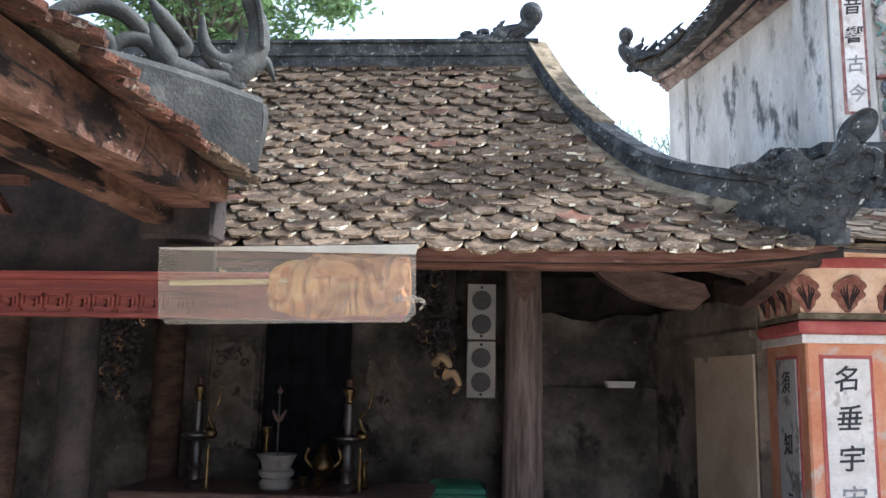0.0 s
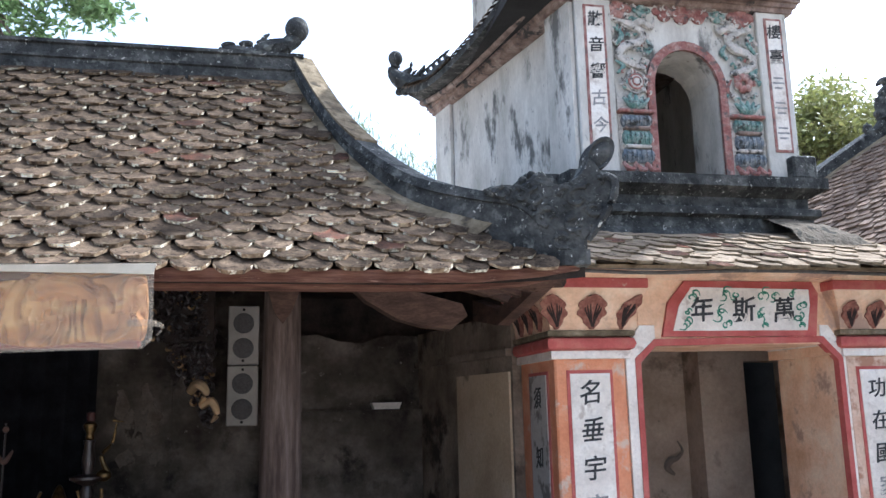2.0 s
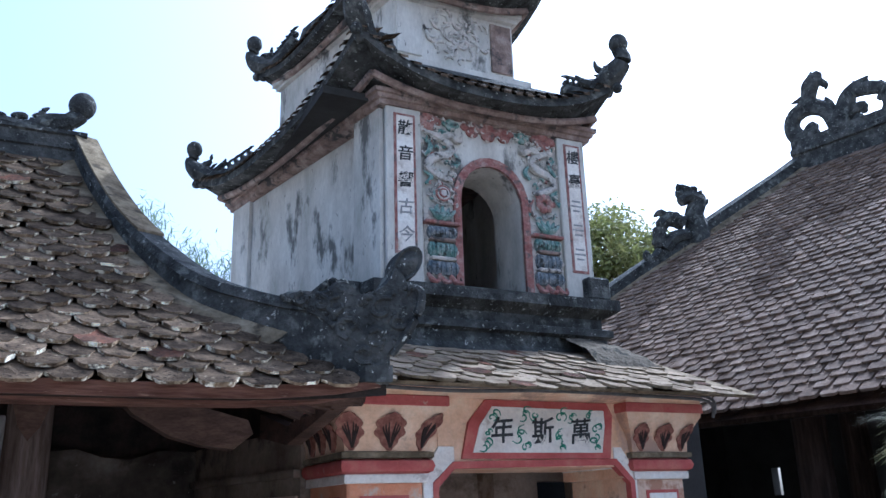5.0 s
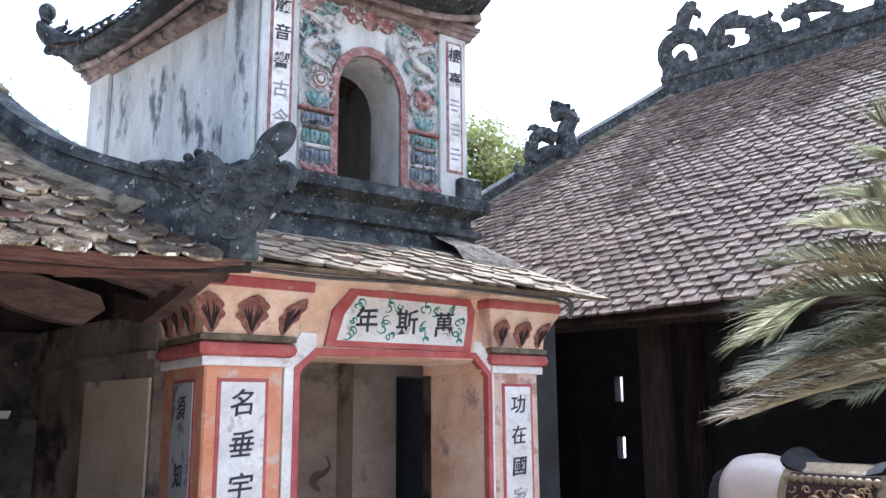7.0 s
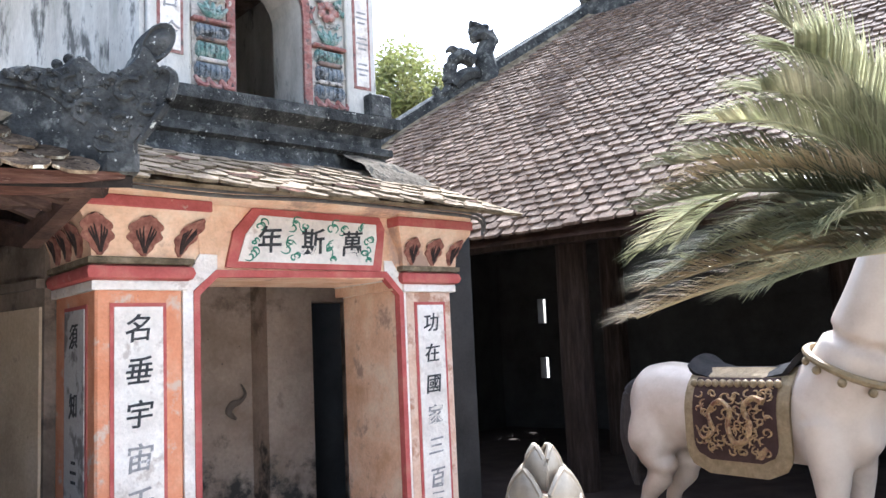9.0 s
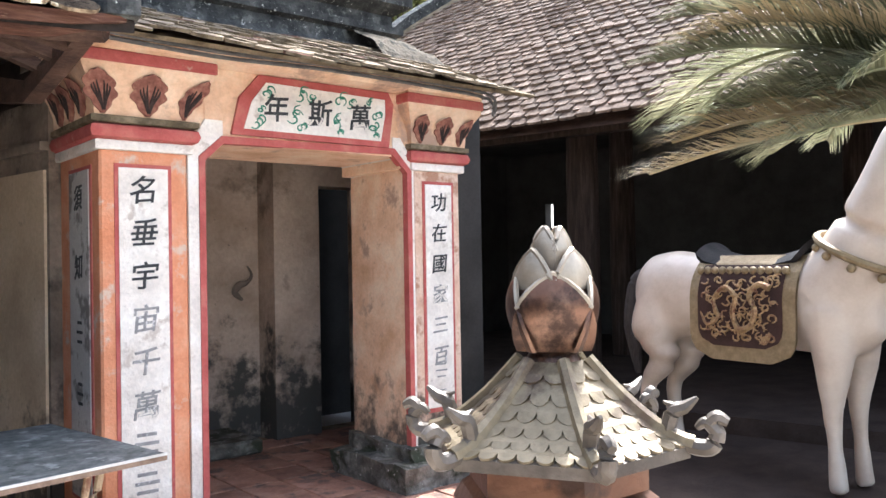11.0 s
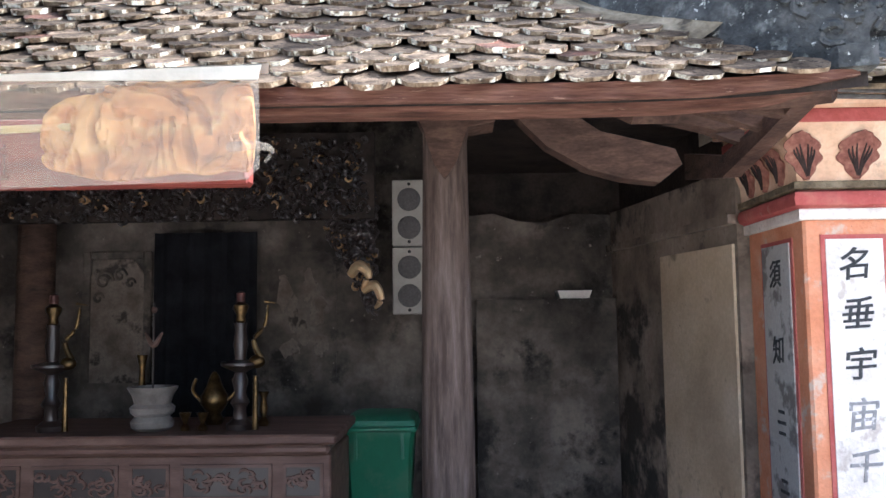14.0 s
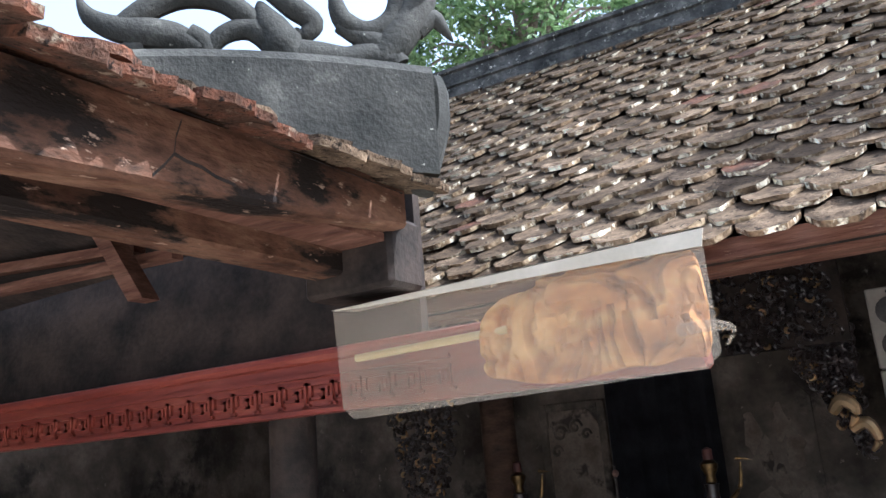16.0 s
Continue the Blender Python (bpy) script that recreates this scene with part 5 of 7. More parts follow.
for row in range(3):
    for k in range(26):
        y = -1.3 + 0.19 * k + 0.09 * (row % 2) + ra.uniform(-0.02, 0.02)
        if y > 3.5 - 0.13 * row:
            continue
        m = Matrix.Translation((-1.135 - 0.075 * row + ra.uniform(-0.035, 0.025), y, 2.764 + 0.032 * row + 0.015 * ra.random() + 0.03 * max(0.0, y - 2.9))) @ pose(0, 0, 0, ra.uniform(-4, 4), 14 + ra.uniform(-5, 5), ra.uniform(-5, 5))
        sh = Shape().prism([(-0.12, -0.1)] + [((0.08 + 0.04 * math.sin(math.pi * f)) * ra.uniform(0.8, 1.1), -0.1 + 0.2 * f) for f in np.linspace(0, 1, 9)] + [(-0.12, 0.1)], -0.011, 0.011, "z")
        ob = part("tile", sh, TILE_RED if ra.random() < 0.6 else TILE, aroof)
        ob.matrix_basis = m
# hip ridge and carved dragon scrolls, running back from the corner at 45 degrees
D45 = Vector((-0.7071, -0.7071, 0))
O = Vector((-1.07, 3.55, 0))
N45 = Vector((0.7071, -0.7071, 0))


def hip(d, z, off=0.0):
    p = O + D45 * d + N45 * off
    return (p.x, p.y, z)


def hz(d):
    return 3.14 + 0.035 * math.sin(d * 3) + 0.02 * max(0, d - 0.5) + 0.3 * max(0, d - 1.2)


part("hip_ridge", Shape().loft([[hip(d, hz(d), -0.06), hip(d, hz(d) - 0.03, -0.075), hip(d, 2.8 + 0.2 * max(0, d - 0.1), -0.06), hip(d, 2.8 + 0.2 * max(0, d - 0.1), 0.06), hip(d, hz(d) - 0.03, 0.075), hip(d, hz(d), 0.06)] for d in np.linspace(0.015, 2.6, 20)]), GREY_MORTAR, annex, "mossy black masonry hip ridge")
part("hip_end", Shape().tube([hip(0.0, 3.13), hip(-0.005, 3.08), hip(0.0, 2.98), hip(0.03, 2.86), hip(0.06, 2.76)], [0.03, 0.045, 0.045, 0.04, 0.035], 8), GREY_MORTAR, annex, "rounded black ridge end", smooth=True)
scroll = Shape()
nside = (0.7071, -0.7071, 0)


def hs_(px, py):
    """Drawing units of the scrollwork, 1000 across, to the plane of the hip."""
    return hip((963 - px) * 0.00128, 3.15 + (163 - py) * 0.00142)


for pts, rr in (
    ([(430, 125), (370, 100), (300, 92), (240, 85), (190, 62), (165, 20)], [20, 30, 32, 26, 18, 3]),
    ([(260, 80), (320, 35), (390, 5), (470, 10), (530, 45), (560, 75)], [22, 26, 28, 26, 24, 12]),
    ([(300, 120), (280, 128), (262, 118)], [14, 14, 6]),
    ([(400, 95), (430, 110), (440, 140), (415, 150)], [26, 24, 18, 12]),
    ([(440, 130), (480, 90), (535, 75), (590, 100), (640, 160)], [16, 20, 24, 32, 34]),
    ([(560, 10), (580, 60), (610, 110), (640, 150)], [5, 34, 44, 30]),
    ([(550, -60), (590, -20), (640, 20), (685, 55), (660, 85), (640, 70)], [3, 24, 26, 22, 16, 6]),
    ([(620, 130), (690, 130), (760, 140), (820, 130), (870, 140)], [34, 30, 30, 34, 34]),
    ([(735, -60), (742, 10), (762, 50), (810, 70), (860, 55), (890, 10), (880, -60)], [4, 18, 24, 24, 26, 24, 6]),
    ([(740, 60), (800, 85), (850, 110), (880, 150)], [12, 24, 34, 30]),
    ([(840, 140), (880, 90), (920, 40), (950, -20), (945, -90), (905, -160), (880, -230)], [34, 40, 38, 36, 32, 26, 14]),
    ([(930, 60), (975, 30), (1000, 50), (1025, 85)], [26, 22, 14, 2]),
    ([(640, 165), (760, 165), (900, 165)], [16, 14, 16]),
):
    scroll.tube([hs_(a, b_) for a, b_ in pts], [q * 0.0015 for q in rr], 10, 0.75, nside, 5)
for k in range(22):
    q = k / 21
    scroll.ball(Vector(hs_(948 - 60 * q * q, -10 - 210 * q)) + N45 * 0.04, 0.018, 7, 5)
part("dragon_scroll", scroll, GREY_MORTAR, annex, "grey carved scrollwork dragon on the ridge", smooth=True)
solid("wall_annex", Shape().box(-4.6, -4.4, -4, 3.6, GZ, 3.2), SOOTY, "dark wall of the neighbouring building", "wall", kind="structure")

# carved red lintel board under that eave
frieze = thing("carved_lintel", "red lacquered lintel board carved with a meander", "lintel board")
LACQUER = material("red_lacquer", [(0.12, 0.02, 0.012), (0.19, 0.034, 0.02), (0.25, 0.062, 0.036)], 4, 0.7, 0.5, bump=0.2, fine=40, stretch=(0.5, 3, 4), spec=0.5)
part("board", Shape().box(-4.4, -0.4, 3.66, 3.74, 2.165, 2.34, 0.01), LACQUER, frieze)
part("moulding", Shape().tube([(-4.4, 3.66, 2.345), (-0.75, 3.66, 2.355)], [0.022, 0.022], 8, smooth=1), LACQUER, frieze, "rounded red moulding", smooth=True)
part("edge", Shape().box(-4.4, -0.4, 3.64, 3.66, 2.165, 2.18), LACQUER, frieze, "thin raised edge")
part("edge", Shape().box(-4.4, -1.15, 3.645, 3.66, 2.285, 2.297), LACQUER, frieze, "thin raised edge")
key = Shape()
for k in range(28):
    x = -1.25 - 0.112 * k
    for x0, x1, z0, z1 in ((0, 0.1, 0.068, 0.078), (0, 0.01, 0.02, 0.078), (0, 0.06, 0.02, 0.03), (0.05, 0.06, 0.02, 0.055), (0.03, 0.06, 0.045, 0.055), (0.09, 0.1, 0.0, 0.078), (0.08, 0.112, 0.0, 0.01), (0.07, 0.08, 0.03, 0.06)):
        key.box(x + x0, x + x1, 3.648, 3.662, 2.19 + z0, 2.19 + z1)
part("meander", key, LACQUER, frieze, "carved meander pattern")
part("post", Shape().lathe([(0.085, GZ), (0.09, 1.2), (0.085, 2.2)], (-1.95, 3.85, 0), 16), SHADEWOOD, frieze, "dark slim post", smooth=True)

# ---- hall beside the courtyard ----
STRIKE, PITCH = radians(-78), radians(38)
HA = Vector((math.cos(STRIKE), math.sin(STRIKE), 0))
HR = Vector((-HA.y, HA.x, 0))
HUP = HR * math.cos(PITCH) + Vector((0, 0, math.sin(PITCH)))
HE = Vector((6.11, 5.11, 2.83))
hall = thing("great_hall", "large tiled temple hall with a dragon ridge and dark open front", "hall")


def hall_at(u, t, off=0.0):
    return HE + HA * u + HUP * t + HR.cross(HA) * 0 + Vector((0, 0, off))


def hall_uv(p):
    d = Vector(p) - HE
    return d.dot(HA), d.dot(HR) / math.cos(PITCH)


VERGE = [hall_uv(p) for p in ((7.75, 10.05, 4.91), (8.97, 9.45, 5.74), (10.63, 8.7, 6.89))]
RT = VERGE[2][1] + 0.15


def hall_left(t):
    us = [VERGE[0][0] - 0.4] + [v[0] for v in VERGE]
    ts = [0.0] + [v[1] for v in VERGE]
    return float(np.interp(t, ts, us))


UR = 7.5
hdeck = Shape()
hdeck.loft([[hall_at(hall_left(t), t, -0.03), hall_at(UR, t, -0.03)] for t in np.linspace(-0.05, RT, 10)], closed=False)
hdeck.loft([[hall_at(hall_left(t), t, -0.09), hall_at(UR, t, -0.09)] for t in np.linspace(-0.05, RT, 10)], closed=False)
hroof = part("roof", hdeck, WOOD, hall, "broad roof of brown flat tiles")


def hall_place(u, t):
    uu = u - 6.5
    return hall_at(uu, t + 0.1 - 0.0, 0.02 + 0.012 * math.sin(uu * 2.1 + t)), HA, HUP


roof_tiles(hroof, hall_place, 82, 50, 0.17, 0.132, 0.158, 0.25, 0.024, [TILE_HALL], lambda u, t: t < RT - 0.1 and hall_left(t) + 0.1 < u - 6.5 < UR and u - 6.5 < 5.5, lambda u, t: t < 2.6 and -1.0 < u - 6.5 < 2.0, random.Random(21), -8, True, TILE_HALL)
vp = [hall_at(hall_left(t), t) for t in np.linspace(0.2, RT, 14)]
part("verge", Shape().loft([[p + Vector((0, 0, 0.28)) - HA * 0.12, p + Vector((0, 0, 0.28)) + HA * 0.1, p + Vector((0, 0, 0.0)) + HA * 0.1, p - HA * 0.12 - Vector((0, 0, 0.1))] for p in vp]), SOOT, hall, "dark masonry verge of the hall roof")
part("verge_band", Shape().loft([[p + Vector((0, 0, 0.12)) + HA * 0.1, p + Vector((0, 0, 0.05)) + HA * 0.32, p - Vector((0, 0, 0.02)) + HA * 0.32, p + HA * 0.1] for p in vp]), LIME, hall, "pale mortar band beside the verge")
part("ridge", Shape().loft([[hall_at(u, RT, z) + HR * o for o, z in ((-0.16, -0.1), (-0.16, 0.2), (-0.2, 0.22), (-0.2, 0.3), (-0.14, 0.34), (-0.14, 0.46), (0.14, 0.46), (0.14, -0.1))] for u in np.linspace(VERGE[2][0] - 0.1, UR, 4)]), SOOT, hall, "dark moulded hall ridge")
# dragon on the ridge, and the beast on the verge
HD = Shape()
r0 = VERGE[2][0]


def hr(px, py):
    """Drawing units of the openwork dragon to the plane of the ridge."""
    x, y = 0.672 * px, 0.672 * py
    return hall_at(r0 + (x - 310) / 135, RT, 0.42 + (232 - 0.3 * (x - 302) - y) / 129)


for pts, rr in (
    ([(470, 335), (442, 290), (458, 245), (510, 218), (560, 235), (578, 290), (550, 335)], [26, 27, 28, 28, 24, 24, 24]),
    ([(500, 335), (503, 295), (520, 270)], [26, 27, 12]),
    ([(500, 225), (513, 180), (522, 150), (542, 125), (560, 103)], [30, 26, 30, 26, 10]),
    ([(505, 182), (480, 192), (452, 200)], [16, 10, 2]),
    ([(548, 130), (572, 150), (568, 165)], [14, 10, 2]),
    ([(578, 235), (572, 210), (563, 190)], [16, 12, 3]),
    ([(588, 315), (608, 255), (630, 200), (655, 168), (702, 138)], [40, 34, 28, 18, 4]),
    ([(640, 185), (695, 175), (742, 185), (715, 215)], [20, 23, 18, 8]),
    ([(640, 272), (680, 287), (722, 270), (748, 230), (752, 190), (795, 172)], [24, 18, 20, 22, 26, 24]),
    ([(640, 240), (668, 232), (672, 252)], [20, 18, 8]),
    ([(765, 215), (792, 215), (812, 238), (850, 228), (888, 205), (893, 165), (855, 150), (830, 165)], [40, 38, 24, 20, 18, 14, 18, 8]),
    ([(830, 172), (880, 145), (932, 132), (1003, 145)], [14, 20, 22, 10]),
    ([(928, 132), (936, 112)], [12, 6]),
    ([(895, 140), (893, 122)], [10, 3]),
    ([(890, 205), (940, 180), (990, 165), (1040, 190), (1100, 178)], [16, 14, 14, 20, 20]),
    ([(1090, 158), (1105, 110), (1136, 86)], [18, 14, 6]),
    ([(1160, 165), (1230, 120), (1300, 110), (1360, 140)], [20, 22, 20, 18]),
    ([(1300, 110), (1340, 70), (1390, 60)], [18, 14, 4]),
    ([(540, 335), (700, 298), (850, 252), (1000, 212), (1160, 170), (1400, 105)], [20, 26, 28, 28, 28, 28]),
):
    HD.tube([hr(a, b) for a, b in pts], [q * 0.0052 for q in rr], 8, 0.7, HR, 4 if len(pts) > 2 else 1)
rh = random.Random(17)
for k in range(60):
    # small scales and spines along the coils
    bx, by = rh.choice(((450, 300), (460, 250), (500, 215), (520, 160), (545, 115), (620, 210), (660, 165), (700, 170), (860, 140), (930, 120), (980, 138), (740, 180), (790, 165)))
    bx, by = bx + rh.uniform(-14, 14), by + rh.uniform(-12, 8)
    HD.tube([hr(bx, by), hr(bx + rh.uniform(-14, 2), by - rh.uniform(8, 20))], [0.045, 0.006], 5, smooth=1)
part("ridge_dragon", HD, SOOT, hall, "dark openwork dragon along the ridge", smooth=True)
HB = Shape()
v1 = hall_at(*VERGE[1])
vd = (hall_at(*VERGE[0]) - hall_at(*VERGE[2])).normalized()
vdh = Vector((vd.x, vd.y, 0)).normalized()


def hb(a, b):
    return v1 + vdh * (a * 0.86 + 0.06) + Vector((0, 0, 0.16 + b * 0.76))


for pts, rr in (
    ([(-0.15, -0.2), (-0.12, 0.15), (-0.1, 0.45), (-0.18, 0.7), (-0.05, 0.82), (0.12, 0.72)], [0.24, 0.2, 0.16, 0.15, 0.14, 0.1]),
    ([(-0.1, 0.85), (0.0, 0.98), (0.1, 0.98)], [0.1, 0.1, 0.03]),
    ([(0.1, 0.25), (0.35, 0.35), (0.55, 0.15), (0.55, -0.25), (0.7, -0.45), (0.9, -0.42)], [0.14, 0.14, 0.12, 0.12, 0.1, 0.02]),
    ([(0.05, 0.0), (0.3, -0.05), (0.5, -0.3)], [0.15, 0.15, 0.12]),
    ([(0.35, 0.35), (0.5, 0.5), (0.62, 0.42)], [0.09, 0.08, 0.02]),
):
    HB.tube([hb(a, b) for a, b in pts], rr, 8, 0.8, None, 4)
for k in range(46):
    # curled mane and back spines
    a, b = rh.choice(((-0.2, 0.85), (-0.1, 0.95), (0.05, 0.95), (-0.25, 0.65), (0.1, 0.8), (-0.2, 0.5), (0.4, 0.42), (0.55, 0.2), (0.6, -0.2), (0.75, -0.4), (0.3, 0.38)))
    a, b = a + rh.uniform(-0.08, 0.08), b + rh.uniform(-0.08, 0.08)
    HB.tube([hb(a, b), hb(a + rh.uniform(-0.08, 0.08), b + rh.uniform(0.03, 0.12))], [0.055, 0.01], 5, smooth=1)
    HB.ball(hb(a, b), rh.uniform(0.04, 0.075), 7, 5)
part("verge_beast", HB, SOOT, hall, "dark carved beast on the verge", smooth=True)
# eave timber, posts, floor, and an inside whose near-black colour paints its shade
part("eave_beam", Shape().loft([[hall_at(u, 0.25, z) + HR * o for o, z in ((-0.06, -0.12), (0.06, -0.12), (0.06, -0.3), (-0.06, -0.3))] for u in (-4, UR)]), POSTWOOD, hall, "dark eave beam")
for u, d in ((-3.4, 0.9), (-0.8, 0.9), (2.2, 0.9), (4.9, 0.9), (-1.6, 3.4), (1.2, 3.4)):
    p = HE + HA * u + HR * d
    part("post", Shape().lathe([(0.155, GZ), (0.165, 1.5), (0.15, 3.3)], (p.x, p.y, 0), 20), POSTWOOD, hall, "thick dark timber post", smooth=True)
fl = Matrix(((HA.x, HR.x, 0, HE.x), (HA.y, HR.y, 0, HE.y), (0, 0, 1, 0), (0, 0, 0, 1)))
# floor and step coloured dark to paint the shade under the hall
solid("floor_hall", Shape().box(-0.6, UR, -1.9, 0.0, GZ, 0.18, m=fl).box(-5, UR, 0.0, 6.0, GZ, 0.32, m=fl), material("shade_dark_brick", [(0.04, 0.028, 0.022), (0.07, 0.05, 0.04)], 4, 0.5, 0.9, spec=0.1), "brick floor and step of the hall, coloured dark for shade", "floor", kind="structure")
back = Shape()
for u0, u1, z0, z1 in ((-5, -4.22, GZ, 3.4), (-4.06, UR, GZ, 3.4), (-4.22, -4.06, GZ, 1.15), (-4.22, -4.06, 1.5, 2.08), (-4.22, -4.06, 2.5, 3.4)):
    back.box(u0, u1, 5.8, 6.0, z0, z1, m=fl)
solid("wall_hall_back", back, DARK, "hall back wall with small openings, shade put in its colour", "wall", kind="structure")
solid("wall_hall_ends", Shape().box(-5.1, -5, 0.2, 6.0, GZ, 3.4, m=fl).box(UR, UR + 0.1, -0.2, 6.0, GZ, 3.4, m=fl), DARK, "hall end walls with shade put in their colour", "wall", kind="structure")
solid("ceiling_hall", Shape().box(-5.1, UR, 0.75, 6.0, 3.35, 3.45, m=fl), DARK, "added hall ceiling with shade put in its colour", "ceiling", kind="structure")

# ---- things under the shrine roof ----
BLACKWOOD = material("black_lacquer", [(0.02, 0.014, 0.012), (0.045, 0.03, 0.024)], 6, 0.3, 0.3, bump=0.05, spec=0.5)
WORN_TOP = material("scuffed_grey_tabletop", [(0.05, 0.056, 0.055), (0.11, 0.118, 0.112), (0.2, 0.21, 0.2)], 14, 0.8, 0.55, bump=0.15, fine=40, stain=(0.3, 0.315, 0.3), stain_scale=11, stain_amount=0.4, specks=(0.035, 0.038, 0.036), speck_amount=0.62, spec=0.18)
TABLE_EDGE = material("worn_brown_edge", [(0.16, 0.1, 0.065), (0.28, 0.19, 0.13)], 9, 0.6, 0.6)
# pale colour that paints the highlight along the table's front edge
EDGE_GLINT = material("painted_edge_glint", [(0.5, 0.47, 0.42), (0.68, 0.65, 0.6)], 9, 0.5, 0.35, spec=0.5)
RUSTY = material("rusty_cream_tube", [(0.4, 0.27, 0.16), (0.5, 0.36, 0.22), (0.26, 0.13, 0.07)], 14, 0.5, 0.5, stain=(0.2, 0.09, 0.05), stain_scale=8, stain_amount=0.4)


def folding_table(length, width, at, turn):
    t = thing("folding_table", "scuffed grey-topped folding table with rusty tube legs", "table", group="folding tables")
    part("tabletop", Shape().box(0, length, 0, width, 0.775, 0.8, 0.004), WORN_TOP, t, "scuffed grey laminate top")
    part("edge_strip", Shape().box(-0.004, length + 0.004, -0.006, 0.0, 0.77, 0.79), TABLE_EDGE, t, "worn brown edge strip")
    part("edge_bead", Shape().box(-0.004, length + 0.004, -0.008, 0.0, 0.791, 0.801), EDGE_GLINT, t, "thin pale strip painted as the edge highlight")
    part("edge_strip", Shape().box(-0.006, 0.0, 0, width, 0.77, 0.797), TABLE_EDGE, t, "worn brown edge strip")
    for y in (0.1, width - 0.1):
        part("leg", Shape().tube([(0.2, y, 0.775), (0.24, y, 0.45), (0.31, y, 0.085)], [0.016, 0.016], 8, smooth=2), RUSTY, t, smooth=True)
        part("leg", Shape().tube([(length - 0.28, y, 0.775), (length - 0.34, y, 0.45), (length - 0.46, y, 0.085)], [0.016, 0.016], 8, smooth=2), RUSTY, t, smooth=True)
        part("frame_tube", Shape().tube([(0.36, y + 0.02, 0.775), (0.37, y + 0.02, 0.62), (0.41, y + 0.02, 0.55), (0.55, y + 0.02, 0.535), (length / 2 + 0.1, y + 0.02, 0.56), (length - 0.36, y + 0.02, 0.6), (length - 0.25, y + 0.02, 0.65), (length - 0.22, y + 0.02, 0.775)], [0.017, 0.017], 8, smooth=4), RUSTY, t, "rusty cream bent tube", smooth=True)
    for x in (0.3, length - 0.44):
        part("crossbar", Shape().tube([(x, 0.1, 0.14), (x, width - 0.1, 0.14)], [0.013, 0.013], 8, smooth=1), RUSTY, t, smooth=True)
    t.matrix_basis = pose(at[0], at[1], 0, 0, 0, turn)
    return t


folding_table(1.44, 1.06, (0.36, 3.77), 10)
folding_table(1.5, 1.0, (-1.21, 3.63), 10)
solid("red_stool", Shape().prism([(-0.16, 0.0), (0.16, 0.0), (0.13, 0.42), (-0.13, 0.42)], -0.15, 0.15, m=Matrix.Translation((-0.15, 4.25, GZ))).box(-0.33, 0.03, 4.07, 4.43, GZ + 0.42, GZ + 0.45, 0.01), material("red_plastic", [(0.5, 0.05, 0.04), (0.56, 0.07, 0.05)], 5, 0.1, 0.4), "red plastic stool under the table", "stool")

# wheelie bin
GREEN = material("green_plastic", [(0.02, 0.13, 0.065), (0.03, 0.17, 0.085)], 3, 0.2, 0.45, bump=0.08, spec=0.5, stain=(0.05, 0.15, 0.08), stain_scale=4)
tub = thing("wheelie_bin", "green plastic wheelie bin with its lid shut", "bin", (-0.27, 6.75, FZ))
obs = [part("body", Shape().loft([[(-0.27 + sx * w, 6.75 + sy * d, z) for sx, sy in ((-1, -0.9), (-0.9, -1), (0.9, -1), (1, -0.9), (1, 0.9), (0.9, 1), (-0.9, 1), (-1, 0.9))] for z, w, d in ((FZ + 0.03, 0.17, 0.18), (FZ + 0.06, 0.175, 0.19), (0.98, 0.215, 0.23), (1.0, 0.225, 0.24), (1.04, 0.225, 0.24))]), GREEN, None, "", True),
       part("rim", Shape().box(-0.515, -0.025, 6.49, 7.0, 1.03, 1.065, 0.012), GREEN, None),
       part("lid", Shape().loft([[(-0.27 + sx * w, 6.76 + sy * d, z) for sx, sy in ((-1, -1), (1, -1), (1, 1), (-1, 1))] for z, w, d in ((1.068, 0.235, 0.26), (1.1, 0.23, 0.25), (1.13, 0.18, 0.2), (1.14, 0.12, 0.14))]), GREEN, None, "slightly domed lid", True),
       part("grip", Shape().tube([(-0.48, 7.02, 1.06), (-0.06, 7.02, 1.06)], [0.015, 0.015], 8, smooth=1), GREEN, None)]
for x in (-0.42, -0.12):
    obs.append(part("rib", Shape().box(x - 0.01, x + 0.01, 6.5, 6.53, 0.86, 1.03), GREEN, None))
for x in (-0.46, -0.08):
    obs.append(part("wheel", Shape().lathe([(0.02, -0.025), (0.09, -0.02), (0.09, 0.02), (0.02, 0.025)], m=Matrix.Translation((x, 6.97, FZ + 0.09)) @ pose(0, 0, 0, 0, 90, 0)), DARK, None, "black wheel", True))
under(tub, obs)

# column loudspeaker on the inner post
BEIGE = material("beige_speaker_casing", [(0.34, 0.3, 0.25), (0.42, 0.38, 0.32)], 5, 0.2, 0.6, bump=0.1)
GRILLE = material("dark_speaker_mesh", [(0.08, 0.072, 0.065), (0.12, 0.11, 0.1)], 80, 0.5, 0.7)
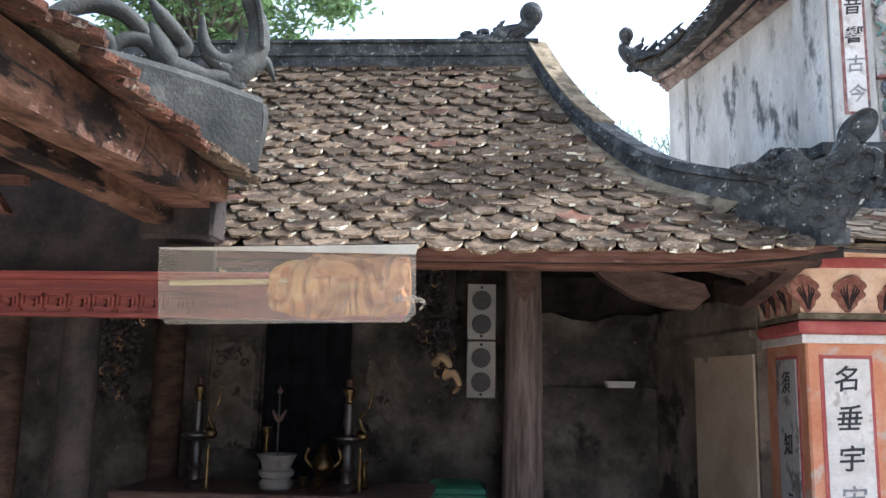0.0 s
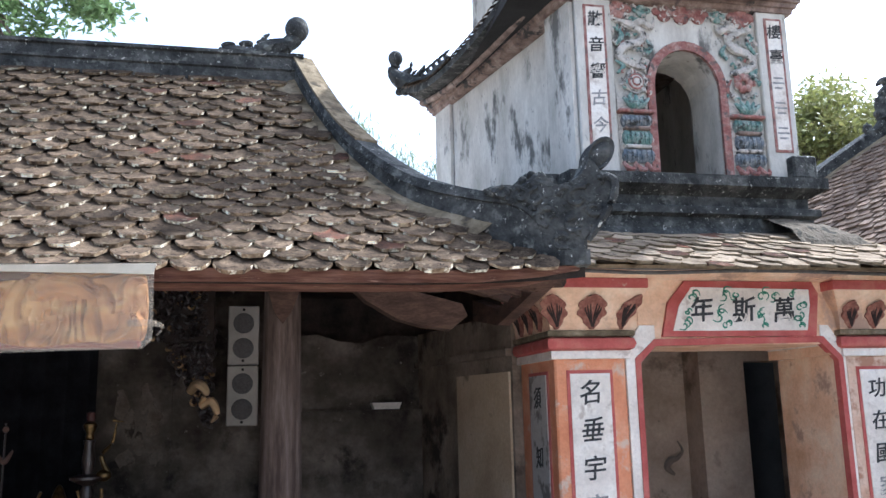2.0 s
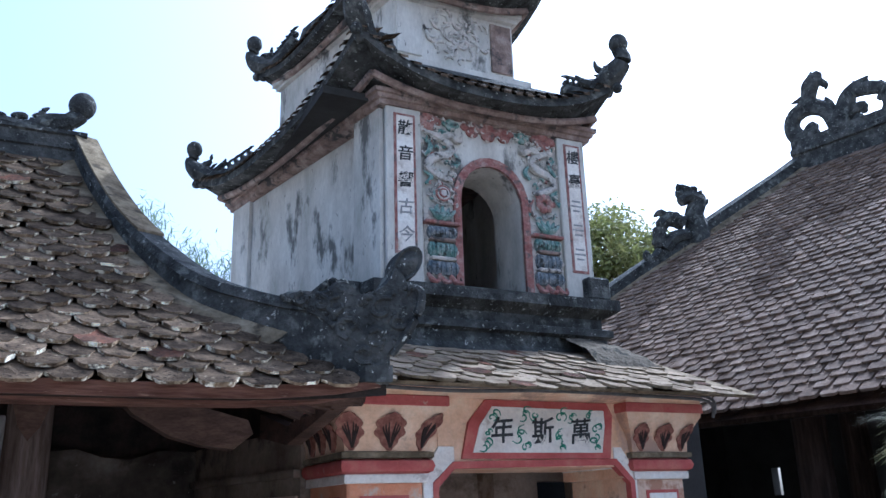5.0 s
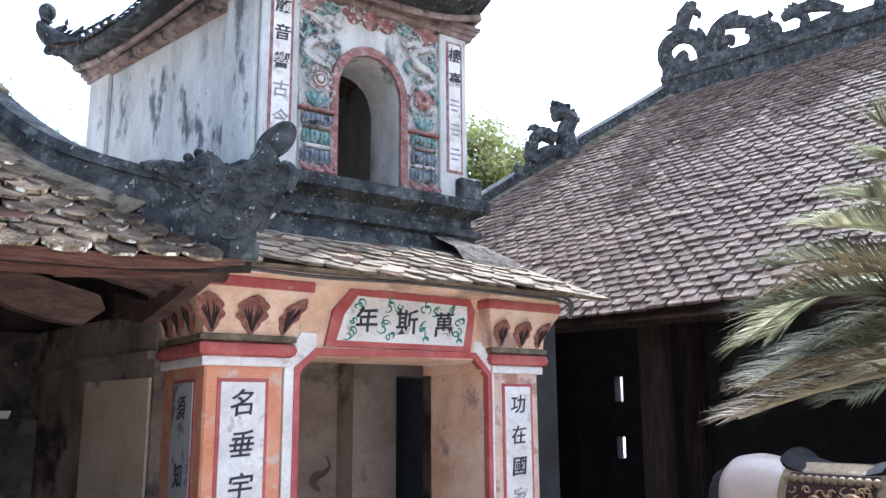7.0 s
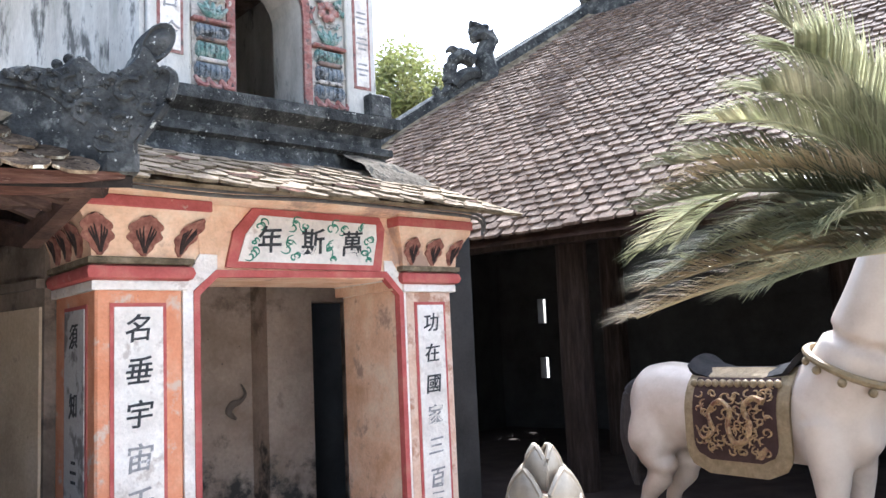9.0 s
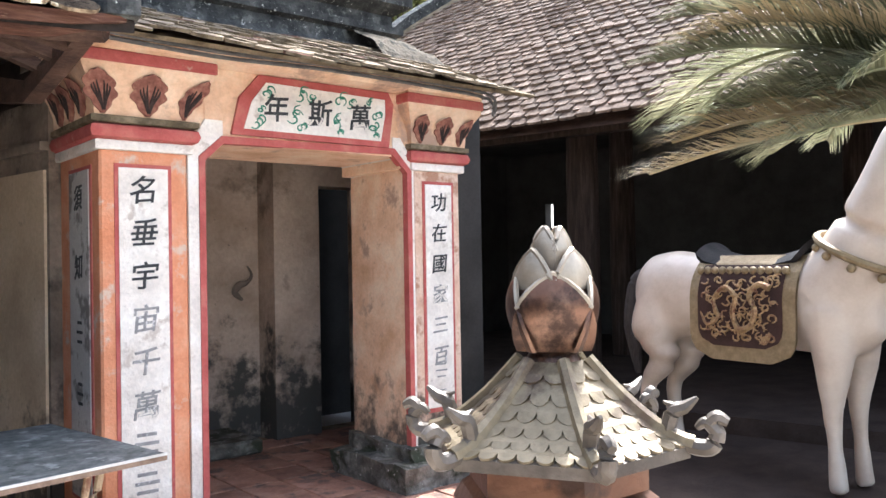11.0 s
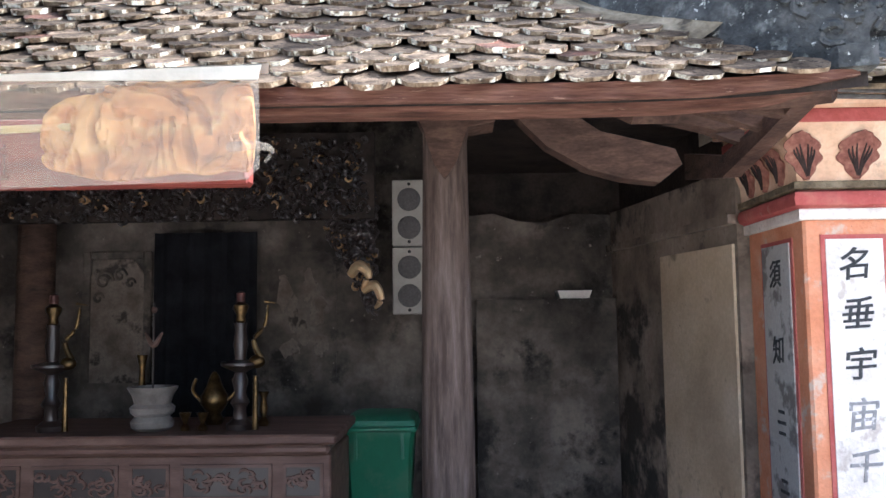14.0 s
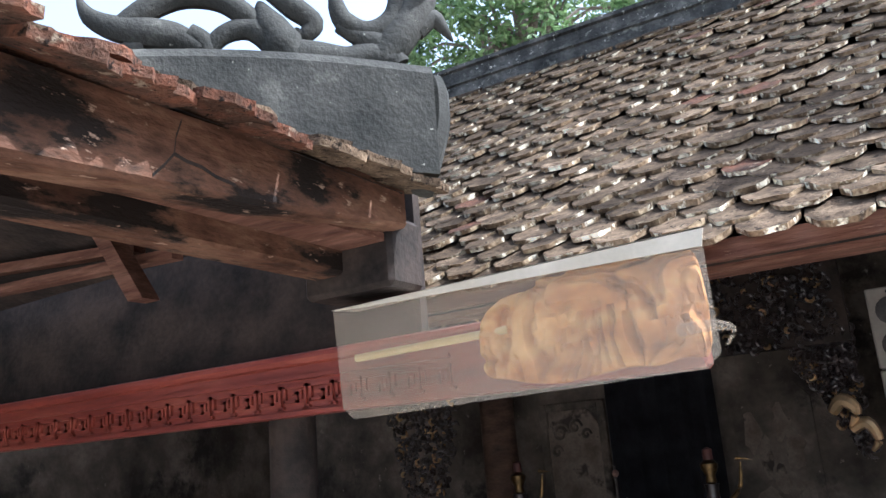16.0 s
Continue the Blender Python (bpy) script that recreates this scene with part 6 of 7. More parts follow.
for k, z0 in enumerate((2.26, 1.78)):
    sp = thing("column_loudspeaker", "beige two-cone wall loudspeaker fixed beside a post", "loudspeaker", group="column loudspeakers")
    part("case", Shape().box(-0.21, 0.03, 6.96, 7.1, z0, z0 + 0.47, 0.008), BEIGE, sp)
    for z in (z0 + 0.13, z0 + 0.33):
        cn = part("cone", Shape().lathe([(0.004, -0.004), (0.082, -0.004), (0.082, 0.012), (0.06, 0.02), (0.004, 0.02)], m=Matrix.Translation((-0.09, 6.962, z)) @ pose(0, 0, 0, 90, 0, 0)), GRILLE, sp, "dark round grille", True)
    for z in (z0 + 0.03, z0 + 0.44):
        part("screw", Shape().lathe([(0.003, 0), (0.012, 0), (0.012, 0.006), (0.003, 0.006)], seg=8, m=Matrix.Translation((-0.09, 6.96, z)) @ pose(0, 0, 0, 90, 0, 0)), DARK, sp)

# altar chest and what stands on it
ALTAR = material("carved_brown_wood", [(0.085, 0.047, 0.034), (0.13, 0.074, 0.054), (0.18, 0.108, 0.08)], 5, 0.6, 0.6, bump=0.25, fine=50, stretch=(0.6, 3, 3), spec=0.3)
altar = thing("altar_table", "brown carved wooden altar chest with framed panels", "altar")
part("top", Shape().box(-2.6, -0.42, 5.66, 6.55, 1.08, 1.135, 0.012), ALTAR, altar, "thick moulded altar top")
part("moulding", Shape().box(-2.55, -0.46, 5.69, 6.5, 1.02, 1.08, 0.02), ALTAR, altar)
part("body", Shape().box(-2.52, -0.46, 5.74, 6.5, 0.2, 1.02, 0.01), ALTAR, altar)
for x in (-2.49, -0.55):
    part("foot", Shape().box(x, x + 0.1, 5.7, 5.84, FZ, 0.24, 0.01), ALTAR, altar)
for z0, z1, xs_ in ((0.78, 0.97, ((-0.72, -0.5), (-1.28, -0.78), (-1.56, -1.34), (-2.1, -1.62), (-2.44, -2.16))), (0.42, 0.72, ((-1.2, -0.5), (-1.95, -1.26), (-2.44, -2.0)))):
    for x0, x1 in xs_:
        fr = part("panel_frame", Shape().box(x0, x1, 5.725, 5.75, z0, z0 + 0.018).box(x0, x1, 5.725, 5.75, z1 - 0.018, z1).box(x0, x0 + 0.018, 5.725, 5.75, z0 + 0.018, z1 - 0.018).box(x1 - 0.018, x1, 5.725, 5.75, z0 + 0.018, z1 - 0.018), ALTAR, altar, "raised panel frame")
        part("ground", Shape().box(x0 + 0.018, x1 - 0.018, 5.732, 5.742, z0 + 0.018, z1 - 0.018), BLACKWOOD, fr, "dark recessed ground")
        sc = Shape()
        r9 = random.Random(int(x0 * 100) + int(z0 * 10))
        for k in range(int((x1 - x0) * 60)):
            cx, cz = r9.uniform(x0 + 0.04, x1 - 0.04), r9.uniform(z0 + 0.04, z1 - 0.04)
            a0 = r9.uniform(0, 6.28)
            sc.tube([(cx + 0.03 * math.cos(a0 + q), 5.727, cz + 0.022 * math.sin(a0 + q)) for q in range(4)], [0.005, 0.012, 0.004], 5, 1.0, (0, 1, 0), 2)
        part("carving", sc, ALTAR, fr, "carved foliage", True)
BRASS = material("polished_brass", [(0.05, 0.034, 0.016), (0.16, 0.1, 0.04)], 26, 0.6, 0.35, 0.9, bump=0.05)
GILT = material("dull_gilt", [(0.26, 0.16, 0.07), (0.42, 0.28, 0.14), (0.18, 0.08, 0.05)], 20, 0.5, 0.45, 0.6, bump=0.3)
AZ = 1.137


def candlestick(x, y):
    t = thing("candlestick", "dark turned candlestick with a brass crane beside it", "candlestick", (x, y, AZ), group="altar candlesticks")
    o = [part("stem", Shape().lathe([(0.075, 0), (0.08, 0.03), (0.04, 0.06), (0.035, 0.12), (0.055, 0.15), (0.03, 0.2), (0.045, 0.27), (0.03, 0.32), (0.11, 0.36), (0.11, 0.375), (0.03, 0.39), (0.042, 0.48), (0.03, 0.56), (0.038, 0.6)], (x, y, AZ), 16), BLACKWOOD, None, "dark turned stem", True),
         part("cup", Shape().lathe([(0.02, 0.6), (0.03, 0.61), (0.024, 0.64), (0.045, 0.68), (0.045, 0.7), (0.02, 0.72)], (x, y, AZ), 12), BRASS, None, "brass candle cup", True),
         part("candle", Shape().lathe([(0.025, 0.72), (0.025, 0.77), (0.008, 0.78)], (x, y, AZ), 10), material("dark_wax", [(0.05, 0.018, 0.014), (0.09, 0.03, 0.022)], 5, 0.1, 0.5), None, "", True),
         part("crane", Shape().tube([(x + 0.09, y - 0.02, AZ + 0.0), (x + 0.09, y - 0.02, AZ + 0.3)], [0.018, 0.012], 8, smooth=1).ball((x + 0.1, y - 0.02, AZ + 0.38), 0.05, 10, 7, (1.0, 0.8, 0.8)).tube([(x + 0.12, y - 0.02, AZ + 0.4), (x + 0.08, y - 0.02, AZ + 0.5), (x + 0.14, y - 0.02, AZ + 0.58), (x + 0.16, y - 0.02, AZ + 0.7)], [0.02, 0.014, 0.012, 0.006], 8).tube([(x + 0.14, y - 0.02, AZ + 0.72), (x + 0.21, y - 0.02, AZ + 0.71)], [0.01, 0.002], 6, smooth=1), BRASS, None, "brass crane", True)]
    under(t, o)


candlestick(-2.08, 5.9)
candlestick(-1.0, 5.9)
urn = thing("incense_urn", "grey ringed ceramic incense urn with burnt sticks", "urn", (-1.5, 5.9, AZ))
o = [part("bowl", Shape().lathe([(0.09, 0), (0.115, 0.02), (0.12, 0.05), (0.095, 0.08), (0.12, 0.1), (0.125, 0.13), (0.1, 0.15), (0.115, 0.2), (0.135, 0.23), (0.14, 0.245), (0.12, 0.245), (0.11, 0.2)], (-1.5, 5.9, AZ), 24), material("grey_glaze", [(0.14, 0.12, 0.1), (0.25, 0.22, 0.19)], 8, 0.4, 0.4), None, "", True),
     part("incense_stick", Shape().tube([(-1.5, 5.9, AZ + 0.2), (-1.5, 5.9, AZ + 0.72)], [0.006, 0.006], 6, smooth=1), BLACKWOOD, None),
     part("ornament", Shape().tube([(-1.55, 5.9, AZ + 0.55), (-1.5, 5.9, AZ + 0.48), (-1.45, 5.9, AZ + 0.55)], [0.006, 0.02, 0.006], 6).ball((-1.5, 5.9, AZ + 0.68), 0.02, 8, 6), ALTAR, None, "", True)]
under(urn, o)
for x, h in ((-1.62, 0.42), (-0.9, 0.2)):
    solid("brass_vase", Shape().lathe([(0.03, 0), (0.035, 0.02), (0.015, 0.05), (0.025, h * 0.5), (0.015, h * 0.8), (0.035, h), (0.025, h)], (x, 6.05, AZ), 14), BRASS, "slim brass altar vase", "vase", True, group="altar vases")
for x in (-1.3, -1.2):
    solid("brass_cup", Shape().lathe([(0.025, 0), (0.03, 0.02), (0.012, 0.04), (0.035, 0.1), (0.03, 0.1), (0.01, 0.05)], (x, 5.86, AZ), 12), BRASS, "small brass altar cup", "cup", True, group="altar cups")
solid("incense_burner_small", Shape().lathe([(0.05, 0), (0.06, 0.03), (0.04, 0.06), (0.08, 0.12), (0.08, 0.17), (0.05, 0.22), (0.03, 0.28), (0.01, 0.31)], (-1.22, 6.15, AZ), 14).tube([(-1.3, 6.15, AZ + 0.14), (-1.35, 6.15, AZ + 0.2), (-1.33, 6.15, AZ + 0.27)], [0.012, 0.01], 6).tube([(-1.14, 6.15, AZ + 0.14), (-1.09, 6.15, AZ + 0.2), (-1.11, 6.15, AZ + 0.27)], [0.012, 0.01], 6), BRASS, "dark brass lidded incense burner on the altar", "incense burner", True)
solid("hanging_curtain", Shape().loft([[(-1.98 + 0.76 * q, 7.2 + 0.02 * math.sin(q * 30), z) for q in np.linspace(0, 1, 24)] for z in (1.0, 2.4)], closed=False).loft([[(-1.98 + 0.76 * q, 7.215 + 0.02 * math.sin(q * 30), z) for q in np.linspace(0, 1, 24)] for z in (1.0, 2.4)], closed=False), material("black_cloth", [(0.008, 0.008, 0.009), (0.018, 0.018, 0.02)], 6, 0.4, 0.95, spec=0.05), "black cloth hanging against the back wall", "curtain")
RELIEF = material("dim_plaster", [(0.09, 0.07, 0.052), (0.16, 0.127, 0.098), (0.25, 0.205, 0.16)], 5, 0.6, 0.95, bump=0.5, stain=(0.045, 0.035, 0.028), stain_scale=5, stain_amount=0.48)
relief = thing("wall_relief", "worn plaster relief panel with faded scrolls on the back wall", "relief")
part("panel", Shape().prism([(-2.5, 1.3), (-2.1, 1.3), (-2.1, 2.1), (-2.18, 2.22), (-2.42, 2.22), (-2.5, 2.1)], 7.325, 7.35), RELIEF, relief, "worn smoke-browned plaster panel")
for x0, x1, z0, z1 in ((-2.56, -2.5, 1.3, 2.28), (-2.1, -2.04, 1.3, 2.28), (-2.5, -2.1, 2.22, 2.28)):
    part("border", Shape().box(x0, x1, 7.31, 7.35, z0, z1, 0.008), SOOTY, relief, "sooty raised border")
for cx, cz, r in ((-2.4, 2.06, 0.075), (-2.28, 2.1, 0.055), (-2.2, 2.04, 0.04), (-2.44, 1.93, 0.045)):
    part("scroll", Shape().tube([(cx + r * (1 - 0.1 * k) * math.cos(0.9 * k), 7.318, cz + r * (1 - 0.1 * k) * math.sin(0.9 * k)) for k in range(9)], [0.008, 0.014, 0.006], 6), SOOTY, relief, "faded dark scroll", True)

# worn mural: ragged pale patches stand for its figures
mural = thing("mural_relief", "worn mural relief with pale figure patches on the back wall", "relief")
part("panel", Shape().prism([(-1.16, 1.3), (-0.66, 1.3), (-0.66, 2.16), (-0.74, 2.26), (-1.08, 2.26), (-1.16, 2.16)], 7.33, 7.35), SOOTY, mural, "sooty recessed panel")
rw = random.Random(77)
for cx, cz, w, h in ((-1.05, 1.95, 0.07, 0.16), (-0.98, 1.8, 0.05, 0.14), (-0.86, 2.0, 0.06, 0.13), (-0.8, 1.82, 0.08, 0.17), (-0.9, 1.66, 0.06, 0.1), (-0.78, 1.56, 0.07, 0.1), (-1.0, 1.54, 0.08, 0.09)):
    ol = [(cx + w * math.cos(a) * rw.uniform(0.55, 1.1), cz + h * math.sin(a) * rw.uniform(0.55, 1.1)) for a in np.linspace(0, 2 * math.pi, 15)[:-1]]
    part("flake", Shape().prism(ol, 7.318, 7.332), RELIEF, mural, "pale patch standing for a worn mural figure")

# carved gilt fretwork hanging under the beams
fret = thing("carved_fretwork", "dark carved fretwork with traces of gilding", "fretwork")
rq = random.Random(12)


def fretwork(x0, x1, z0, z1, y, cnt, name, shape_fn):
    groups = {0: Shape(), 1: Shape()}
    for k in range(cnt):
        x, z = rq.uniform(x0, x1), rq.uniform(z0, z1)
        if not shape_fn(x, z):
            continue
        a0, r, d = rq.uniform(0, 6.28), rq.uniform(0.013, 0.036), rq.choice((0.9, -0.9))
        yy = y + rq.uniform(-0.05, 0.05)
        groups[0 if rq.random() < 0.93 else 1].tube([(x + r * (1 - 0.12 * q) * math.cos(a0 + d * q), yy - 0.01 * (q % 2), z + r * (1 - 0.12 * q) * math.sin(a0 + d * q)) for q in range(5)], [0.005, 0.012, 0.004], 5, 0.8, (0, 1, 0), 2)
    part(name, groups[0], BLACKWOOD, fret, "dark carved scrollwork", True, kind="stuff")
    part(name, groups[1], GILT, fret, "gilded carved scrollwork", True, kind="stuff")


fretwork(-3.4, -0.35, 2.42, 2.95, 6.6, 1500, "frieze_carving", lambda x, z: True)
fretwork(-0.85, -0.3, 1.8, 2.6, 6.7, 1200, "side_carving", lambda x, z: x > -0.3 - 0.42 * (z - 1.8) / 0.8 - 0.04)
fretwork(-3.3, -2.6, 1.7, 2.6, 6.3, 900, "side_carving", lambda x, z: abs(x + 2.95) < 0.12 + 0.25 * (z - 1.7))
part("beam", Shape().box(-3.4, -0.3, 6.62, 6.7, 2.42, 3.0), SHADEWOOD, fret, "dark beam behind the carving")
part("lion_head", Shape().tube([(-0.46, 6.62, 2.04), (-0.4, 6.58, 2.1), (-0.34, 6.58, 2.04), (-0.38, 6.6, 1.96)], [0.03, 0.04, 0.03, 0.012], 8).tube([(-0.38, 6.62, 1.94), (-0.3, 6.6, 1.97), (-0.26, 6.6, 1.88), (-0.3, 6.62, 1.82)], [0.03, 0.035, 0.025, 0.01], 8), material("bright_gilt", [(0.62, 0.4, 0.2), (0.7, 0.52, 0.3)], 10, 0.3, 0.35, 0.7), fret, "gilded carved bracket end", True)

# hanging plastic cover under the eave
cover = thing("plastic_cover", "clouded clear plastic sleeve hanging under the eave, holding folded cloth", "plastic cover")
PLASTIC = bpy.data.materials.new("clouded_plastic")
PLASTIC.use_nodes = True
pn = PLASTIC.node_tree
pb = pn.nodes["Principled BSDF"]
pb.inputs["Base Color"].default_value, pb.inputs["Roughness"].default_value, pb.inputs["Alpha"].default_value = (0.5, 0.41, 0.3, 1), 0.28, 0.3
nz, mr = pn.nodes.new("ShaderNodeTexNoise"), pn.nodes.new("ShaderNodeMapRange")
nz.inputs["Scale"].default_value, nz.inputs["Detail"].default_value = 5.0, 6.0
mr.inputs["To Min"].default_value, mr.inputs["To Max"].default_value = 0.1, 0.3
tcn = pn.nodes.new("ShaderNodeTexCoord")
pn.links.new(tcn.outputs["Object"], nz.inputs["Vector"])
pn.links.new(nz.outputs["Fac"], mr.inputs["Value"])
pn.links.new(mr.outputs[0], pb.inputs["Alpha"])
CLOTH = material("pale_orange_cloth", [(0.28, 0.095, 0.028), (0.5, 0.225, 0.07), (0.68, 0.4, 0.15)], 7, 0.4, 0.85, bump=0.3, stretch=(0.7, 1, 1.4), spec=0.1)
bo = [(-1.44, 2.16), (-1.4, 2.125), (-0.36, 2.15), (-0.325, 2.185), (-0.33, 2.48), (-1.46, 2.455)]
part("front_sheet", Shape().prism(bo, 3.497, 3.5), PLASTIC, cover, "clear clouded front sheet")
part("top_sheet", Shape().add([(-1.46, 3.5, 2.457), (-0.3, 3.5, 2.487), (-0.33, 3.63, 2.5), (-1.46, 3.63, 2.47)], [(0, 1, 2, 3)]).add([(-1.46, 3.5, 2.461), (-0.3, 3.5, 2.491), (-0.33, 3.63, 2.504), (-1.46, 3.63, 2.474)], [(0, 1, 2, 3)]), material("milky_plastic", [(0.55, 0.52, 0.45), (0.66, 0.62, 0.55)], 6, 0.2, 0.4), cover, "milky folded top edge")
part("top_fold", Shape().prism([(-1.36, 2.45), (-0.33, 2.44), (-0.32, 2.484), (-1.46, 2.458)], 3.489, 3.494), material("cream_plastic_fold", [(0.42, 0.37, 0.28), (0.55, 0.5, 0.4)], 5, 0.2, 0.4, bump=0.1), cover, "bright folded cream plastic edge")
part("rod", Shape().tube([(-1.42, 3.55, 2.31), (-0.86, 3.55, 2.325)], [0.012, 0.012], 8, smooth=1), material("yellow_bamboo", [(0.55, 0.4, 0.16), (0.64, 0.5, 0.24)], 8, 0.2, 0.5), cover, "thin bamboo rod", True)
fold = Shape()
rings_c = []
for q in np.linspace(0, 1, 120):
    x = -0.98 + 0.63 * q
    env = (1 - abs(2 * q - 1) ** 40) ** 0.5
    n1, n2 = noise.noise(Vector((x * 9, 3.3, 1.0))), noise.noise(Vector((x * 14, 8.1, 5.0)))
    lo, hi = 2.175 + 0.03 * n1 + 0.1 * max(0.0, 0.3 - q), 2.45 + 0.03 * n2 - 0.25 * max(0.0, 0.3 - q)
    ring = []
    for a in np.linspace(0, 2 * math.pi, 97)[:-1]:
        c, sn = (math.copysign(abs(f) ** 0.6, f) for f in (math.cos(a), math.sin(a)))
        z = (lo + hi) / 2 + (hi - lo) / 2 * sn * env
        f = (z - lo) / (hi - lo)
        w = noise.noise(Vector((x * 7 + 20.0, z * 6 + 7.0, 41.0)))
        w2 = noise.noise(Vector((x * 4 + 60.0, z * 9 + 3.0, 12.0)))
        # loops lie across near the top, long folds hang below them
        loops = abs(noise.noise(Vector((x * 9 + 3.0 * w, z * 16 + 2.5 * w2, 57.0))))
        hang = abs(noise.noise(Vector((x * 26 + 2.2 * w, z * 3.5, 88.0))))
        k = 1.1 + 0.9 * w - 6.5 * max(0.0, 0.22 - (loops * f + hang * (1 - f)))
        y = 3.556 + 0.042 * c * env * min(1.3, max(-0.1, k))
        ring.append((x + 0.012 * w, y, z))
    rings_c.append(ring)
fold.loft(rings_c)
part("cloth", fold, CLOTH, cover, "crumpled pale orange cloth", True)
part("clip", Shape().tube([(-0.42, 3.52, 2.25), (-0.34, 3.5, 2.25), (-0.29, 3.5, 2.235), (-0.31, 3.5, 2.2)], [0.016, 0.014, 0.007, 0.004], 8), PLASTIC, cover, "crumpled clear plastic end", True)

# ---- bronze burner in the courtyard ----
BRONZE = material("sun_bleached_bronze", [(0.14, 0.104, 0.06), (0.215, 0.165, 0.097), (0.3, 0.238, 0.147)], 7, 0.6, 0.48, 0.35, bump=0.2, fine=60, stain=(0.11, 0.075, 0.046), stain_scale=6, stain_amount=0.42)
COPPER = material("dark_copper", [(0.09, 0.045, 0.028), (0.15, 0.075, 0.045), (0.22, 0.13, 0.085)], 6, 0.3, 0.32, 0.75, bump=0.1, stain=(0.05, 0.03, 0.022), stain_scale=5)
DARK_BRONZE = material("dull_dark_bronze", [(0.07, 0.055, 0.042), (0.13, 0.105, 0.08), (0.2, 0.165, 0.13)], 9, 0.4, 0.5, 0.4, bump=0.2, fine=60)
BX, BY = 1.48, 1.54
censer = thing("bronze_censer", "tall hexagonal bronze incense burner with a lotus finial and scaled roof", "incense burner", (BX, BY, GZ))
cen = []


def hexring(r, z, rot=0.0):
    return [(BX + r * math.cos(math.radians(60 * k + rot)), BY + r * math.sin(math.radians(60 * k + rot)), z) for k in range(6)]


HROT = -1.0


def hex_roof(r0, z0, r1, z1, label):
    """Six concave faces with rounded overlapping scales, ridge ribs and curled dragon heads on the corners."""
    prof = [(r1 + (r0 - r1) * q, z1 - (z1 - z0) * (1 - (1 - q) ** 1.5)) for q in np.linspace(0, 1, 7)]
    sh = Shape().loft([hexring(r, z, HROT) for r, z in prof] + [hexring(r0, z0 - 0.018, HROT), hexring(r0 * 0.8, z0 - 0.025, HROT)])
    roof_ = part("roof", sh, DARK_BRONZE, None, label)
    made = [roof_]
    for k in range(6):
        a0, a1 = math.radians(60 * k + HROT), math.radians(60 * k + 60 + HROT)
        for row in range(6):
            q = (row + 0.7) / 6.4
            r = r1 + (r0 - r1) * q
            z = z1 - (z1 - z0) * (1 - (1 - q) ** 1.5)
            q2 = max(0.0, q - 0.16)
            r2, z2 = r1 + (r0 - r1) * q2, z1 - (z1 - z0) * (1 - (1 - q2) ** 1.5)
            n = row + 2
            for i in range(n):
                f = (i + 0.5) / n
                p = Vector((BX, BY, z)) + Vector((math.cos(a0), math.sin(a0), 0)) * r * (1 - f) + Vector((math.cos(a1), math.sin(a1), 0)) * r * f
                p2 = Vector((BX, BY, z2)) + Vector((math.cos(a0), math.sin(a0), 0)) * r2 * (1 - f) + Vector((math.cos(a1), math.sin(a1), 0)) * r2 * f
                t = Vector((math.cos(a1) - math.cos(a0), math.sin(a1) - math.sin(a0), 0)).normalized()
                dn = (p - p2).normalized()
                nr = t.cross(dn).normalized()
                if nr.z < 0:
                    nr = -nr
                w = r / n * 0.5
                ln = (p - p2).length
                pts = [p2 - t * w, p2 + t * w] + [p + t * w * math.cos(b) + dn * ln * 0.6 * math.sin(b) ** 0.8 for b in np.linspace(0, math.pi, 7)]
                top = [x + nr * 0.008 * (0.2 if j < 2 else 1.0) for j, x in enumerate(pts)]
                sc = Shape().add([tuple(x) for x in top] + [tuple(x - nr * 0.003) for x in pts], [tuple(range(9))] + [(j, (j + 1) % 9, (j + 1) % 9 + 9, j + 9) for j in range(9)])
                ob = part("scale", sc, BRONZE, roof_)
        s1 = Shape().tube([(BX + (r + 0.004) * math.cos(a0), BY + (r + 0.004) * math.sin(a0), z + 0.004) for r, z in prof], [0.011, 0.014], 7, smooth=2)
        part("rib", s1, BRONZE, roof_, "", True)
        c, sn = math.cos(a0), math.sin(a0)

        def cp(d, h):
            return (BX + (r0 + d * 0.8) * c, BY + (r0 + d * 0.8) * sn, z0 + h * 0.8)
        g = r0 / 0.2
        s2 = Shape().tube([cp(-0.045 * g, 0.035), cp(-0.01, 0.005), cp(0.035, 0.0), cp(0.05, 0.028), cp(0.03, 0.048), cp(0.012, 0.036)], [0.01, 0.013, 0.014, 0.013, 0.01, 0.005], 8)
        s2.tube([cp(-0.04 * g, 0.03), cp(-0.03 * g, 0.065), cp(-0.01, 0.075), cp(0.015, 0.095)], [0.012, 0.013, 0.011, 0.003], 7)
        s2.tube([cp(-0.02, 0.072), cp(-0.05, 0.085)], [0.009, 0.002], 6, smooth=1)
        s2.tube([cp(0.035, 0.046), cp(0.05, 0.058), cp(0.07, 0.05)], [0.011, 0.012, 0.007], 7)
        part("dragon_head", s2, DARK_BRONZE, roof_, "curled dark bronze dragon head", True)
    return made


